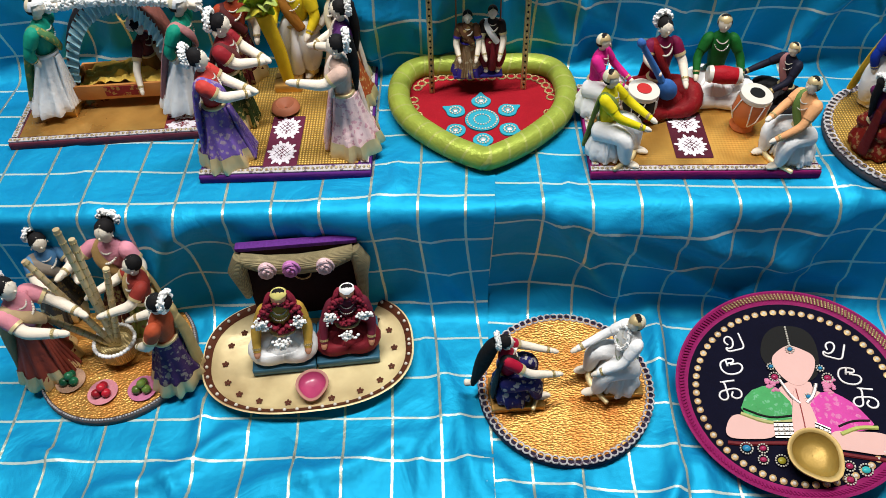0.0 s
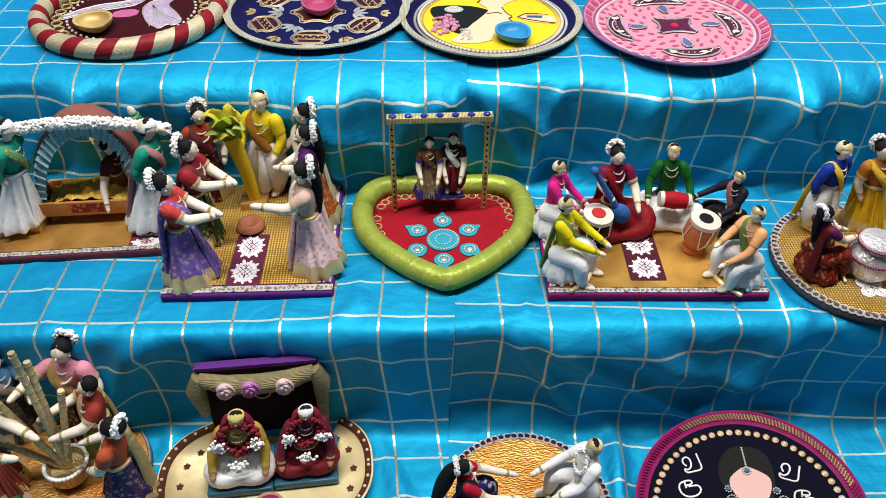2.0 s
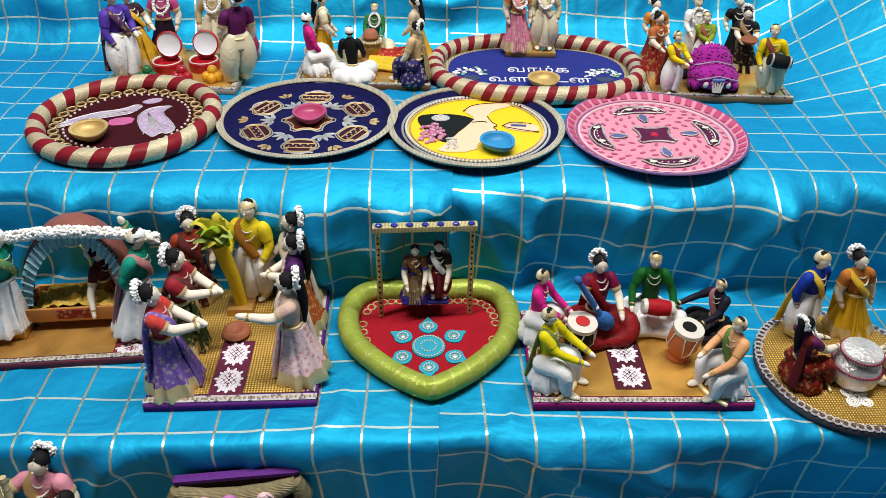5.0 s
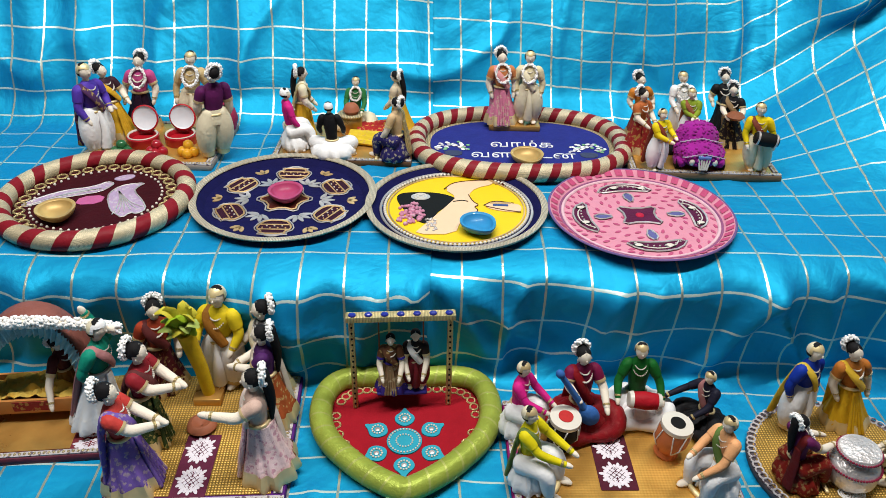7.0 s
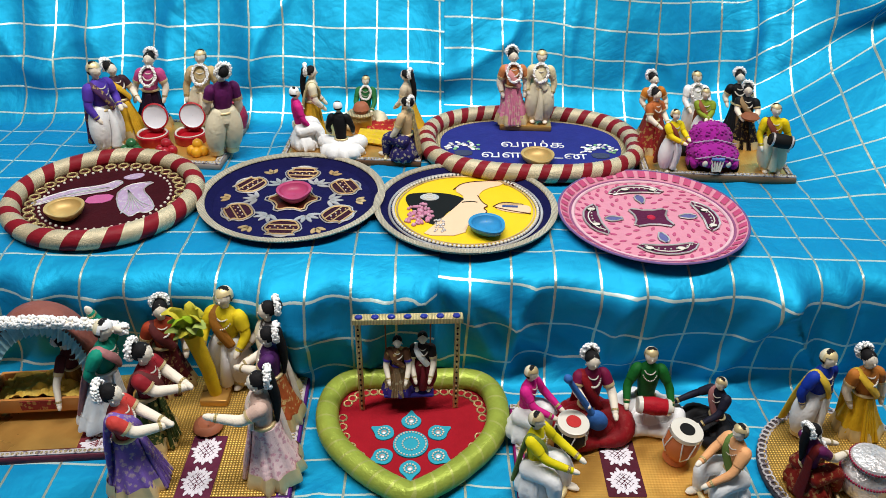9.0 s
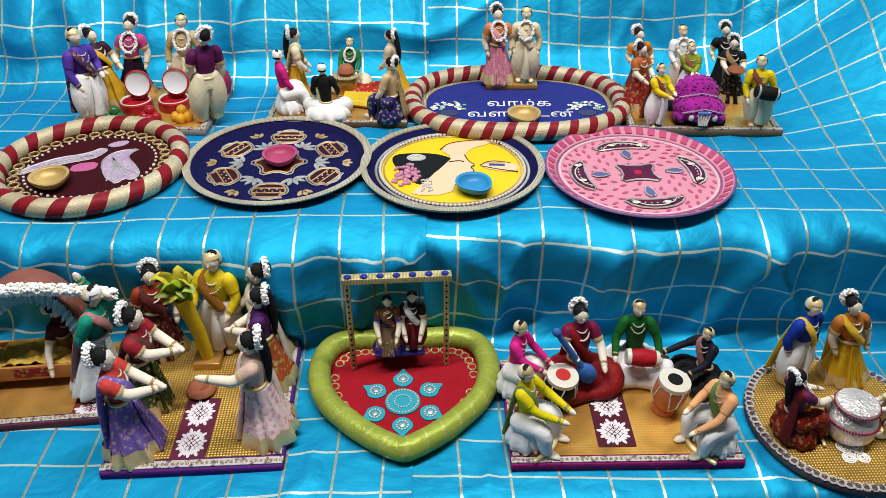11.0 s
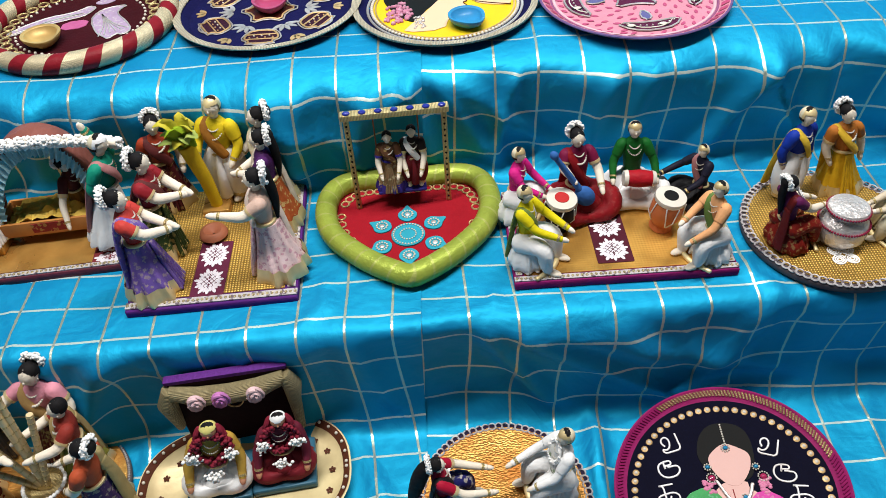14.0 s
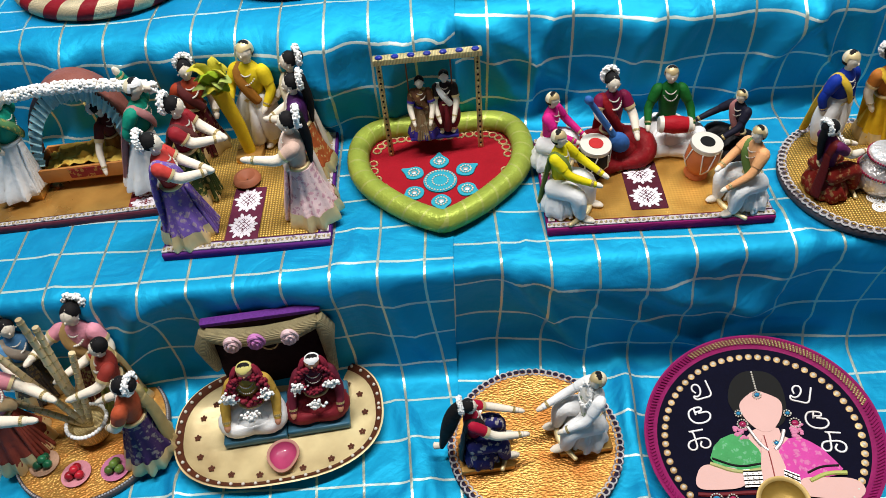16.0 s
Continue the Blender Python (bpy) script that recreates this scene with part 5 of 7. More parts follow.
doll("seated man doll with green sleeves and thick white garland", -0.062, 1.520, ZB2, 0.112, 0, 0.005, "sit", CREAM, fab(0.03, 0.18, 0.05), None, head="turban", garland=True, arms=((-0.12, -0.25, 0.36), (0.12, -0.25, 0.36)))
doll("woman doll with flowered plait bending over the offerings", 0.030, 1.485, ZB2, 0.126, -110, -0.012, "stand", YSILK, fab(0.6, 0.5, 0.35), None, head="plait", arms=((-0.12, -0.14, 0.44), (0.12, -0.16, 0.44)))
doll("kneeling woman doll in navy figured saree with white flowers", 0.022, 1.375, ZB2, 0.124, -120, 0.0, "kneel", fab(0.025, 0.02, 0.12, (0.45, 0.4, 0.3)), fab(0.7, 0.5, 0.28), RIBBON, head="bun", arms=((-0.2, -0.2, 0.28), (0.15, -0.2, 0.28)))
s = Shape()
lathe(s, ((0.001, 0), (0.010, 0), (0.016, 0.010), (0.013, 0.018), (0.009, 0.022), (0.001, 0.024)), paint("terracotta", (0.36, 0.12, 0.06), 0.6), 20)
lathe(s, ((0.024, 0.0), (0.026, 0.003), (0.022, 0.004), (0.001, 0.002)), GOLDLACE, 20)
solo("pot", s, "terracotta pot on a small gold dish", "pot", pose(-0.066, 1.488, ZB2 + 0.036), "")
solo("box_stool", Shape().prism(box_outline(0.04, 0.03), 0, 0.036, GOLD_SMOOTH, 0.002), "small gold stool under the pot", "stool", pose(-0.066, 1.488, ZB2))
for cx, cy, col, turn, lab in ((-0.018, 1.490, (0.42, 0.02, 0.02), 10, "red and gold folded saree"), (-0.028, 1.440, (0.72, 0.52, 0.03), -14, "yellow folded saree")):
    s = Shape()
    for k in range(5):
        stroke(s, [(-0.04, 0.018 - 0.009 * k), (0.0, 0.020 - 0.009 * k), (0.045, 0.026 - 0.013 * k)], 0.0085, fab(*col, (0.75, 0.45, 0.1)), 0.007 + 0.004 * (2 - abs(k - 2)))
    solo("folded_saree", s, lab + " laid on the board", "saree", pose(cx, cy, ZB2 + 0.001, 0, 0, turn))

# car board
board("gold board with dark lace edging that carries the wedding car scene", (0.575, 1.400), 0.265, 0.19, -4, Z2 + 0.001, GOLD, fab(0.15, 0.1, 0.06), LACE, 0.014, 0.012)
ORG = fab(0.62, 0.22, 0.03)
doll("woman doll in orange blouse with white flowers", 0.492, 1.466, ZB2, 0.130, 15, -0.02, "stand", fab(0.3, 0.05, 0.03), ORG, None, head="bun")
doll("woman doll in red saree holding a plate", 0.468, 1.405, ZB2, 0.124, 35, -0.004, "stand", fab(0.36, 0.03, 0.03, (0.6, 0.35, 0.1)), fab(0.5, 0.14, 0.04), None, head="bun", arms=((-0.1, -0.2, 0.5), (0.1, -0.2, 0.5)))
doll("man doll in yellow shirt and maroon vest with white dhoti", 0.483, 1.330, ZB2, 0.116, 30, -0.004, "dhoti", WHITE, fab(0.80, 0.62, 0.01), fab(0.25, 0.05, 0.03), head="turban", arms=((-0.04, -0.26, 0.56), (0.06, -0.26, 0.6)))
doll("man doll in white shirt with white garland", 0.572, 1.470, ZB2, 0.134, 0, -0.02, "dhoti", WHITE, WHITE, None, head="turban", garland=True, arms=((-0.13, -0.14, 0.48), (0.13, -0.14, 0.48)))
doll("man doll in olive green shirt with folded arms", 0.573, 1.425, ZB2, 0.118, 0, -0.015, "dhoti", WHITE, fab(0.25, 0.34, 0.03), fab(0.3, 0.1, 0.05), head="turban", arms=((0.02, -0.2, 0.56), (-0.02, -0.2, 0.56)))
doll("woman doll in black saree with white flowers", 0.655, 1.478, ZB2, 0.132, -10, -0.02, "stand", fab(0.02, 0.015, 0.02), fab(0.015, 0.012, 0.015), None, head="bun")
doll("woman doll in black saree holding a brown basket", 0.655, 1.430, ZB2, 0.124, -15, -0.02, "stand", fab(0.02, 0.015, 0.02, (0.4, 0.3, 0.1)), fab(0.02, 0.015, 0.02), fab(0.3, 0.2, 0.1), head="bun", arms=((-0.09, -0.22, 0.54), (0.09, -0.22, 0.54)))
s = Shape()
lathe(s, ((0.001, 0.0), (0.012, 0.0), (0.017, 0.005), (0.012, 0.010), (0.001, 0.013)), fab(0.28, 0.10, 0.05), 18)

solo("basket", s, "small brown basket of offerings held by a doll", "basket", pose(0.640, 1.403, ZB2 + 0.066))
doll("drummer doll in yellow shirt and maroon vest", 0.664, 1.325, ZB2, 0.130, -8, -0.02, "dhoti", CREAM, fab(0.80, 0.60, 0.01), fab(0.2, 0.05, 0.03), head="turban", arms=((-0.17, -0.10, 0.42), (0.17, -0.10, 0.42)))
s = Shape()
s.tube([(-0.020, 0, 0), (-0.016, 0, 0), (0, 0, 0), (0.016, 0, 0), (0.020, 0, 0)], [0.009, 0.011, 0.0125, 0.011, 0.009], BLACKP, 16)
s.tube([(-0.017, 0, 0), (-0.014, 0, 0)], [0.0122, 0.0122], SILVER, 16)
s.tube([(0.014, 0, 0), (0.017, 0, 0)], [0.0122, 0.0122], SILVER, 16)
solo("drum", s, "small black barrel drum slung on the drummer doll", "drum", pose(0.657, 1.301, ZB2 + 0.070, 0, 8, -8))
CAR = thing("toy_car", "small purple velvet wedding car decked with loops of cord", "toy car", pose(0.563, 1.352, ZB2, 0, 0, -4))
VELV = fabric("violet_velvet", (0.34, 0.014, 0.28), 0.9, vary=0.35, sheen=0.15)
s = Shape()
s.ball((0, -0.006, 0.026), (0.043, 0.040, 0.024), VELV, 28, 14)
s.ball((0, 0.026, 0.040), (0.038, 0.032, 0.030), VELV, 28, 14)
rnd = random.Random(21)
for i in range(420):
    a, q = rnd.uniform(0, 2 * math.pi), rnd.uniform(-0.4, 1.0)
    k = math.sqrt(1 - q * q)
    if i % 2:
        base_p = (0.043 * k * math.cos(a), -0.006 + 0.040 * k * math.sin(a), 0.026 + 0.024 * q)
    else:
        base_p = (0.038 * k * math.cos(a), 0.026 + 0.032 * k * math.sin(a), 0.040 + 0.030 * q)
    s.ball(base_p, rnd.uniform(0.0018, 0.0034), VELV, 6, 4)
for wx in (-1, 1):
    s.ball((wx * 0.034, -0.014, 0.014), (0.012, 0.022, 0.012), VELV, 14, 8)
part("body", s, CAR)
for wx in (-1, 1):
    for wy in (-0.022, 0.034):
        s = Shape().tube([(wx * 0.034, wy, 0.010), (wx * 0.043, wy, 0.010)], [0.010, 0.010], BLACKP, 16)
        part("wheel", s, CAR)
    s = Shape().ball((wx * 0.020, -0.043, 0.022), (0.005, 0.003, 0.006), PEARL, 10, 6)
    part("headlight", s, CAR, "white bead headlight")
GLASSY = paint("blue_bead", (0.12, 0.2, 0.5), 0.25, coat=0.4)
s = Shape()
for k in range(5):
    s.tube([(-0.006 + 0.003 * k, -0.0475, 0.010), (-0.010 + 0.005 * k, -0.045, 0.030)], 0.0018, PEARL, 6)
s.tube([(-0.011, -0.044, 0.032), (0.011, -0.044, 0.032)], 0.0036, GLASSY, 8)
part("grille", s, CAR, "white and blue beaded grille")
s = Shape()
for k in range(9):
    for row, (yy, zz) in enumerate(((-0.041, 0.037), (-0.010, 0.053))):
        cx = -0.032 + 0.008 * k
        s.tube([(cx + 0.005 * math.cos(a), yy - 0.004 * math.sin(a), zz + 0.002 * math.sin(a) - 0.006 * abs(cx) / 0.03) for a in (2 * math.pi * i / 8 for i in range(8))], 0.0011, LILAC, 5, loop=True)
part("cord_trim", s, CAR, "loops of lilac cord")

# ======== middle step ========
ZB1 = Z1 + 0.0145
# cradle board
board("brown gold board with lace edging that carries the cradle scene", (-0.497, 0.934), 0.285, 0.180, 4, Z1 + 0.001, GOLD_SMOOTH, fab(0.14, 0.03, 0.05), LACE, 0.013, 0.0125)
GREEN = fab(0.01, 0.30, 0.20)
for bx, lab in ((-0.578, "bearer doll in green shirt and white dhoti on a gold block"), (-0.388, "second bearer doll in green shirt with pink shawl")):
    solo("block", Shape().prism(box_outline(0.055, 0.04), 0, 0.012, GOLD_SMOOTH, 0.001), "small gold block under a bearer doll", "block", pose(bx, 0.912, ZB1), "bearer blocks")
    doll(lab, bx, 0.912, ZB1 + 0.0122, 0.172, 80, 0.03, "stand", WHITE, GREEN, fab(0.45, 0.2, 0.2) if bx > -0.5 else fab(0.1, 0.25, 0.1, (0.5, 0.4, 0.1)), WHITE, head="turban", arms=((-0.14, 0.02, 0.50), (0.10, 0.16, 0.96)))
CR = thing("cradle", "hanging toy cradle with brown hood, blue frill and orange tray", "cradle", pose(-0.478, 0.945, ZB1, 0, 0, 4))
BROWN = fabric("brown_satin", (0.26, 0.09, 0.07), 0.45, vary=0.25)
FRILL = fabric("blue_frill", (0.42, 0.70, 0.76), 0.7, vary=0.35, scale=120)
arc = [math.pi * i / 24 for i in range(25)]
s = Shape()
s.loft([[(k * 0.077 * math.cos(a) + 0.018 * math.sin(a), dy, 0.042 + k * 0.130 * math.sin(a)) for a in arc] for dy, k in ((-0.020, 0.96), (-0.020, 1.0), (-0.008, 1.05), (0.012, 1.05), (0.020, 1.0), (0.020, 0.96))], BROWN, closed=False)
s.loft([[(k * 0.077 * math.cos(a) + 0.018 * math.sin(a), dy, 0.042 + k * 0.130 * math.sin(a)) for a in arc] for dy, k in ((-0.020, 0.955), (0.020, 0.955))], BROWN, closed=False)
part("hood", s, CR, "brown satin arched hood")
s = Shape()
fa = [math.pi * i / 130 for i in range(131)]
s.loft([[(k * 0.077 * math.cos(a) + 0.018 * math.sin(a), -0.022 + dd * math.sin(i * 1.35), 0.042 + k * 0.130 * math.sin(a)) for i, a in enumerate(fa)] for k, dd in ((0.80, 0.004), (0.90, 0.003), (1.0, 0.0035))], FRILL, closed=False)
part("frill", s, CR, "pleated pale blue frill")
TRAYM = paint("orange_wood", (0.56, 0.23, 0.06), 0.5, 0, 0.3)
s = Shape()
s.prism(box_outline(0.150, 0.060, 0.006), 0.016, 0.020, TRAYM)
for bx, by, bw, bd in ((0, -0.029, 0.150, 0.004), (0, 0.029, 0.150, 0.004), (-0.073, 0, 0.004, 0.054), (0.073, 0, 0.004, 0.054)):
    s.prism([(bx + px, by + py) for px, py in box_outline(bw, bd, 0.001)], 0.0195, 0.040, TRAYM, 0.0006)
part("tray", s, CR, "orange wooden cradle tray")
s = Shape().prism([(px - 0.005, py - 0.0318) for px, py in box_outline(0.05, 0.0012, 0.0004)], 0.022, 0.038, fab(0.3, 0.03, 0.03, (0.6, 0.35, 0.1)))
part("front_panel", s, CR, "red beaded panel")
s = Shape()
s.loft([[(-0.066 + 0.128 * i / 30, -0.025 + 0.050 * j / 14, 0.030 + 0.010 * math.sin(math.pi * i / 30) + 0.014 * abs(noise.noise(Vector((i * 0.21 + j * 0.10, j * 0.34 - i * 0.05, 2.0)))) + 0.006 * noise.noise(Vector((i * 0.6, j * 0.7, 5.0)))) for i in range(31)] for j in range(15)], fab(0.92, 0.62, 0.12), closed=False)
part("bedding", s, CR, "crumpled yellow cradle cloth")
doll("woman doll with flowered hair bending into the cradle", -0.446, 0.968, ZB1, 0.118, 75, 0.0, "stand", fab(0.3, 0.15, 0.03), fab(0.12, 0.03, 0.03), None, head="bun", arms=((-0.46, -0.08, 0.28), (-0.10, -0.30, 0.30)), tilt=-0.1)
s = Shape()
rnd = random.Random(3)
s.tube([(-0.545, 0.925, ZB1 + 0.158), (-0.44, 0.925, ZB1 + 0.170), (-0.340, 0.92, ZB1 + 0.160)], 0.006, IVORY, 8)
for i in range(1000):
    t = rnd.random()
    a = rnd.uniform(0, 6.28)
    s.ball((-0.560 + 0.225 * t, 0.924 + 0.006 * math.cos(a), ZB1 + 0.157 + 0.012 * math.sin(math.pi * t) + 0.006 * math.sin(a) + rnd.uniform(-0.002, 0.002)), rnd.uniform(0.0020, 0.0030), FLOWER, 6, 4)
solo("carrying_pole", s, "carrying pole wrapped in a thick white flower garland", "pole", pose(0, 0, 0))
rug(-0.392, 0.880, ZB1, 0.050, 0.045, 4, fab(0.2, 0.03, 0.04))

# welcome board
board("dotted gold board with purple border that carries the welcome scene", (-0.232, 0.908), 0.232, 0.295, 1, Z1 + 0.001, GOLD_DOT, PURPLE, LACE, 0.018, 0.0125)
rug(-0.238, 0.829, ZB1, 0.046, 0.108, 0, fab(0.12, 0.02, 0.05))
PURPLES = fab(0.19, 0.11, 0.42, (0.50, 0.38, 0.42))
doll("woman doll in purple brocade saree and coral blouse reaching out", -0.306, 0.806, ZB1, 0.170, 95, -0.012, "stand", PURPLES, fab(0.60, 0.06, 0.05), PURPLES, head="bun", arms=((-0.02, -0.29, 0.58), (0.0, -0.30, 0.60)), girth=1.12)
doll("woman doll in dark green saree and maroon blouse reaching out", -0.312, 0.876, ZB1, 0.175, 85, 0.012, "stand", fab(0.04, 0.07, 0.02, (0.5, 0.4, 0.12)), fab(0.30, 0.02, 0.03), fab(0.12, 0.03, 0.03), head="bun", arms=((-0.01, -0.28, 0.59), (0.02, -0.29, 0.60)))
doll("woman doll in maroon saree with flowers and pearls", -0.322, 0.985, ZB1, 0.160, 20, 0.01, "stand", fab(0.10, 0.015, 0.02, (0.4, 0.25, 0.1)), fab(0.36, 0.05, 0.02), fab(0.10, 0.02, 0.02), head="bun", arms=((-0.15, -0.05, 0.42), (0.17, -0.05, 0.42)))
doll("man doll in yellow shirt and brown vest with white dhoti", -0.232, 0.992, ZB1, 0.180, -15, 0.01, "dhoti", WHITE, fab(0.80, 0.60, 0.02), fab(0.32, 0.13, 0.02), head="turban", arms=((-0.13, -0.18, 0.52), (0.14, -0.10, 0.46)))
doll("woman doll with white flowers in grey striped blouse", -0.166, 0.975, ZB1, 0.168, -70, 0.006, "stand", fab(0.6, 0.5, 0.35), fab(0.08, 0.07, 0.07, (0.6, 0.6, 0.6)), CREAM, head="bun", arms=((-0.10, -0.18, 0.5), (0.10, -0.2, 0.5)))
doll("woman doll in orange and cream saree with plaited hair", -0.152, 0.922, ZB1, 0.165, -85, 0.0, "stand", fab(0.45, 0.10, 0.03, (0.7, 0.5, 0.2)), fab(0.08, 0.02, 0.12), fab(0.7, 0.6, 0.5), head="plait", arms=((-0.03, -0.24, 0.57), (0.01, -0.25, 0.58)))
doll("woman doll in pale pink figured saree with plait and flowers", -0.146, 0.826, ZB1, 0.172, -80, 0.0, "stand", fab(1.0, 0.70, 0.70, (0.80, 0.36, 0.45)), fab(0.66, 0.46, 0.38), fab(0.82, 0.66, 0.58), head="plait", arms=((-0.14, -0.08, 0.40), (0.06, -0.34, 0.66)), girth=1.15)
LEAF = fab(0.30, 0.45, 0.02)
YST = fab(0.75, 0.52, 0.02)
pl = thing("plantain_stem", "yellow plantain stem ornament with green leaves on a gold block", "ornament", pose(-0.248, 0.958, ZB1))
part("block", Shape().prism(box_outline(0.04, 0.035), 0, 0.012, GOLD_SMOOTH, 0.001), pl)
part("stem", Shape().tube([(0, 0, 0.012), (-0.004, -0.002, 0.06), (-0.016, -0.004, 0.125)], [0.009, 0.010, 0.012], YST, 12), pl, "yellow satin stem")
rnd = random.Random(8)
for i in range(22):
    a = rnd.uniform(0, 6.28)
    r = rnd.uniform(0.016, 0.034)
    zt = rnd.uniform(0.12, 0.165)
    tip = Vector((-0.022 + r * math.cos(a), -0.006 + r * math.sin(a) * 0.8, zt))
    mid = Vector((-0.019 + 0.5 * r * math.cos(a), -0.005 + 0.4 * r * math.sin(a), zt + 0.008))
    s = Shape().limb([(-0.016, -0.004, 0.118), mid, tip], [0.003, 0.012, 0.003], (LEAF, fab(0.62, 0.55, 0.05), fab(0.42, 0.52, 0.12))[i % 3], 8, flat=0.28)
    part("leaf", s, pl)
s = Shape()
lathe(s, ((0.001, 0), (0.012, 0), (0.019, 0.008), (0.017, 0.016), (0.012, 0.019), (0.010, 0.017), (0.001, 0.008)), paint("terracotta", (0.36, 0.12, 0.06), 0.6))
solo("pot", s, "terracotta bowl standing on the dotted gold board", "pot", pose(-0.245, 0.897, ZB1) @ Matrix.Diagonal((1.1, 1.1, 0.75, 1)))
solo("star_mat", Shape().prism([(0.02 * k * math.cos(a), 0.02 * k * math.sin(a)) for i, a in enumerate(2 * math.pi * j / 10 for j in range(10)) for k in ((1.0,) if i % 2 else (0.5,))], 0, 0.0008, fab(0.12, 0.03, 0.03)), "small dark star on the gold board", "star", pose(-0.243, 0.868, ZB1))

# heart with the swing
HX, HY = 0.041, 0.888
HT = thing("heart_cushion", "red velvet heart inside a padded lime green satin ring", "heart tray", pose(HX, HY, Z1 + 0.002))
LIME = fabric("lime_satin", (0.36, 0.44, 0.07), 0.36, vary=0.35, scale=45, metal=0.25)
LIME2 = fabric("gold_lime_ribbon", (0.44, 0.48, 0.13), 0.36, vary=0.3, scale=60, metal=0.3)
ho = heart_outline(0.246, 0.218, 96)
part("base", Shape().prism(heart_outline(0.238, 0.210, 96), 0, 0.005, MAROON, 0.001), HT)
part("velvet", Shape().prism(heart_outline(0.230, 0.202, 96), 0.005, 0.008, RED), HT, "red velvet ground")
hs = striped_ring(ho, 0.0165, 0.0165, 28, (LIME, LIME2), 0.12)
part("padded_ring", hs, HT, "padded ring of lime green satin")
s = Shape()
inner = heart_outline(0.202, 0.176, 40)
for i in range(0, 40):
    cx, cy = inner[i]
    if i not in (0, 20):
        s.tube([(cx + 0.0062 * math.cos(b), cy + 0.0062 * math.sin(b), 0.0088) for b in (2 * math.pi * j / 9 for j in range(9))], 0.0014, RIBBON, 5, loop=True)
part("scalloped_braid", s, HT, "gold scalloped braid")
TURQ = fabric("turquoise_felt", (0.03, 0.34, 0.46), 0.8, vary=0.15)
s = Shape()
s.prism(circle(0.0245, 36, -0.002, -0.017), 0.008, 0.0105, TURQ)
beads(s, circle(0.0215, 40, -0.002, -0.017), 0.0112, 0.0016, PEARL, 0.0044, 6)
beads(s, circle(0.0115, 30, -0.002, -0.017), 0.0112, 0.0014, PEARL, 0.004, 6)
part("lotus_centre", s, HT, "turquoise felt disc with pearl rings")
for i in range(6):
    a = 60 * i + 30
    s = Shape()
    petal = [(0, 0.027), (0.013, 0.036), (0.015, 0.048), (0.006, 0.056), (0, 0.068), (-0.006, 0.056), (-0.015, 0.048), (-0.013, 0.036)]
    pp = moved(petal, -0.002, -0.017, a - 90 + 0)
    patch(s, pp, 0.008, TURQ, 0.002)
    petal_ob = part("lotus_petal", s, HT, "turquoise felt petal with silver beads")
    c = moved([(0, 0.044)], -0.002, -0.017, a - 90)[0]
    s = Shape()
    beads(s, circle(0.0078, 16, c[0], c[1]), 0.0108, 0.0017, PEARL, 0.004, 6)
    s.ball((c[0], c[1], 0.0105), (0.0042, 0.0042, 0.0018), SILVER, 10, 5)
    part("bead_ring", s, petal_ob, "ring of white beads round a silver boss")
SW = thing("swing", "white beaded swing frame with blue stones along its top bar", "swing", pose(0.035, 0.944, Z1 + 0.0102, 0, 0, 2))
for sx in (-1, 1):
    s = Shape()
    s.prism([(sx * 0.068 + px, py) for px, py in box_outline(0.008, 0.006, 0.001)], 0, 0.160, RIBBON)
    for i in range(32):
        s.ball((sx * 0.068, -0.0035, 0.004 + 0.005 * i), 0.0017, BLACKP if i % 2 else RIBBON, 6, 4)
    part("post", s, SW, "post faced with gold and black beads")
    s = Shape().tube([(sx * 0.031, 0.004, 0.160), (sx * 0.031, 0.008, 0.030)], 0.0011, fab(0.25, 0.1, 0.06), 6)
    part("rope", s, SW, "thin brown cord")
top_bar = part("top_bar", Shape().prism(box_outline(0.150, 0.014, 0.001), 0.160, 0.168, RIBBON, 0.0006), SW)
BLUEGEM = paint("blue_stone", (0.02, 0.03, 0.30), 0.15, coat=0.6)
for i in range(7):
    part("stone", Shape().ball((-0.066 + 0.022 * i, -0.001, 0.169), (0.0055, 0.005, 0.003), BLUEGEM, 12, 6), top_bar, "oval blue stone")
part("seat", Shape().prism(box_outline(0.072, 0.030, 0.002), 0.0, 0.004, fab(0.05, 0.04, 0.30), 0.001), SW, "", pose(0, 0.008, 0.026))
GB = fab(0.14, 0.06, 0.03, (0.55, 0.38, 0.14))
doll("bride doll in brown brocade seated on the swing", 0.020, 0.948, Z1 + 0.0405, 0.102, 0, 0, "stand", fab(0.34, 0.22, 0.12, (0.7, 0.6, 0.4)), GB, GB, fab(0.06, 0.04, 0.35), head="plain", arms=((-0.12, -0.2, 0.36), (0.12, -0.2, 0.36)))
doll("groom doll in dark coat and white scarf seated on the swing", 0.055, 0.953, Z1 + 0.0405, 0.106, 0, 0, "dhoti", fab(0.20, 0.02, 0.03), fab(0.03, 0.02, 0.02), WHITE, head="plain", arms=((-0.1, -0.2, 0.34), (0.1, -0.2, 0.34)))

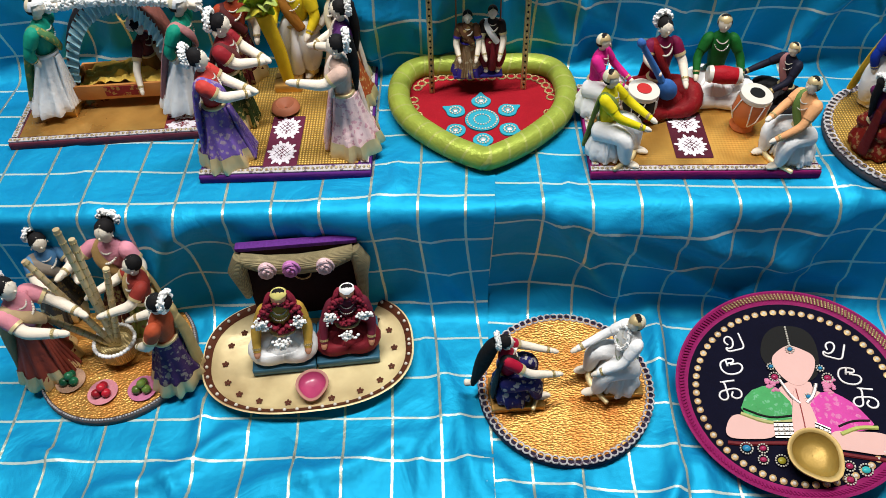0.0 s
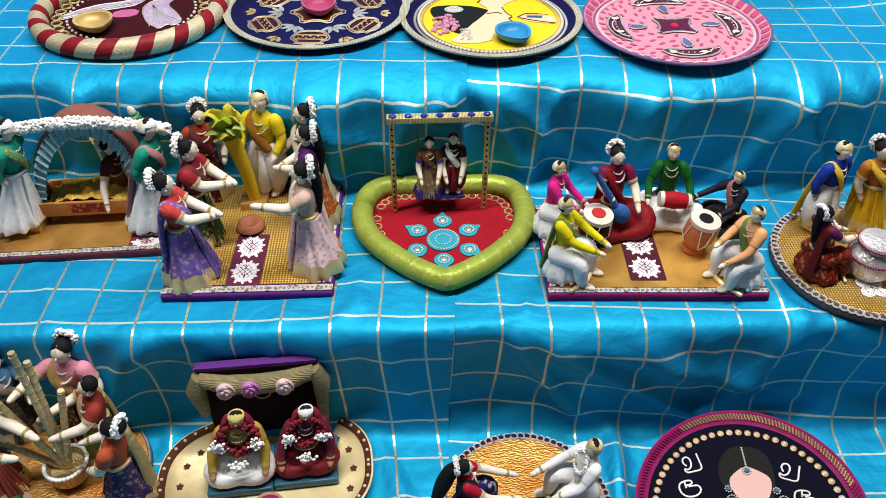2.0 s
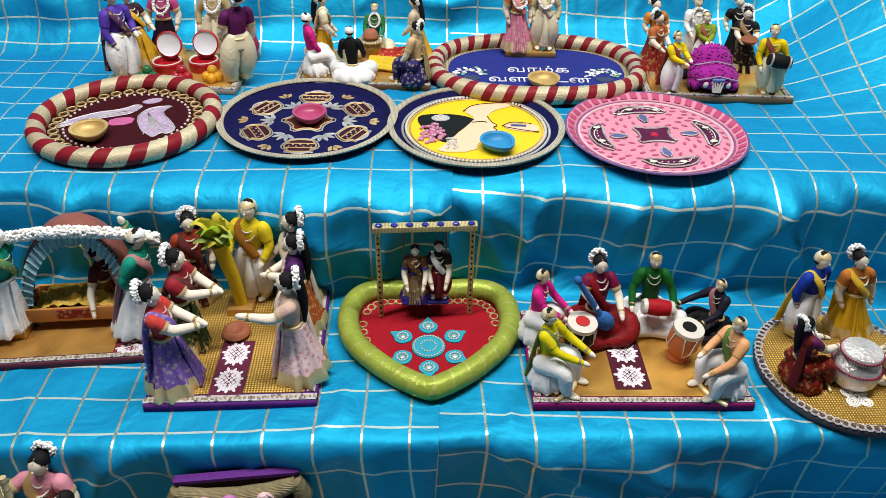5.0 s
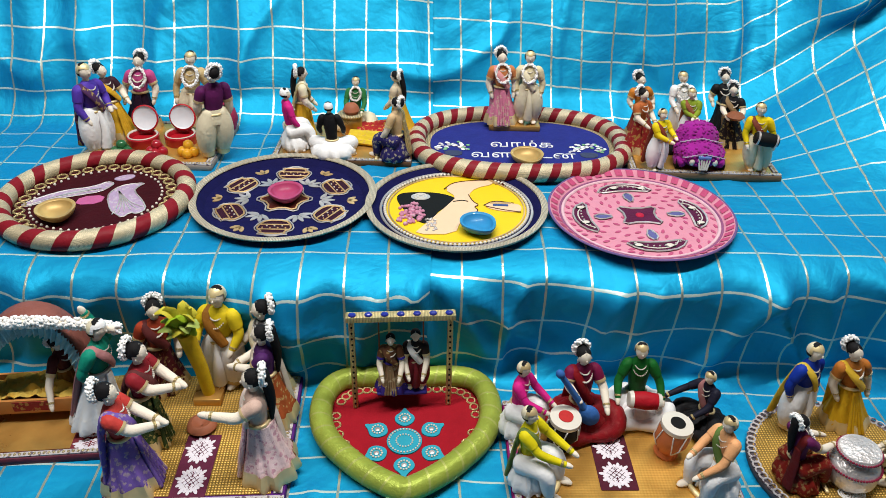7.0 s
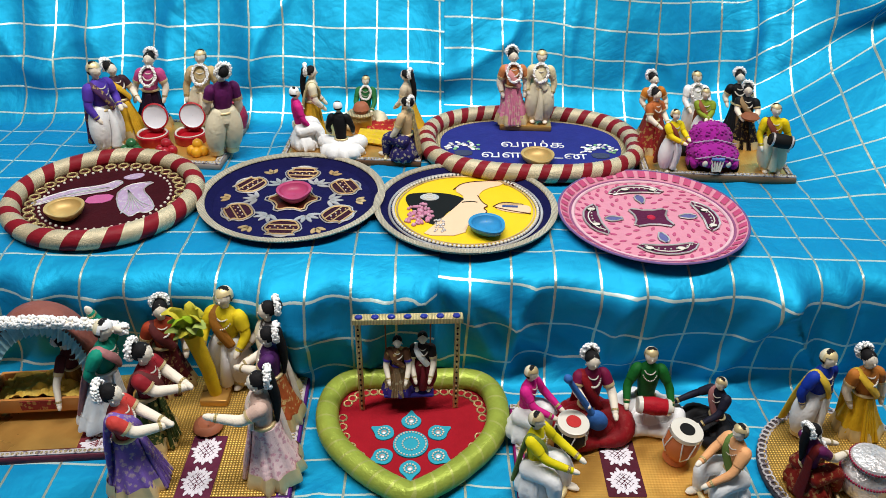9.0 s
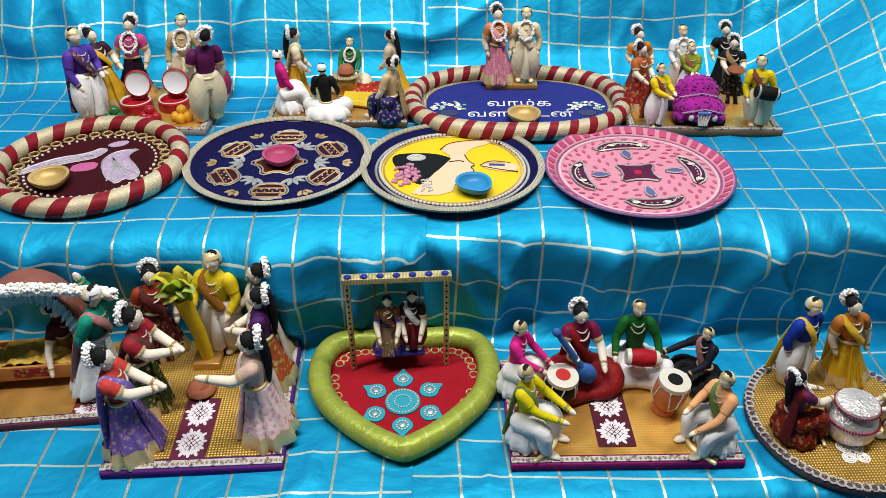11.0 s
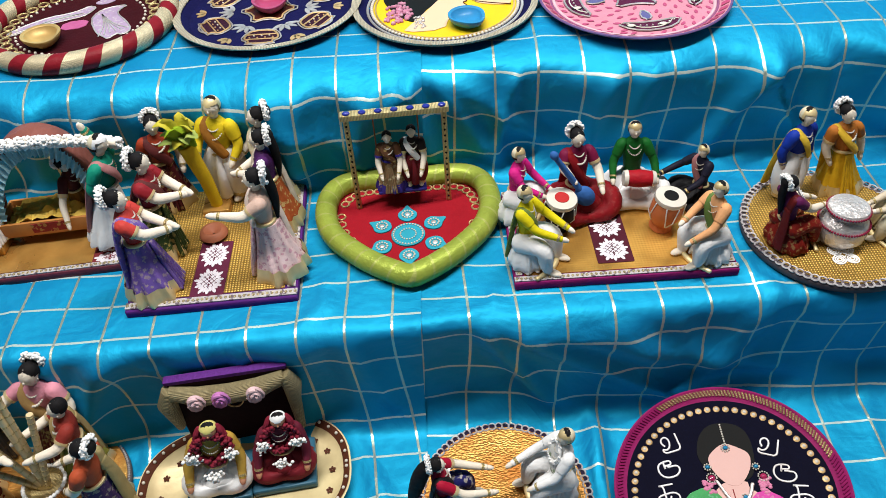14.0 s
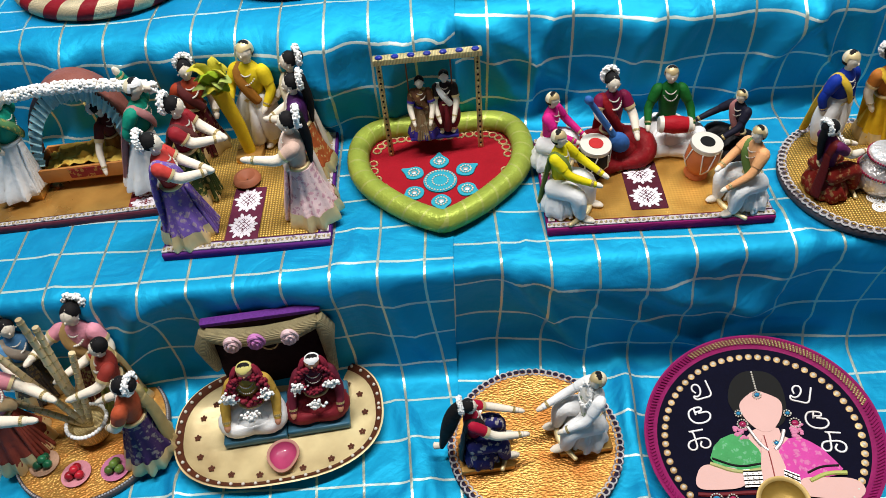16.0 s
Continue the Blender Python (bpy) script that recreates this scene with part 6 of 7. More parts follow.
# musicians
board("gold board with magenta velvet edge that carries the musicians", (0.332, 0.848), 0.302, 0.195, -1, Z1 + 0.001, GOLD, MAGENTA, LACE, 0.014, 0.0125)
rug(0.322, 0.826, ZB1, 0.050, 0.098, -1, fab(0.08, 0.012, 0.025))
doll("kneeling musician doll in magenta shirt and white dhoti", 0.196, 0.895, ZB1, 0.128, 60, 0.006, "kneel", WHITE, fab(0.66, 0.02, 0.24), None, head="turban", arms=((-0.1, -0.34, 0.45), (0.12, -0.34, 0.40)))
doll("kneeling musician doll in yellow shirt and white dhoti", 0.203, 0.800, ZB1, 0.138, 60, -0.008, "kneel", WHITE, fab(0.78, 0.66, 0.01), fab(0.16, 0.22, 0.05), head="turban", arms=((-0.05, -0.38, 0.44), (0.14, -0.38, 0.42)))
doll("seated woman doll in maroon saree playing a blue lute", 0.290, 0.905, ZB1, 0.150, 10, -0.008, "sit", fab(0.26, 0.01, 0.015, (0.3, 0.03, 0.03)), fab(0.18, 0.01, 0.05), fab(0.26, 0.01, 0.015), head="bun", arms=((-0.12, -0.2, 0.50), (0.15, -0.26, 0.38)))
doll("seated man doll in dark green shirt with pearl necklace", 0.374, 0.925, ZB1, 0.140, -5, -0.006, "sit", WHITE, fab(0.01, 0.12, 0.02), None, head="turban", arms=((-0.22, -0.2, 0.34), (0.22, -0.2, 0.34)))
doll("seated musician doll in black shirt and striped vest", 0.470, 0.893, ZB1, 0.112, -60, -0.012, "sit", fab(0.02, 0.015, 0.02), fab(0.015, 0.015, 0.03), fab(0.35, 0.15, 0.15), head="turban", arms=((-0.34, -0.40, 0.42), (0.05, -0.36, 0.34)))
doll("seated musician doll in peach shirt and white dhoti", 0.452, 0.785, ZB1, 0.132, -70, -0.008, "kneel", WHITE, fab(0.80, 0.40, 0.18), fab(0.12, 0.2, 0.05), head="turban", arms=((-0.05, -0.36, 0.52), (0.10, -0.36, 0.36)))


def drum(x, y, label, body, face, yaw, h=0.062):
    d = thing("drum", label, "drum", pose(x, y, ZB1, 6, 4, yaw), "standing drums")
    d.scale = (0.84, 0.84, 0.95)
    s = Shape()
    lathe(s, ((0.001, 0), (0.018, 0), (0.020, 0.003), (0.016, 0.010), (0.018, 0.013), (0.027, h * 0.5), (0.025, h - 0.006), (0.021, h)), body, 28)
    part("shell", s, d)
    s = Shape()
    lathe(s, ((0.0245, h - 0.007), (0.0262, h - 0.005), (0.0255, h + 0.001), (0.020, h + 0.002), (0.001, h + 0.002)), PEARL, 28)
    skin_head = part("head", s, d, "white drum skin")
    s = Shape()
    s.prism(circle(0.012, 24), h + 0.002, h + 0.003, face)
    part("spot", s, skin_head, "round dark tuning spot")
    for k in range(8):
        a = 2 * math.pi * k / 8
        b = a + 0.35 * (1 if k % 2 else -1)
        s = Shape().tube([(0.0265 * math.cos(a), 0.0265 * math.sin(a), h - 0.006), (0.0282 * math.cos((a + b) / 2), 0.0282 * math.sin((a + b) / 2), h * 0.5), (0.020 * math.cos(b), 0.020 * math.sin(b), 0.016)], 0.0011, WHITE, 5)
        part("cord", s, d, "white tension cord")
    return d


drum(0.252, 0.858, "small black drum with white skin and red spot", BLACKP, fab(0.5, 0.03, 0.03), 0)
drum(0.398, 0.842, "small orange barrel drum with white cords", paint("orange_drum", (0.58, 0.16, 0.05), 0.45), BLACKP, 20)
s = Shape()
s.tube([(-0.022, 0, 0), (-0.018, 0, 0), (0, 0, 0), (0.018, 0, 0), (0.022, 0, 0)], [0.009, 0.011, 0.013, 0.011, 0.009], fab(0.4, 0.01, 0.02), 18)
for sx in (-1, 1):
    s.tube([(sx * 0.017, 0, 0), (sx * 0.0225, 0, 0)], [0.0125, 0.0108], PEARL, 18)
solo("drum", s, "small red two-headed drum on a doll's lap", "drum", pose(0.372, 0.885, ZB1 + 0.056, 0, 4, -4))
LUTE = thing("lute", "small blue lute held by the seated woman doll", "lute", pose(0.292, 0.868, ZB1 + 0.046, 0, -32, 0))
BLUEF = fabric("blue_felt", (0.04, 0.14, 0.42), 0.7, vary=0.2)
part("bowl", Shape().ball((0, 0, 0), (0.014, 0.010, 0.018), BLUEF, 16, 10), LUTE)
neck_part = part("neck", Shape().tube([(0, 0, 0.012), (0, 0, 0.085)], [0.005, 0.004], BLUEF, 10), LUTE)
part("peg_head", Shape().ball((0, 0, 0.088), (0.006, 0.006, 0.007), BLUEF, 10, 6), neck_part)

# round board with pot
RB = thing("display_board", "round gold board with silver braid rim that carries the pot scene", "display board", pose(0.634, 0.818, Z1 + 0.002))
part("base", Shape().prism(circle(0.122, 72), 0, 0.011, fab(0.10, 0.08, 0.09), 0.0015), RB)
part("top_sheet", Shape().prism(circle(0.114, 72), 0.011, 0.0122, GOLD_DOT), RB, "dotted gold sheet")


def loop_braid(parent, r, z, n, mat, size=0.0055):
    s = Shape()
    for i in range(n):
        a = 2 * math.pi * i / n
        s.tube([(r * math.cos(a) + size * math.cos(b), r * math.sin(a) + size * math.sin(b), z) for b in (2 * math.pi * j / 9 for j in range(9))], size * 0.24, mat, 5, loop=True)
    part("loop_braid", s, parent, "looped silver braid")


loop_braid(RB, 0.1165, 0.0128, 76, LACE, 0.0056)
s = Shape()
for i in range(4):
    for q in (0.003, 0.006, 0.009):
        stroke(s, moved(circle(q, 14, 0.012, 0.0, q * 0.9), -0.010, -0.060, 45 + 90 * i), 0.0011, FLOWER, 0.0128, loop=True, smooth=0)
part("lace_flower", s, RB, "white lace flower")
doll("man doll in royal blue shirt with gold scarf and white dhoti", 0.594, 0.893, ZB1, 0.151, 30, 0.0, "dhoti", WHITE, fab(0.01, 0.04, 0.36), fab(0.75, 0.52, 0.05), head="turban", arms=((-0.17, 0.0, 0.44), (0.15, -0.04, 0.44)))
doll("woman doll in yellow silk saree with pearls and white flowers", 0.676, 0.893, ZB1, 0.150, 10, -0.03, "stand", fab(0.74, 0.44, 0.02), fab(0.5, 0.17, 0.03), fab(0.74, 0.46, 0.04), head="bun", arms=((-0.16, -0.02, 0.42), (0.17, -0.02, 0.42)))
doll("kneeling woman doll in maroon figured saree with big white flower", 0.556, 0.790, ZB1, 0.128, 110, -0.02, "kneel", fab(0.22, 0.015, 0.01, (0.45, 0.25, 0.1)), fab(0.12, 0.015, 0.08), fab(0.12, 0.01, 0.01), head="plait", garland=True, arms=((-0.05, -0.42, 0.42), (0.12, -0.42, 0.40)))
doll("kneeling doll in cream cloth across from the pot", 0.712, 0.792, ZB1, 0.120, -95, 0.0, "kneel", CREAM, fab(0.7, 0.6, 0.45), None, head="turban", arms=((-0.05, -0.40, 0.42), (0.12, -0.40, 0.44)))
PT = thing("pot", "crinkled silver foil pot with lid and crimson beaded rims", "pot", pose(0.629, 0.790, ZB1))
PT.scale = (0.88, 0.88, 0.92)
FOILS = foil("silver_foil", (0.90, 0.90, 0.93), 0.009, 2.2, 0.3, metal=0.55, style="crinkle")
s = Shape()
lathe(s, ((0.001, 0), (0.026, 0), (0.036, 0.012), (0.038, 0.026), (0.036, 0.036)), FOILS, 36)
part("body", s, PT, "crinkled silver foil pot body")
s = Shape()
lathe(s, ((0.036, 0.036), (0.034, 0.042), (0.024, 0.050), (0.024, 0.056), (0.028, 0.058)), FOILS, 36)
part("shoulder", s, PT, "crinkled silver foil shoulder")
s = Shape()
lathe(s, ((0.028, 0.057), (0.031, 0.060), (0.029, 0.064), (0.001, 0.067)), FOILS, 36)
part("lid", s, PT, "crinkled silver foil lid")
for r_, z_ in ((0.0375, 0.0365), (0.0312, 0.0595)):
    s = Shape()
    beads(s, circle(r_, 48), z_, 0.0019, fab(0.28, 0.02, 0.06), 0.004, 6)
    part("bead_ring", s, PT, "crimson bead ring")

# ======== lowest level ========
ZB0 = 0.0135
DB = thing("display_board", "round gold embossed board with dark braid rim for the stick dance", "display board", pose(-0.478, 0.612, 0.001))
part("base", Shape().prism(circle(0.108, 64), 0, 0.0105, fab(0.12, 0.1, 0.1), 0.0015), DB)
part("top_sheet", Shape().prism(circle(0.103, 64), 0.0105, 0.0117, foil("gold_scales", (0.74, 0.46, 0.12), 0.0040, 0.7, 0.34, style="straw")), DB, "gold scale-embossed sheet")
s = Shape()
beads(s, circle(0.1055, 80), 0.0112, 0.0017, LACE, 0.0038, 6)
part("bead_ring", s, DB, "grey braid edge")
doll("dancer doll in blue blouse with white flowers", -0.572, 0.690, ZB0, 0.165, 40, 0.015, "stand", fab(0.10, 0.09, 0.08, (0.35, 0.25, 0.1)), fab(0.10, 0.26, 0.48), fab(0.3, 0.25, 0.2), head="bun", arms=((-0.10, -0.3, 0.58), (0.12, -0.32, 0.64)))
doll("dancer doll in pink blouse and maroon saree with white flowers", -0.478, 0.688, ZB0, 0.190, -10, 0.02, "stand", fab(0.12, 0.03, 0.02, (0.4, 0.3, 0.1)), fab(0.74, 0.30, 0.38), fab(0.42, 0.26, 0.10), head="bun", arms=((-0.26, -0.24, 0.66), (0.22, -0.1, 0.5)))
doll("dancer doll in pink blouse and rust red silk saree", -0.560, 0.592, ZB0, 0.190, 75, 0.005, "stand", fab(0.30, 0.06, 0.04), fab(0.72, 0.28, 0.34), fab(0.5, 0.36, 0.2), head="bun", arms=((-0.08, -0.34, 0.62), (0.12, -0.36, 0.60)))
doll("dancer doll in green and gold saree with dark hair", -0.436, 0.645, ZB0, 0.168, -60, 0.02, "stand", fab(0.30, 0.28, 0.05, (0.3, 0.05, 0.05)), fab(0.3, 0.04, 0.03), fab(0.5, 0.36, 0.16), head="plain", arms=((-0.10, -0.34, 0.64), (0.12, -0.3, 0.6)))
doll("dancer doll in purple brocade with a round white flower knot", -0.388, 0.578, ZB0, 0.172, -100, 0.02, "stand", fab(0.06, 0.03, 0.12, (0.4, 0.35, 0.3)), fab(0.55, 0.10, 0.04), fab(0.46, 0.36, 0.16), head="bun", arms=((-0.10, -0.30, 0.52), (0.06, -0.2, 0.40)))
BK = thing("stick_pot", "cream woven pot with a white bead rim that holds dance sticks", "pot", pose(-0.472, 0.610, ZB0))
s = Shape()
lathe(s, ((0.001, 0), (0.020, 0), (0.027, 0.012), (0.026, 0.026), (0.028, 0.032), (0.025, 0.033), (0.021, 0.024), (0.001, 0.020)), RIBBON, 28)
part("body", s, BK)
s = Shape()
beads(s, circle(0.0272, 40), 0.033, 0.0032, FLOWER, 0.005, 6)
part("bead_ring", s, BK, "white bead rim")
STICK = foil("stick_gold", (0.74, 0.60, 0.34), 0.004, 0.5, 0.5, metal=0.35, style="crinkle")
for tip in ((-0.477, 0.627, 0.250), (-0.536, 0.623, 0.199), (-0.577, 0.618, 0.112), (-0.442, 0.627, 0.178), (-0.470, 0.634, 0.225)):
    a = Vector((-0.472, 0.610, ZB0 + 0.022))
    b = Vector(tip)
    a = a + Vector(((b.x - a.x) * 0.06, (b.y - a.y) * 0.06, 0))
    s = Shape().tube([a, a.lerp(b, 0.5), b], [0.0042, 0.0045, 0.0042], STICK, 10)
    for k in range(14):
        c = a.lerp(b, (k + 0.5) / 14)
        s.tube([c, c + (b - a).normalized() * 0.0022], [0.0049, 0.0049], RIBBON, 8)
    solo("dance_stick", s, "dance stick wound in dull gold ribbon", "stick", pose(0, 0, 0), "dance sticks")
for px_, py_, dish, fruit, lab in ((-0.480, 0.547, (0.62, 0.25, 0.3), (0.30, 0.01, 0.02), "pink dish heaped with red fruit"), (-0.427, 0.552, (0.62, 0.2, 0.36), (0.10, 0.16, 0.03), "pink dish with green and yellow fruit"), (-0.530, 0.566, (0.5, 0.3, 0.2), (0.01, 0.09, 0.04), "small dish with green leaves")):
    d = thing("fruit_dish", lab, "dish", pose(px_, py_, ZB0), "fruit dishes")
    s = Shape()
    lathe(s, ((0.001, 0), (0.017, 0), (0.020, 0.003), (0.017, 0.0025), (0.001, 0.0015)), fab(*dish), 24)
    part("plate", s, d)
    for k, (dx, dy, dz) in enumerate(((-0.006, -0.005, 0.007), (0.007, -0.004, 0.007), (0.0, 0.007, 0.007), (0.001, 0.0, 0.013))):
        part("fruit", Shape().ball((dx, dy, dz), (0.0065, 0.0065, 0.006), paint("fruit_skin_%d_%d" % (fruit[0] * 100, k % 2), tuple(c * (1 + 0.7 * (k % 2)) for c in fruit), 0.3, coat=0.3), 10, 7), d)

# thali with two figurines
TL = thing("oval_tray", "cream oval tray with brown braid, brown paper flowers and white beads", "tray", pose(-0.208, 0.608, 0.001, 0, 0, 6))
TRAY = foil("cream_gold_tray", (0.74, 0.62, 0.34), 0.004, 0.3, 0.42, metal=0.2, style="crinkle")
s = Shape()
s.loft([[(px, py, h) for px, py in stadium(rx, ry, 18, 2.5)] for rx, ry, h in ((0.002, 0.002, 0), (0.124, 0.078, 0), (0.139, 0.092, 0.014), (0.146, 0.099, 0.020), (0.143, 0.096, 0.0205), (0.134, 0.088, 0.014), (0.122, 0.076, 0.003), (0.002, 0.002, 0.003))], TRAY, cap=False)
part("dish", s, TL)
s = Shape()
BRAID = fab(0.10, 0.03, 0.015)
s.loft([[(px, py, h) for px, py in stadium(rx, ry, 18, 2.5)] for rx, ry, h in ((0.1345, 0.0885, 0.0150), (0.138, 0.0915, 0.0186), (0.1435, 0.0965, 0.0218))], BRAID, cap=False)
part("braid", s, TL, "dark brown braid inside the rim")
s = Shape()
beads(s, stadium(0.1395, 0.0930, 18, 2.5), 0.0203, 0.0026, PEARL, 0.0165, 8)
part("bead_ring", s, TL, "spaced white beads")
so = stadium(0.118, 0.073, 18, 2.5)
for i in range(0, 72, 4):
    if 12 < i < 26:
        continue
    cx, cy = so[i]
    s = Shape()
    for k in range(5):
        a = 2 * math.pi * k / 5
        patch(s, moved([(0, 0), (0.0022, 0.003), (0, 0.0056), (-0.0022, 0.003)], cx, cy, math.degrees(a)), 0.0045, BRAID, 0.0008)
    part("paper_flower", s, TL, "small dark brown paper flower")
BX = thing("alcove", "small dark alcove with purple top and tulle swags carrying roses", "alcove", pose(-0.214, 0.688, 0.006, 0, 0, 5))
BX.scale = (0.86, 1, 1.03)
DARKBOX = fabric("dark_brown_felt", (0.02, 0.008, 0.01), 0.9, vary=0.3)
part("back_panel", Shape().prism(box_outline(0.180, 0.010), 0, 0.140, DARKBOX), BX)
part("top", Shape().prism(box_outline(0.188, 0.012), 0.140, 0.146, fabric("purple_braid", (0.13, 0.03, 0.24), 0.7, vary=0.5, scale=260), 0.001), BX, "purple braid-edged top")
TULLE = foil("gold_tulle", (0.60, 0.51, 0.27), 0.0016, 1.0, 0.6, metal=0.1, style="dots")
s = Shape()
s.tube([(-0.088, -0.010, 0.130), (-0.05, -0.014, 0.121), (0.0, -0.015, 0.118), (0.045, -0.015, 0.121), (0.088, -0.010, 0.130)], [0.010, 0.013, 0.014, 0.014, 0.010], TULLE, 14)
part("swag", s, BX, "gold tulle swag")
for sx in (-1, 1):
    s = Shape().tube([(sx * 0.088, -0.010, 0.136), (sx * 0.097, -0.012, 0.112), (sx * 0.094, -0.012, 0.085), (sx * 0.092, -0.012, 0.06 if sx < 0 else 0.02)], [0.010, 0.015, 0.011, 0.007], TULLE, 12)
    part("side_swag", s, BX, "gathered gold tulle")
for rx_, col in ((-0.047, (0.82, 0.56, 0.60)), (-0.010, (0.60, 0.22, 0.54)), (0.042, (0.83, 0.58, 0.60))):
    s = Shape()
    rm = fabric("rose_%d" % int(col[0] * 100), col, 0.7, vary=0.2, scale=200)
    s.ball((rx_, -0.029, 0.126), (0.0135, 0.007, 0.0135), rm, 14, 8)
    for k in range(9):
        a, q = k * 2.4, 0.0035 + 0.0013 * k
        s.tube([(rx_ + q * math.cos(a + b), -0.036 + 0.0006 * k, 0.126 + q * math.sin(a + b)) for b in (-0.9, -0.3, 0.3, 0.9)], [0.0012, 0.0024, 0.0024, 0.0012], rm, 6)
    part("rose", s, BX, "felt rose")
s = Shape()
s.tube([(0.014 * math.cos(a), -0.0065, 0.092 + 0.014 * math.sin(a)) for a in (2 * math.pi * i / 24 for i in range(24))], 0.0012, POTGOLD, 6, loop=True)
for k in range(5):
    a = radians(20 + 35 * k)
    s.ball((0.007 * math.cos(a), -0.0065, 0.091 + 0.007 * math.sin(a)), (0.0025, 0.0015, 0.0035), POTGOLD, 8, 5)
part("medallion", s, BX, "round gold wire medallion")
for fx, fy, hh, coat_, cap_, lab in ((-0.243, 0.620, 0.134, fab(0.55, 0.34, 0.06), fab(0.74, 0.66, 0.22), "painted clay seated figurine in ochre coat on a blue base"), (-0.156, 0.632, 0.126, fab(0.16, 0.02, 0.04), WHITE, "painted clay seated figurine in maroon robe on a blue base")):
    f = doll(lab, fx, fy, 0.0055 + 0.012, hh, 6, 0.01, "sit", WHITE if fx < -0.2 else fab(0.22, 0.02, 0.03), coat_, None, head=cap_, skin=paint("clay_skin", (0.56, 0.26, 0.15), 0.5), arms=((-0.2, -0.2, 0.22), (0.2, -0.2, 0.22)), garland="heavy", curls=fab(0.24, 0.02, 0.04), girth=0.72)
    f.scale = (1.28, 1.1, 1.0)
    f.name, f.data.name = "figurine", "figurine"
    f["category"] = "figurine"
    solo("base_block", Shape().prism(box_outline(0.087, 0.074, 0.003), 0, 0.0118, paint("teal_paint", (0.03, 0.12, 0.19), 0.4), 0.0015), "dark teal block under a clay figurine", "block", pose(fx, fy - 0.004, 0.0055, 0, 0, 6), "figurine bases")
diya("magenta clay oil lamp on the oval tray", -0.198, 0.556, 0.0052, 0.0225, -84, paint("clay_rim", (0.42, 0.2, 0.16), 0.6), PINKCLAY)

# round board with the seated pair
RD = thing("display_board", "round orange gold board edged with looped silver braid", "display board", pose(0.142, 0.552, 0.001))
part("base", Shape().prism(circle(0.117, 72), 0, 0.0105, fab(0.03, 0.02, 0.05), 0.0015), RD)
part("top_sheet", Shape().prism(circle(0.110, 72), 0.0105, 0.0117, foil("orange_gold_straw", (0.66, 0.39, 0.09), 0.0036, 0.8, 0.36, style="straw")), RD, "orange gold basket-woven sheet")
loop_braid(RD, 0.1115, 0.0122, 74, LACE, 0.0052)
for bx, by, lab in ((0.075, 0.535, "flat gold block under the kneeling woman doll"), (0.205, 0.552, "flat gold block under the seated man doll")):
    solo("block", Shape().prism(box_outline(0.070, 0.050), 0, 0.010, GOLD_SMOOTH, 0.001), lab, "block", pose(bx, by, ZB0, 0, 0, 4))
doll("kneeling woman doll with long black hair, navy saree and crimson sleeves", 0.066, 0.538, ZB0 + 0.0102, 0.130, 95, -0.01, "kneel", fab(0.02, 0.02, 0.13, (0.6, 0.55, 0.5)), fab(0.45, 0.01, 0.04), fab(0.01, 0.01, 0.012), head="bun", fall=True, arms=((-0.12, -0.46, 0.40), (0.14, -0.46, 0.42)))
doll("seated man doll in white shirt with garland and green edged dhoti", 0.212, 0.556, ZB0 + 0.0102, 0.142, -80, 0.006, "kneel", WHITE, WHITE, fab(0.75, 0.74, 0.70, (0.15, 0.28, 0.1)), head="turban", garland=True, arms=((-0.12, -0.42, 0.40), (0.14, -0.30, 0.36)))

# welcome plate with the portrait shapes
WP = thing("ceremonial_plate", "large round navy plate with magenta rim and a folded-palms picture", "plate", pose(0.428, 0.524, 0.032, 6.5, -8.8, 0))
RIMV = fabric("magenta_rim", (0.30, 0.015, 0.12), 0.55, vary=0.35)
s = Shape()
s.loft([[(px, py, h) for px, py in circle(q, 90)] for q, h in ((0.118, -0.006), (0.130, -0.004), (0.1425, 0.012), (0.144, 0.0145), (0.1415, 0.0155), (0.132, 0.007), (0.126, 0.005))], RIMV, cap=False)
s.prism(circle(0.120, 72), -0.006, -0.003, RIMV)
part("dish", s, WP)
part("floor_cloth", Shape().prism(circle(0.1275, 90), 0.002, 0.0055, INK), WP, "near-black velvet ground")
s = Shape()
n = 190
for i in range(n):
    a = 2 * math.pi * i / n
    s.tube([(0.1335 * math.cos(a), 0.1335 * math.sin(a), 0.0090), (0.1395 * math.cos(a + 0.03), 0.1395 * math.sin(a + 0.03), 0.0143)], [0.0016, 0.0016], RIBBON if 0.15 < a < 2.0 else RIMV, 5)
part("rope_braid", s, WP, "twisted gold and magenta braid")
s = Shape()
for i in range(62):
    a = 2 * math.pi * i / 62
    cx, cy = 0.1185 * math.cos(a), 0.1185 * math.sin(a) - 0.004
    s.ball((cx, cy, 0.0060), (0.0046, 0.0046, 0.0012), POTGOLD, 8, 4)
    s.ball((cx, cy, 0.0070), (0.0024, 0.0024, 0.0014), PEARL, 8, 4)
part("mirror_ring", s, WP, "ring of small gold-set mirrors")
SKINP = paint("pink_skin_paint", (0.70, 0.42, 0.38), 0.5, 0, 0.05)
GREENB = fabric("green_glitter", (0.06, 0.36, 0.11), 0.5, (0.2, 0.55, 0.3), vary=0.3)
PINKG = fabric("pink_glitter", (0.66, 0.06, 0.36), 0.5, (0.8, 0.25, 0.5), vary=0.3)


def shapes(name, label, *items):
    s = Shape()
    for pts, z, mat, sm in items:
        patch(s, pts, z, mat, 0.0009, sm)
    return part(name, s, WP, label)


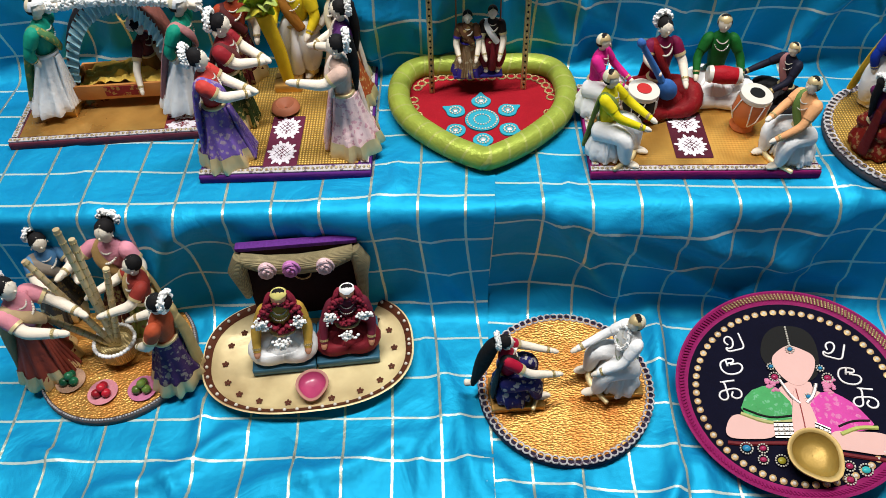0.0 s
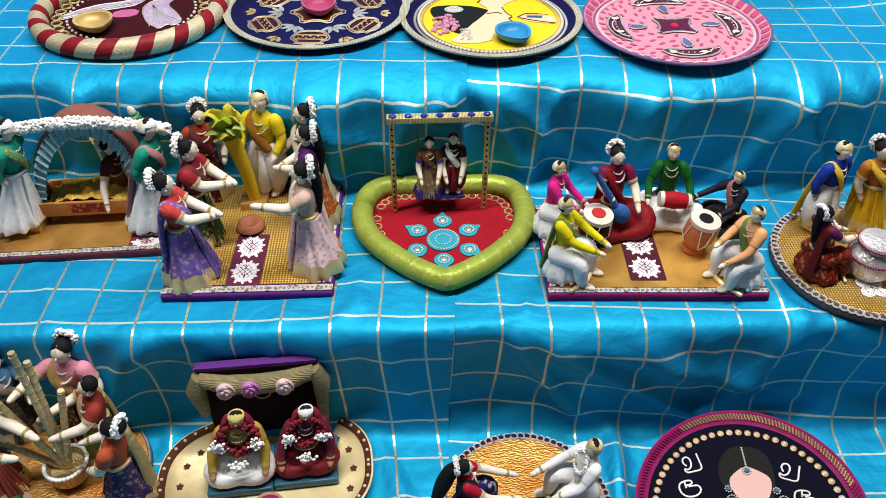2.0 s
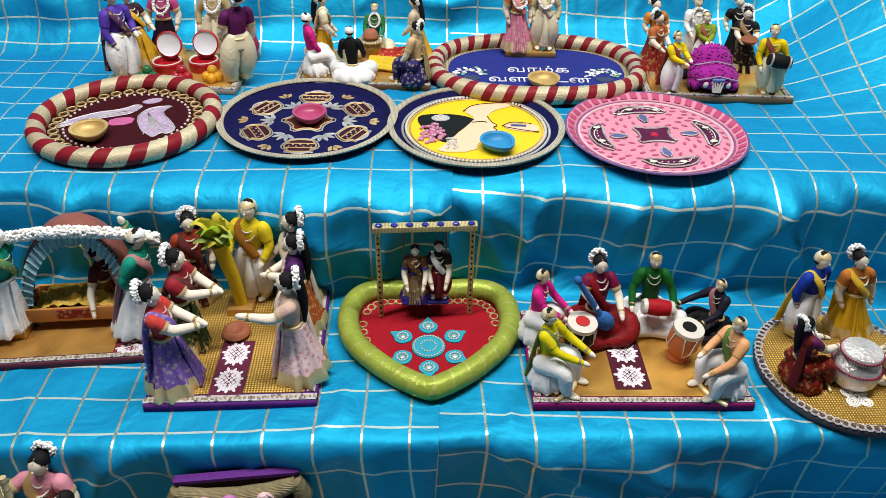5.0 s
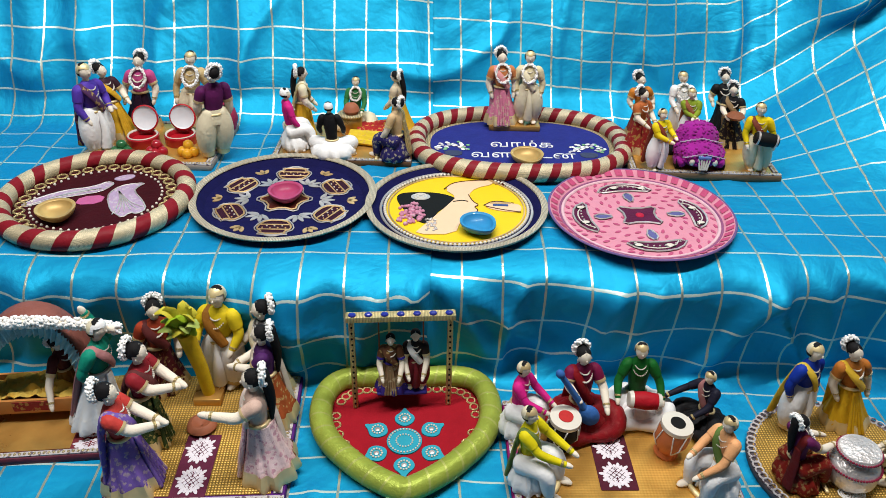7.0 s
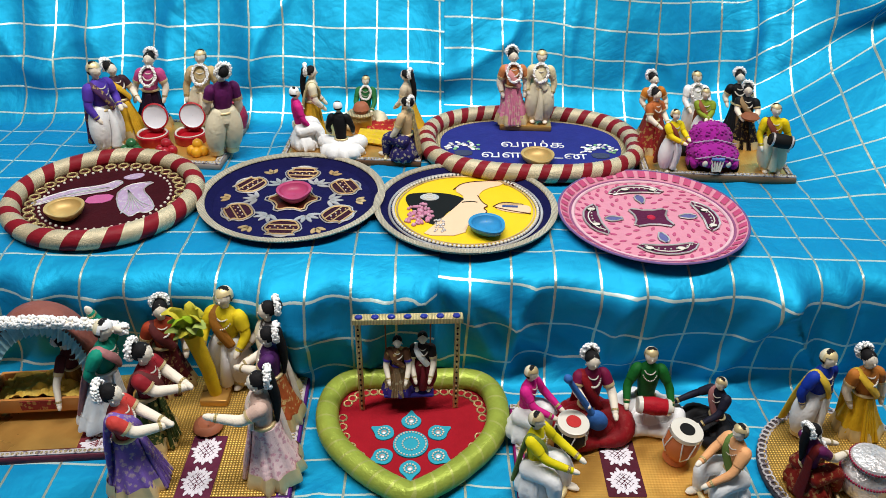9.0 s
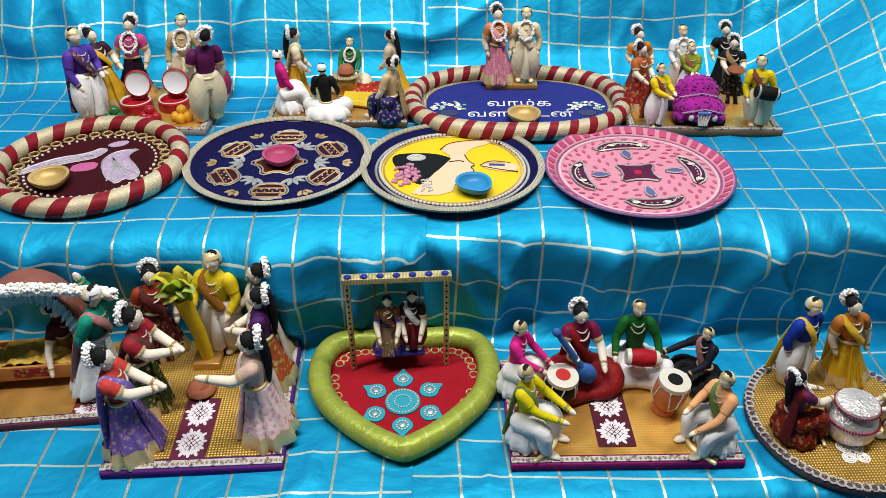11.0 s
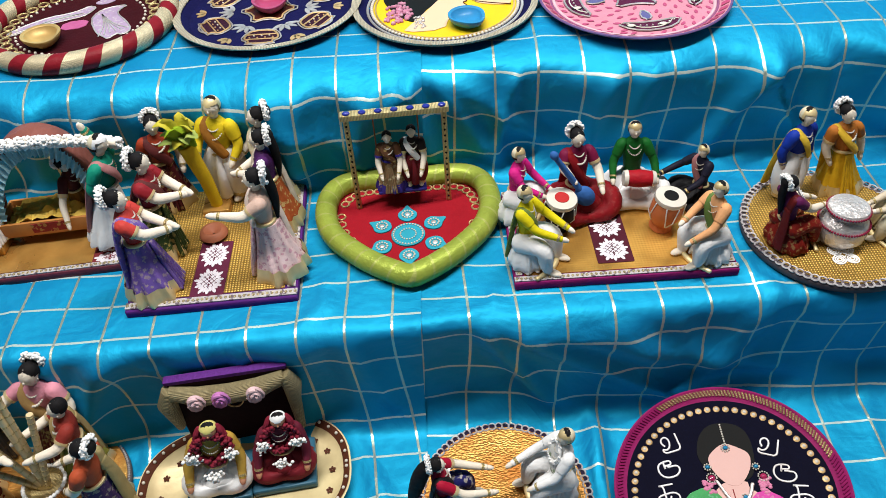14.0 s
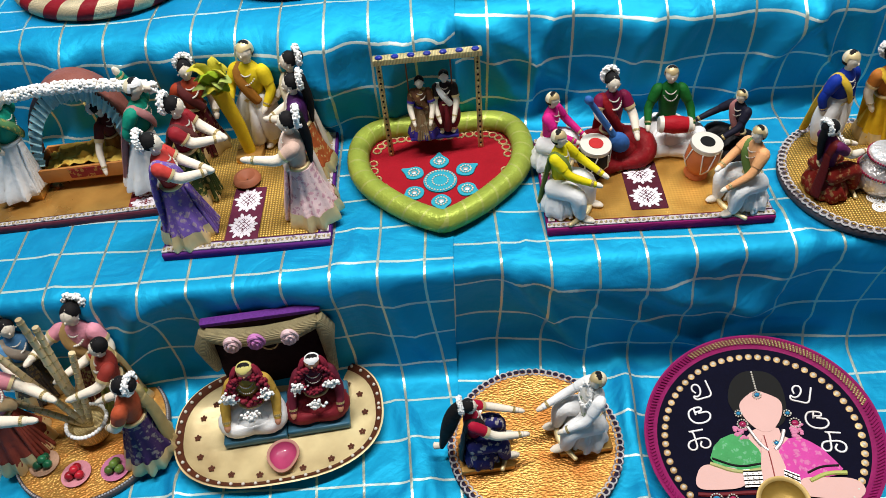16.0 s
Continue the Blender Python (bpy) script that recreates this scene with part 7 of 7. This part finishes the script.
shapes("dark_patch", "black painted shape", ([(-0.024, 0.062), (-0.016, 0.080), (-0.001, 0.092), (0.016, 0.093), (0.038, 0.086), (0.048, 0.066), (0.042, 0.025), (0.028, 0.008), (-0.006, 0.010), (-0.019, 0.03), (-0.026, 0.049)], 0.0055, BLACKP, 2))
shapes("peach_patch", "pale pink painted shape", ([(-0.002, 0.013), (0.025, 0.010), (0.025, -0.002), (0.036, -0.010), (0.009, -0.030), (-0.003, -0.030), (-0.020, 0.000)], 0.0060, SKINP, 1))
shapes("peach_patch", "pale pink painted shape", ([(-0.015, 0.046), (-0.004, 0.056), (0.012, 0.064), (0.027, 0.055), (0.040, 0.044), (0.036, 0.027), (0.026, 0.013), (0.013, 0.003), (-0.001, 0.008), (-0.013, 0.028)], 0.0064, SKINP, 2))
shapes("sleeve_patch", "green glitter fabric shape", ([(-0.056, 0.002), (-0.028, 0.010), (-0.017, 0.002), (-0.004, -0.022), (-0.010, -0.042), (-0.038, -0.044), (-0.072, -0.026)], 0.0068, GREENB, 1))
shapes("sleeve_patch", "pink glitter fabric shape", ([(0.012, -0.022), (0.039, -0.003), (0.063, -0.021), (0.074, -0.039), (0.084, -0.060), (0.039, -0.064), (0.010, -0.055)], 0.0068, PINKG, 1))
shapes("peach_patch", "pale pink painted shape", ([(-0.094, -0.046), (-0.082, -0.026), (-0.062, -0.029), (-0.030, -0.042), (-0.034, -0.063), (-0.077, -0.060), (-0.092, -0.056)], 0.0072, SKINP, 2))
shapes("peach_patch", "pale pink painted shape", ([(0.028, -0.058), (0.056, -0.062), (0.092, -0.067), (0.100, -0.084), (0.082, -0.096), (0.055, -0.088), (0.022, -0.080)], 0.0072, SKINP, 2))
shapes("peach_patch", "pale pink painted shape", ([(-0.007, -0.025), (0.003, 0.004), (0.010, 0.004), (0.015, -0.020), (0.018, -0.052), (0.004, -0.068), (-0.018, -0.062)], 0.0078, SKINP, 1))
s = Shape()
stroke(s, [(-0.094, -0.062), (-0.075, -0.066), (-0.03, -0.068), (0.0, -0.074), (0.02, -0.084), (0.055, -0.094), (0.09, -0.102)], 0.0026, fab(0.16, 0.015, 0.02), 0.0066)
stroke(s, [(0.004, 0.0), (0.003, -0.03), (0.0, -0.062)], 0.0007, fab(0.3, 0.05, 0.05), 0.0090)
stroke(s, [(-0.070, -0.026), (-0.040, -0.043), (-0.012, -0.042)], 0.0024, fab(0.5, 0.5, 0.2), 0.0082)
stroke(s, [(-0.066, -0.020), (-0.038, -0.036), (-0.010, -0.035)], 0.0014, BLACKP, 0.0082)
stroke(s, [(0.040, -0.064), (0.062, -0.057), (0.084, -0.060)], 0.0026, fab(0.5, 0.55, 0.15), 0.0082)
stroke(s, [(0.040, -0.054), (0.058, -0.048), (0.078, -0.050)], 0.0014, BLACKP, 0.0082)
stroke(s, [(-0.012, 0.014), (-0.004, -0.010), (0.004, -0.020)], 0.0020, SILVER, 0.0086)
stroke(s, [(0.030, 0.004), (0.022, -0.012), (0.012, -0.020)], 0.0024, SILVER, 0.0086)
part("cord_drawing", s, WP, "fine coloured cord lines")
for pts in ([(-0.034, -0.040), (-0.012, -0.042), (-0.015, -0.064), (-0.037, -0.062)], [(0.014, -0.046), (0.030, -0.056), (0.025, -0.077), (0.010, -0.064)]):
    s = Shape()
    patch(s, pts, 0.0080, SILVER, 0.0012, 0)
    for k in range(4):
        q = 0.12 + 0.25 * k
        ends = [tuple(u + (v - u) * q for u, v in zip(pts[i], pts[j])) for i, j in ((0, 3), (1, 2))]
        stroke(s, ends, 0.0009, BLACKP, 0.0094, smooth=0)
        if k < 3:
            for f in (0.2, 0.5, 0.8):
                s.ball((ends[0][0] + (ends[1][0] - ends[0][0]) * f, ends[0][1] + (ends[1][1] - ends[0][1]) * f - 0.0028, 0.0092), 0.0014, PEARL, 6, 4)
    part("bangle_patch", s, WP, "silver beaded cuff shape")
BLUEB = paint("turquoise_bead", (0.02, 0.22, 0.42), 0.2, coat=0.5)
CRIM = paint("crimson_bead", (0.36, 0.02, 0.09), 0.25, coat=0.5)
OLIVE = paint("olive_bead", (0.36, 0.32, 0.03), 0.25, coat=0.5)
AQUA = paint("aqua_bead", (0.04, 0.45, 0.46), 0.2, coat=0.5)
for cx, cy, r, mat in ((-0.018, 0.034, 0.0042, BLUEB), (-0.017, 0.019, 0.0062, CRIM), (0.041, 0.025, 0.0042, BLUEB), (0.046, 0.011, 0.0062, CRIM), (0.012, 0.056, 0.0050, BLUEB), (0.016, -0.012, 0.0044, BLUEB),
                       (-0.074, -0.072, 0.0072, BLUEB), (-0.055, -0.074, 0.0058, CRIM), (-0.058, -0.088, 0.0058, CRIM), (-0.037, -0.091, 0.0072, OLIVE), (0.037, -0.104, 0.0062, CRIM), (0.054, -0.110, 0.0072, AQUA), (0.033, -0.120, 0.0062, CRIM)):
    s = Shape().ball((cx, cy, 0.0088), (r * 0.7, r * 0.6, 0.0020), mat, 12, 6)
    beads(s, circle(r, 20, cx, cy), 0.0084, 0.0013, PEARL, 0.0031, 6)
    part("jewel", s, WP, "coloured stone ringed in white beads")
s = Shape()
for k in range(9):
    s.ball((0.013 + 0.0002 * k, 0.062 + 0.0034 * k, 0.0078), 0.0016, PEARL, 6, 4)
part("bead_row", s, WP, "row of white beads")
s = Shape()
rnd = random.Random(12)
for cx, cy in ((-0.022, 0.010), (0.046, 0.000)):
    s = Shape()
    for k in range(26):
        s.ball((cx + rnd.uniform(-0.007, 0.007), cy + rnd.uniform(-0.010, 0.008), 0.0072), (0.0028, 0.0024, 0.0016), fab(0.72, 0.25, 0.42), 6, 4)
    part("flower_knot", s, WP, "pink knotted flowers")
THREAD = foil("white_thread", (0.80, 0.80, 0.82), 0.002, 0.7, 0.5, metal=0.2, style="crinkle")
# the greeting, corded letter by letter
VA = [(-0.3, -0.05), (-0.45, 0.2), (-0.35, 0.45), (-0.1, 0.5), (0.05, 0.25), (-0.05, -0.15), (-0.3, -0.3), (-0.5, -0.15), (-0.45, -0.45), (0.0, -0.45), (0.5, -0.45), (0.5, 0.1), (0.5, 0.55)]
RU = [(-0.2, 0.45), (-0.2, -0.05), (-0.2, 0.2), (0.2, 0.2), (0.2, 0.45), (-0.25, 0.45), (-0.55, 0.3), (-0.6, -0.15), (-0.3, -0.5), (0.3, -0.5), (0.6, -0.2), (0.5, 0.1), (0.15, 0.1), (-0.05, 0.1)]
KA = [(0.4, 0.55), (-0.5, 0.55), (-0.15, 0.55), (-0.15, 0.0), (-0.15, -0.45), (-0.45, -0.55), (-0.65, -0.3), (-0.5, 0.0), (-0.15, 0.05), (0.3, 0.1), (0.6, -0.1), (0.55, -0.45), (0.25, -0.55), (0.0, -0.35), (0.15, -0.1)]
for glyph, cx, cy, turn in ((VA, -0.056, 0.074, 8), (RU, -0.066, 0.041, 4), (KA, -0.076, 0.007, 2), (VA, 0.065, 0.049, -24), (RU, 0.074, 0.012, -18), (KA, 0.083, -0.020, -12)):
    s = Shape()
    stroke(s, moved(glyph, cx, cy, turn, 0.0235), 0.00125, THREAD, 0.0062, smooth=2)
    part("letter", s, WP, "corded white Tamil letter")
CLAYGOLD = paint("gold_painted_clay", (0.42, 0.29, 0.10), 0.5, 0.25, 0.25, 60.0)
lamp = diya("large brass coloured clay oil lamp on the portrait plate", 0.0, 0.0, 0.0, 0.031, -66, CLAYGOLD, paint("gold_clay_inside", (0.36, 0.23, 0.05), 0.4, 0.3, 0.3, 60.0))
lamp.matrix_basis = WP.matrix_basis @ pose(-0.002, -0.090, 0.0095, 0, 0, -66)
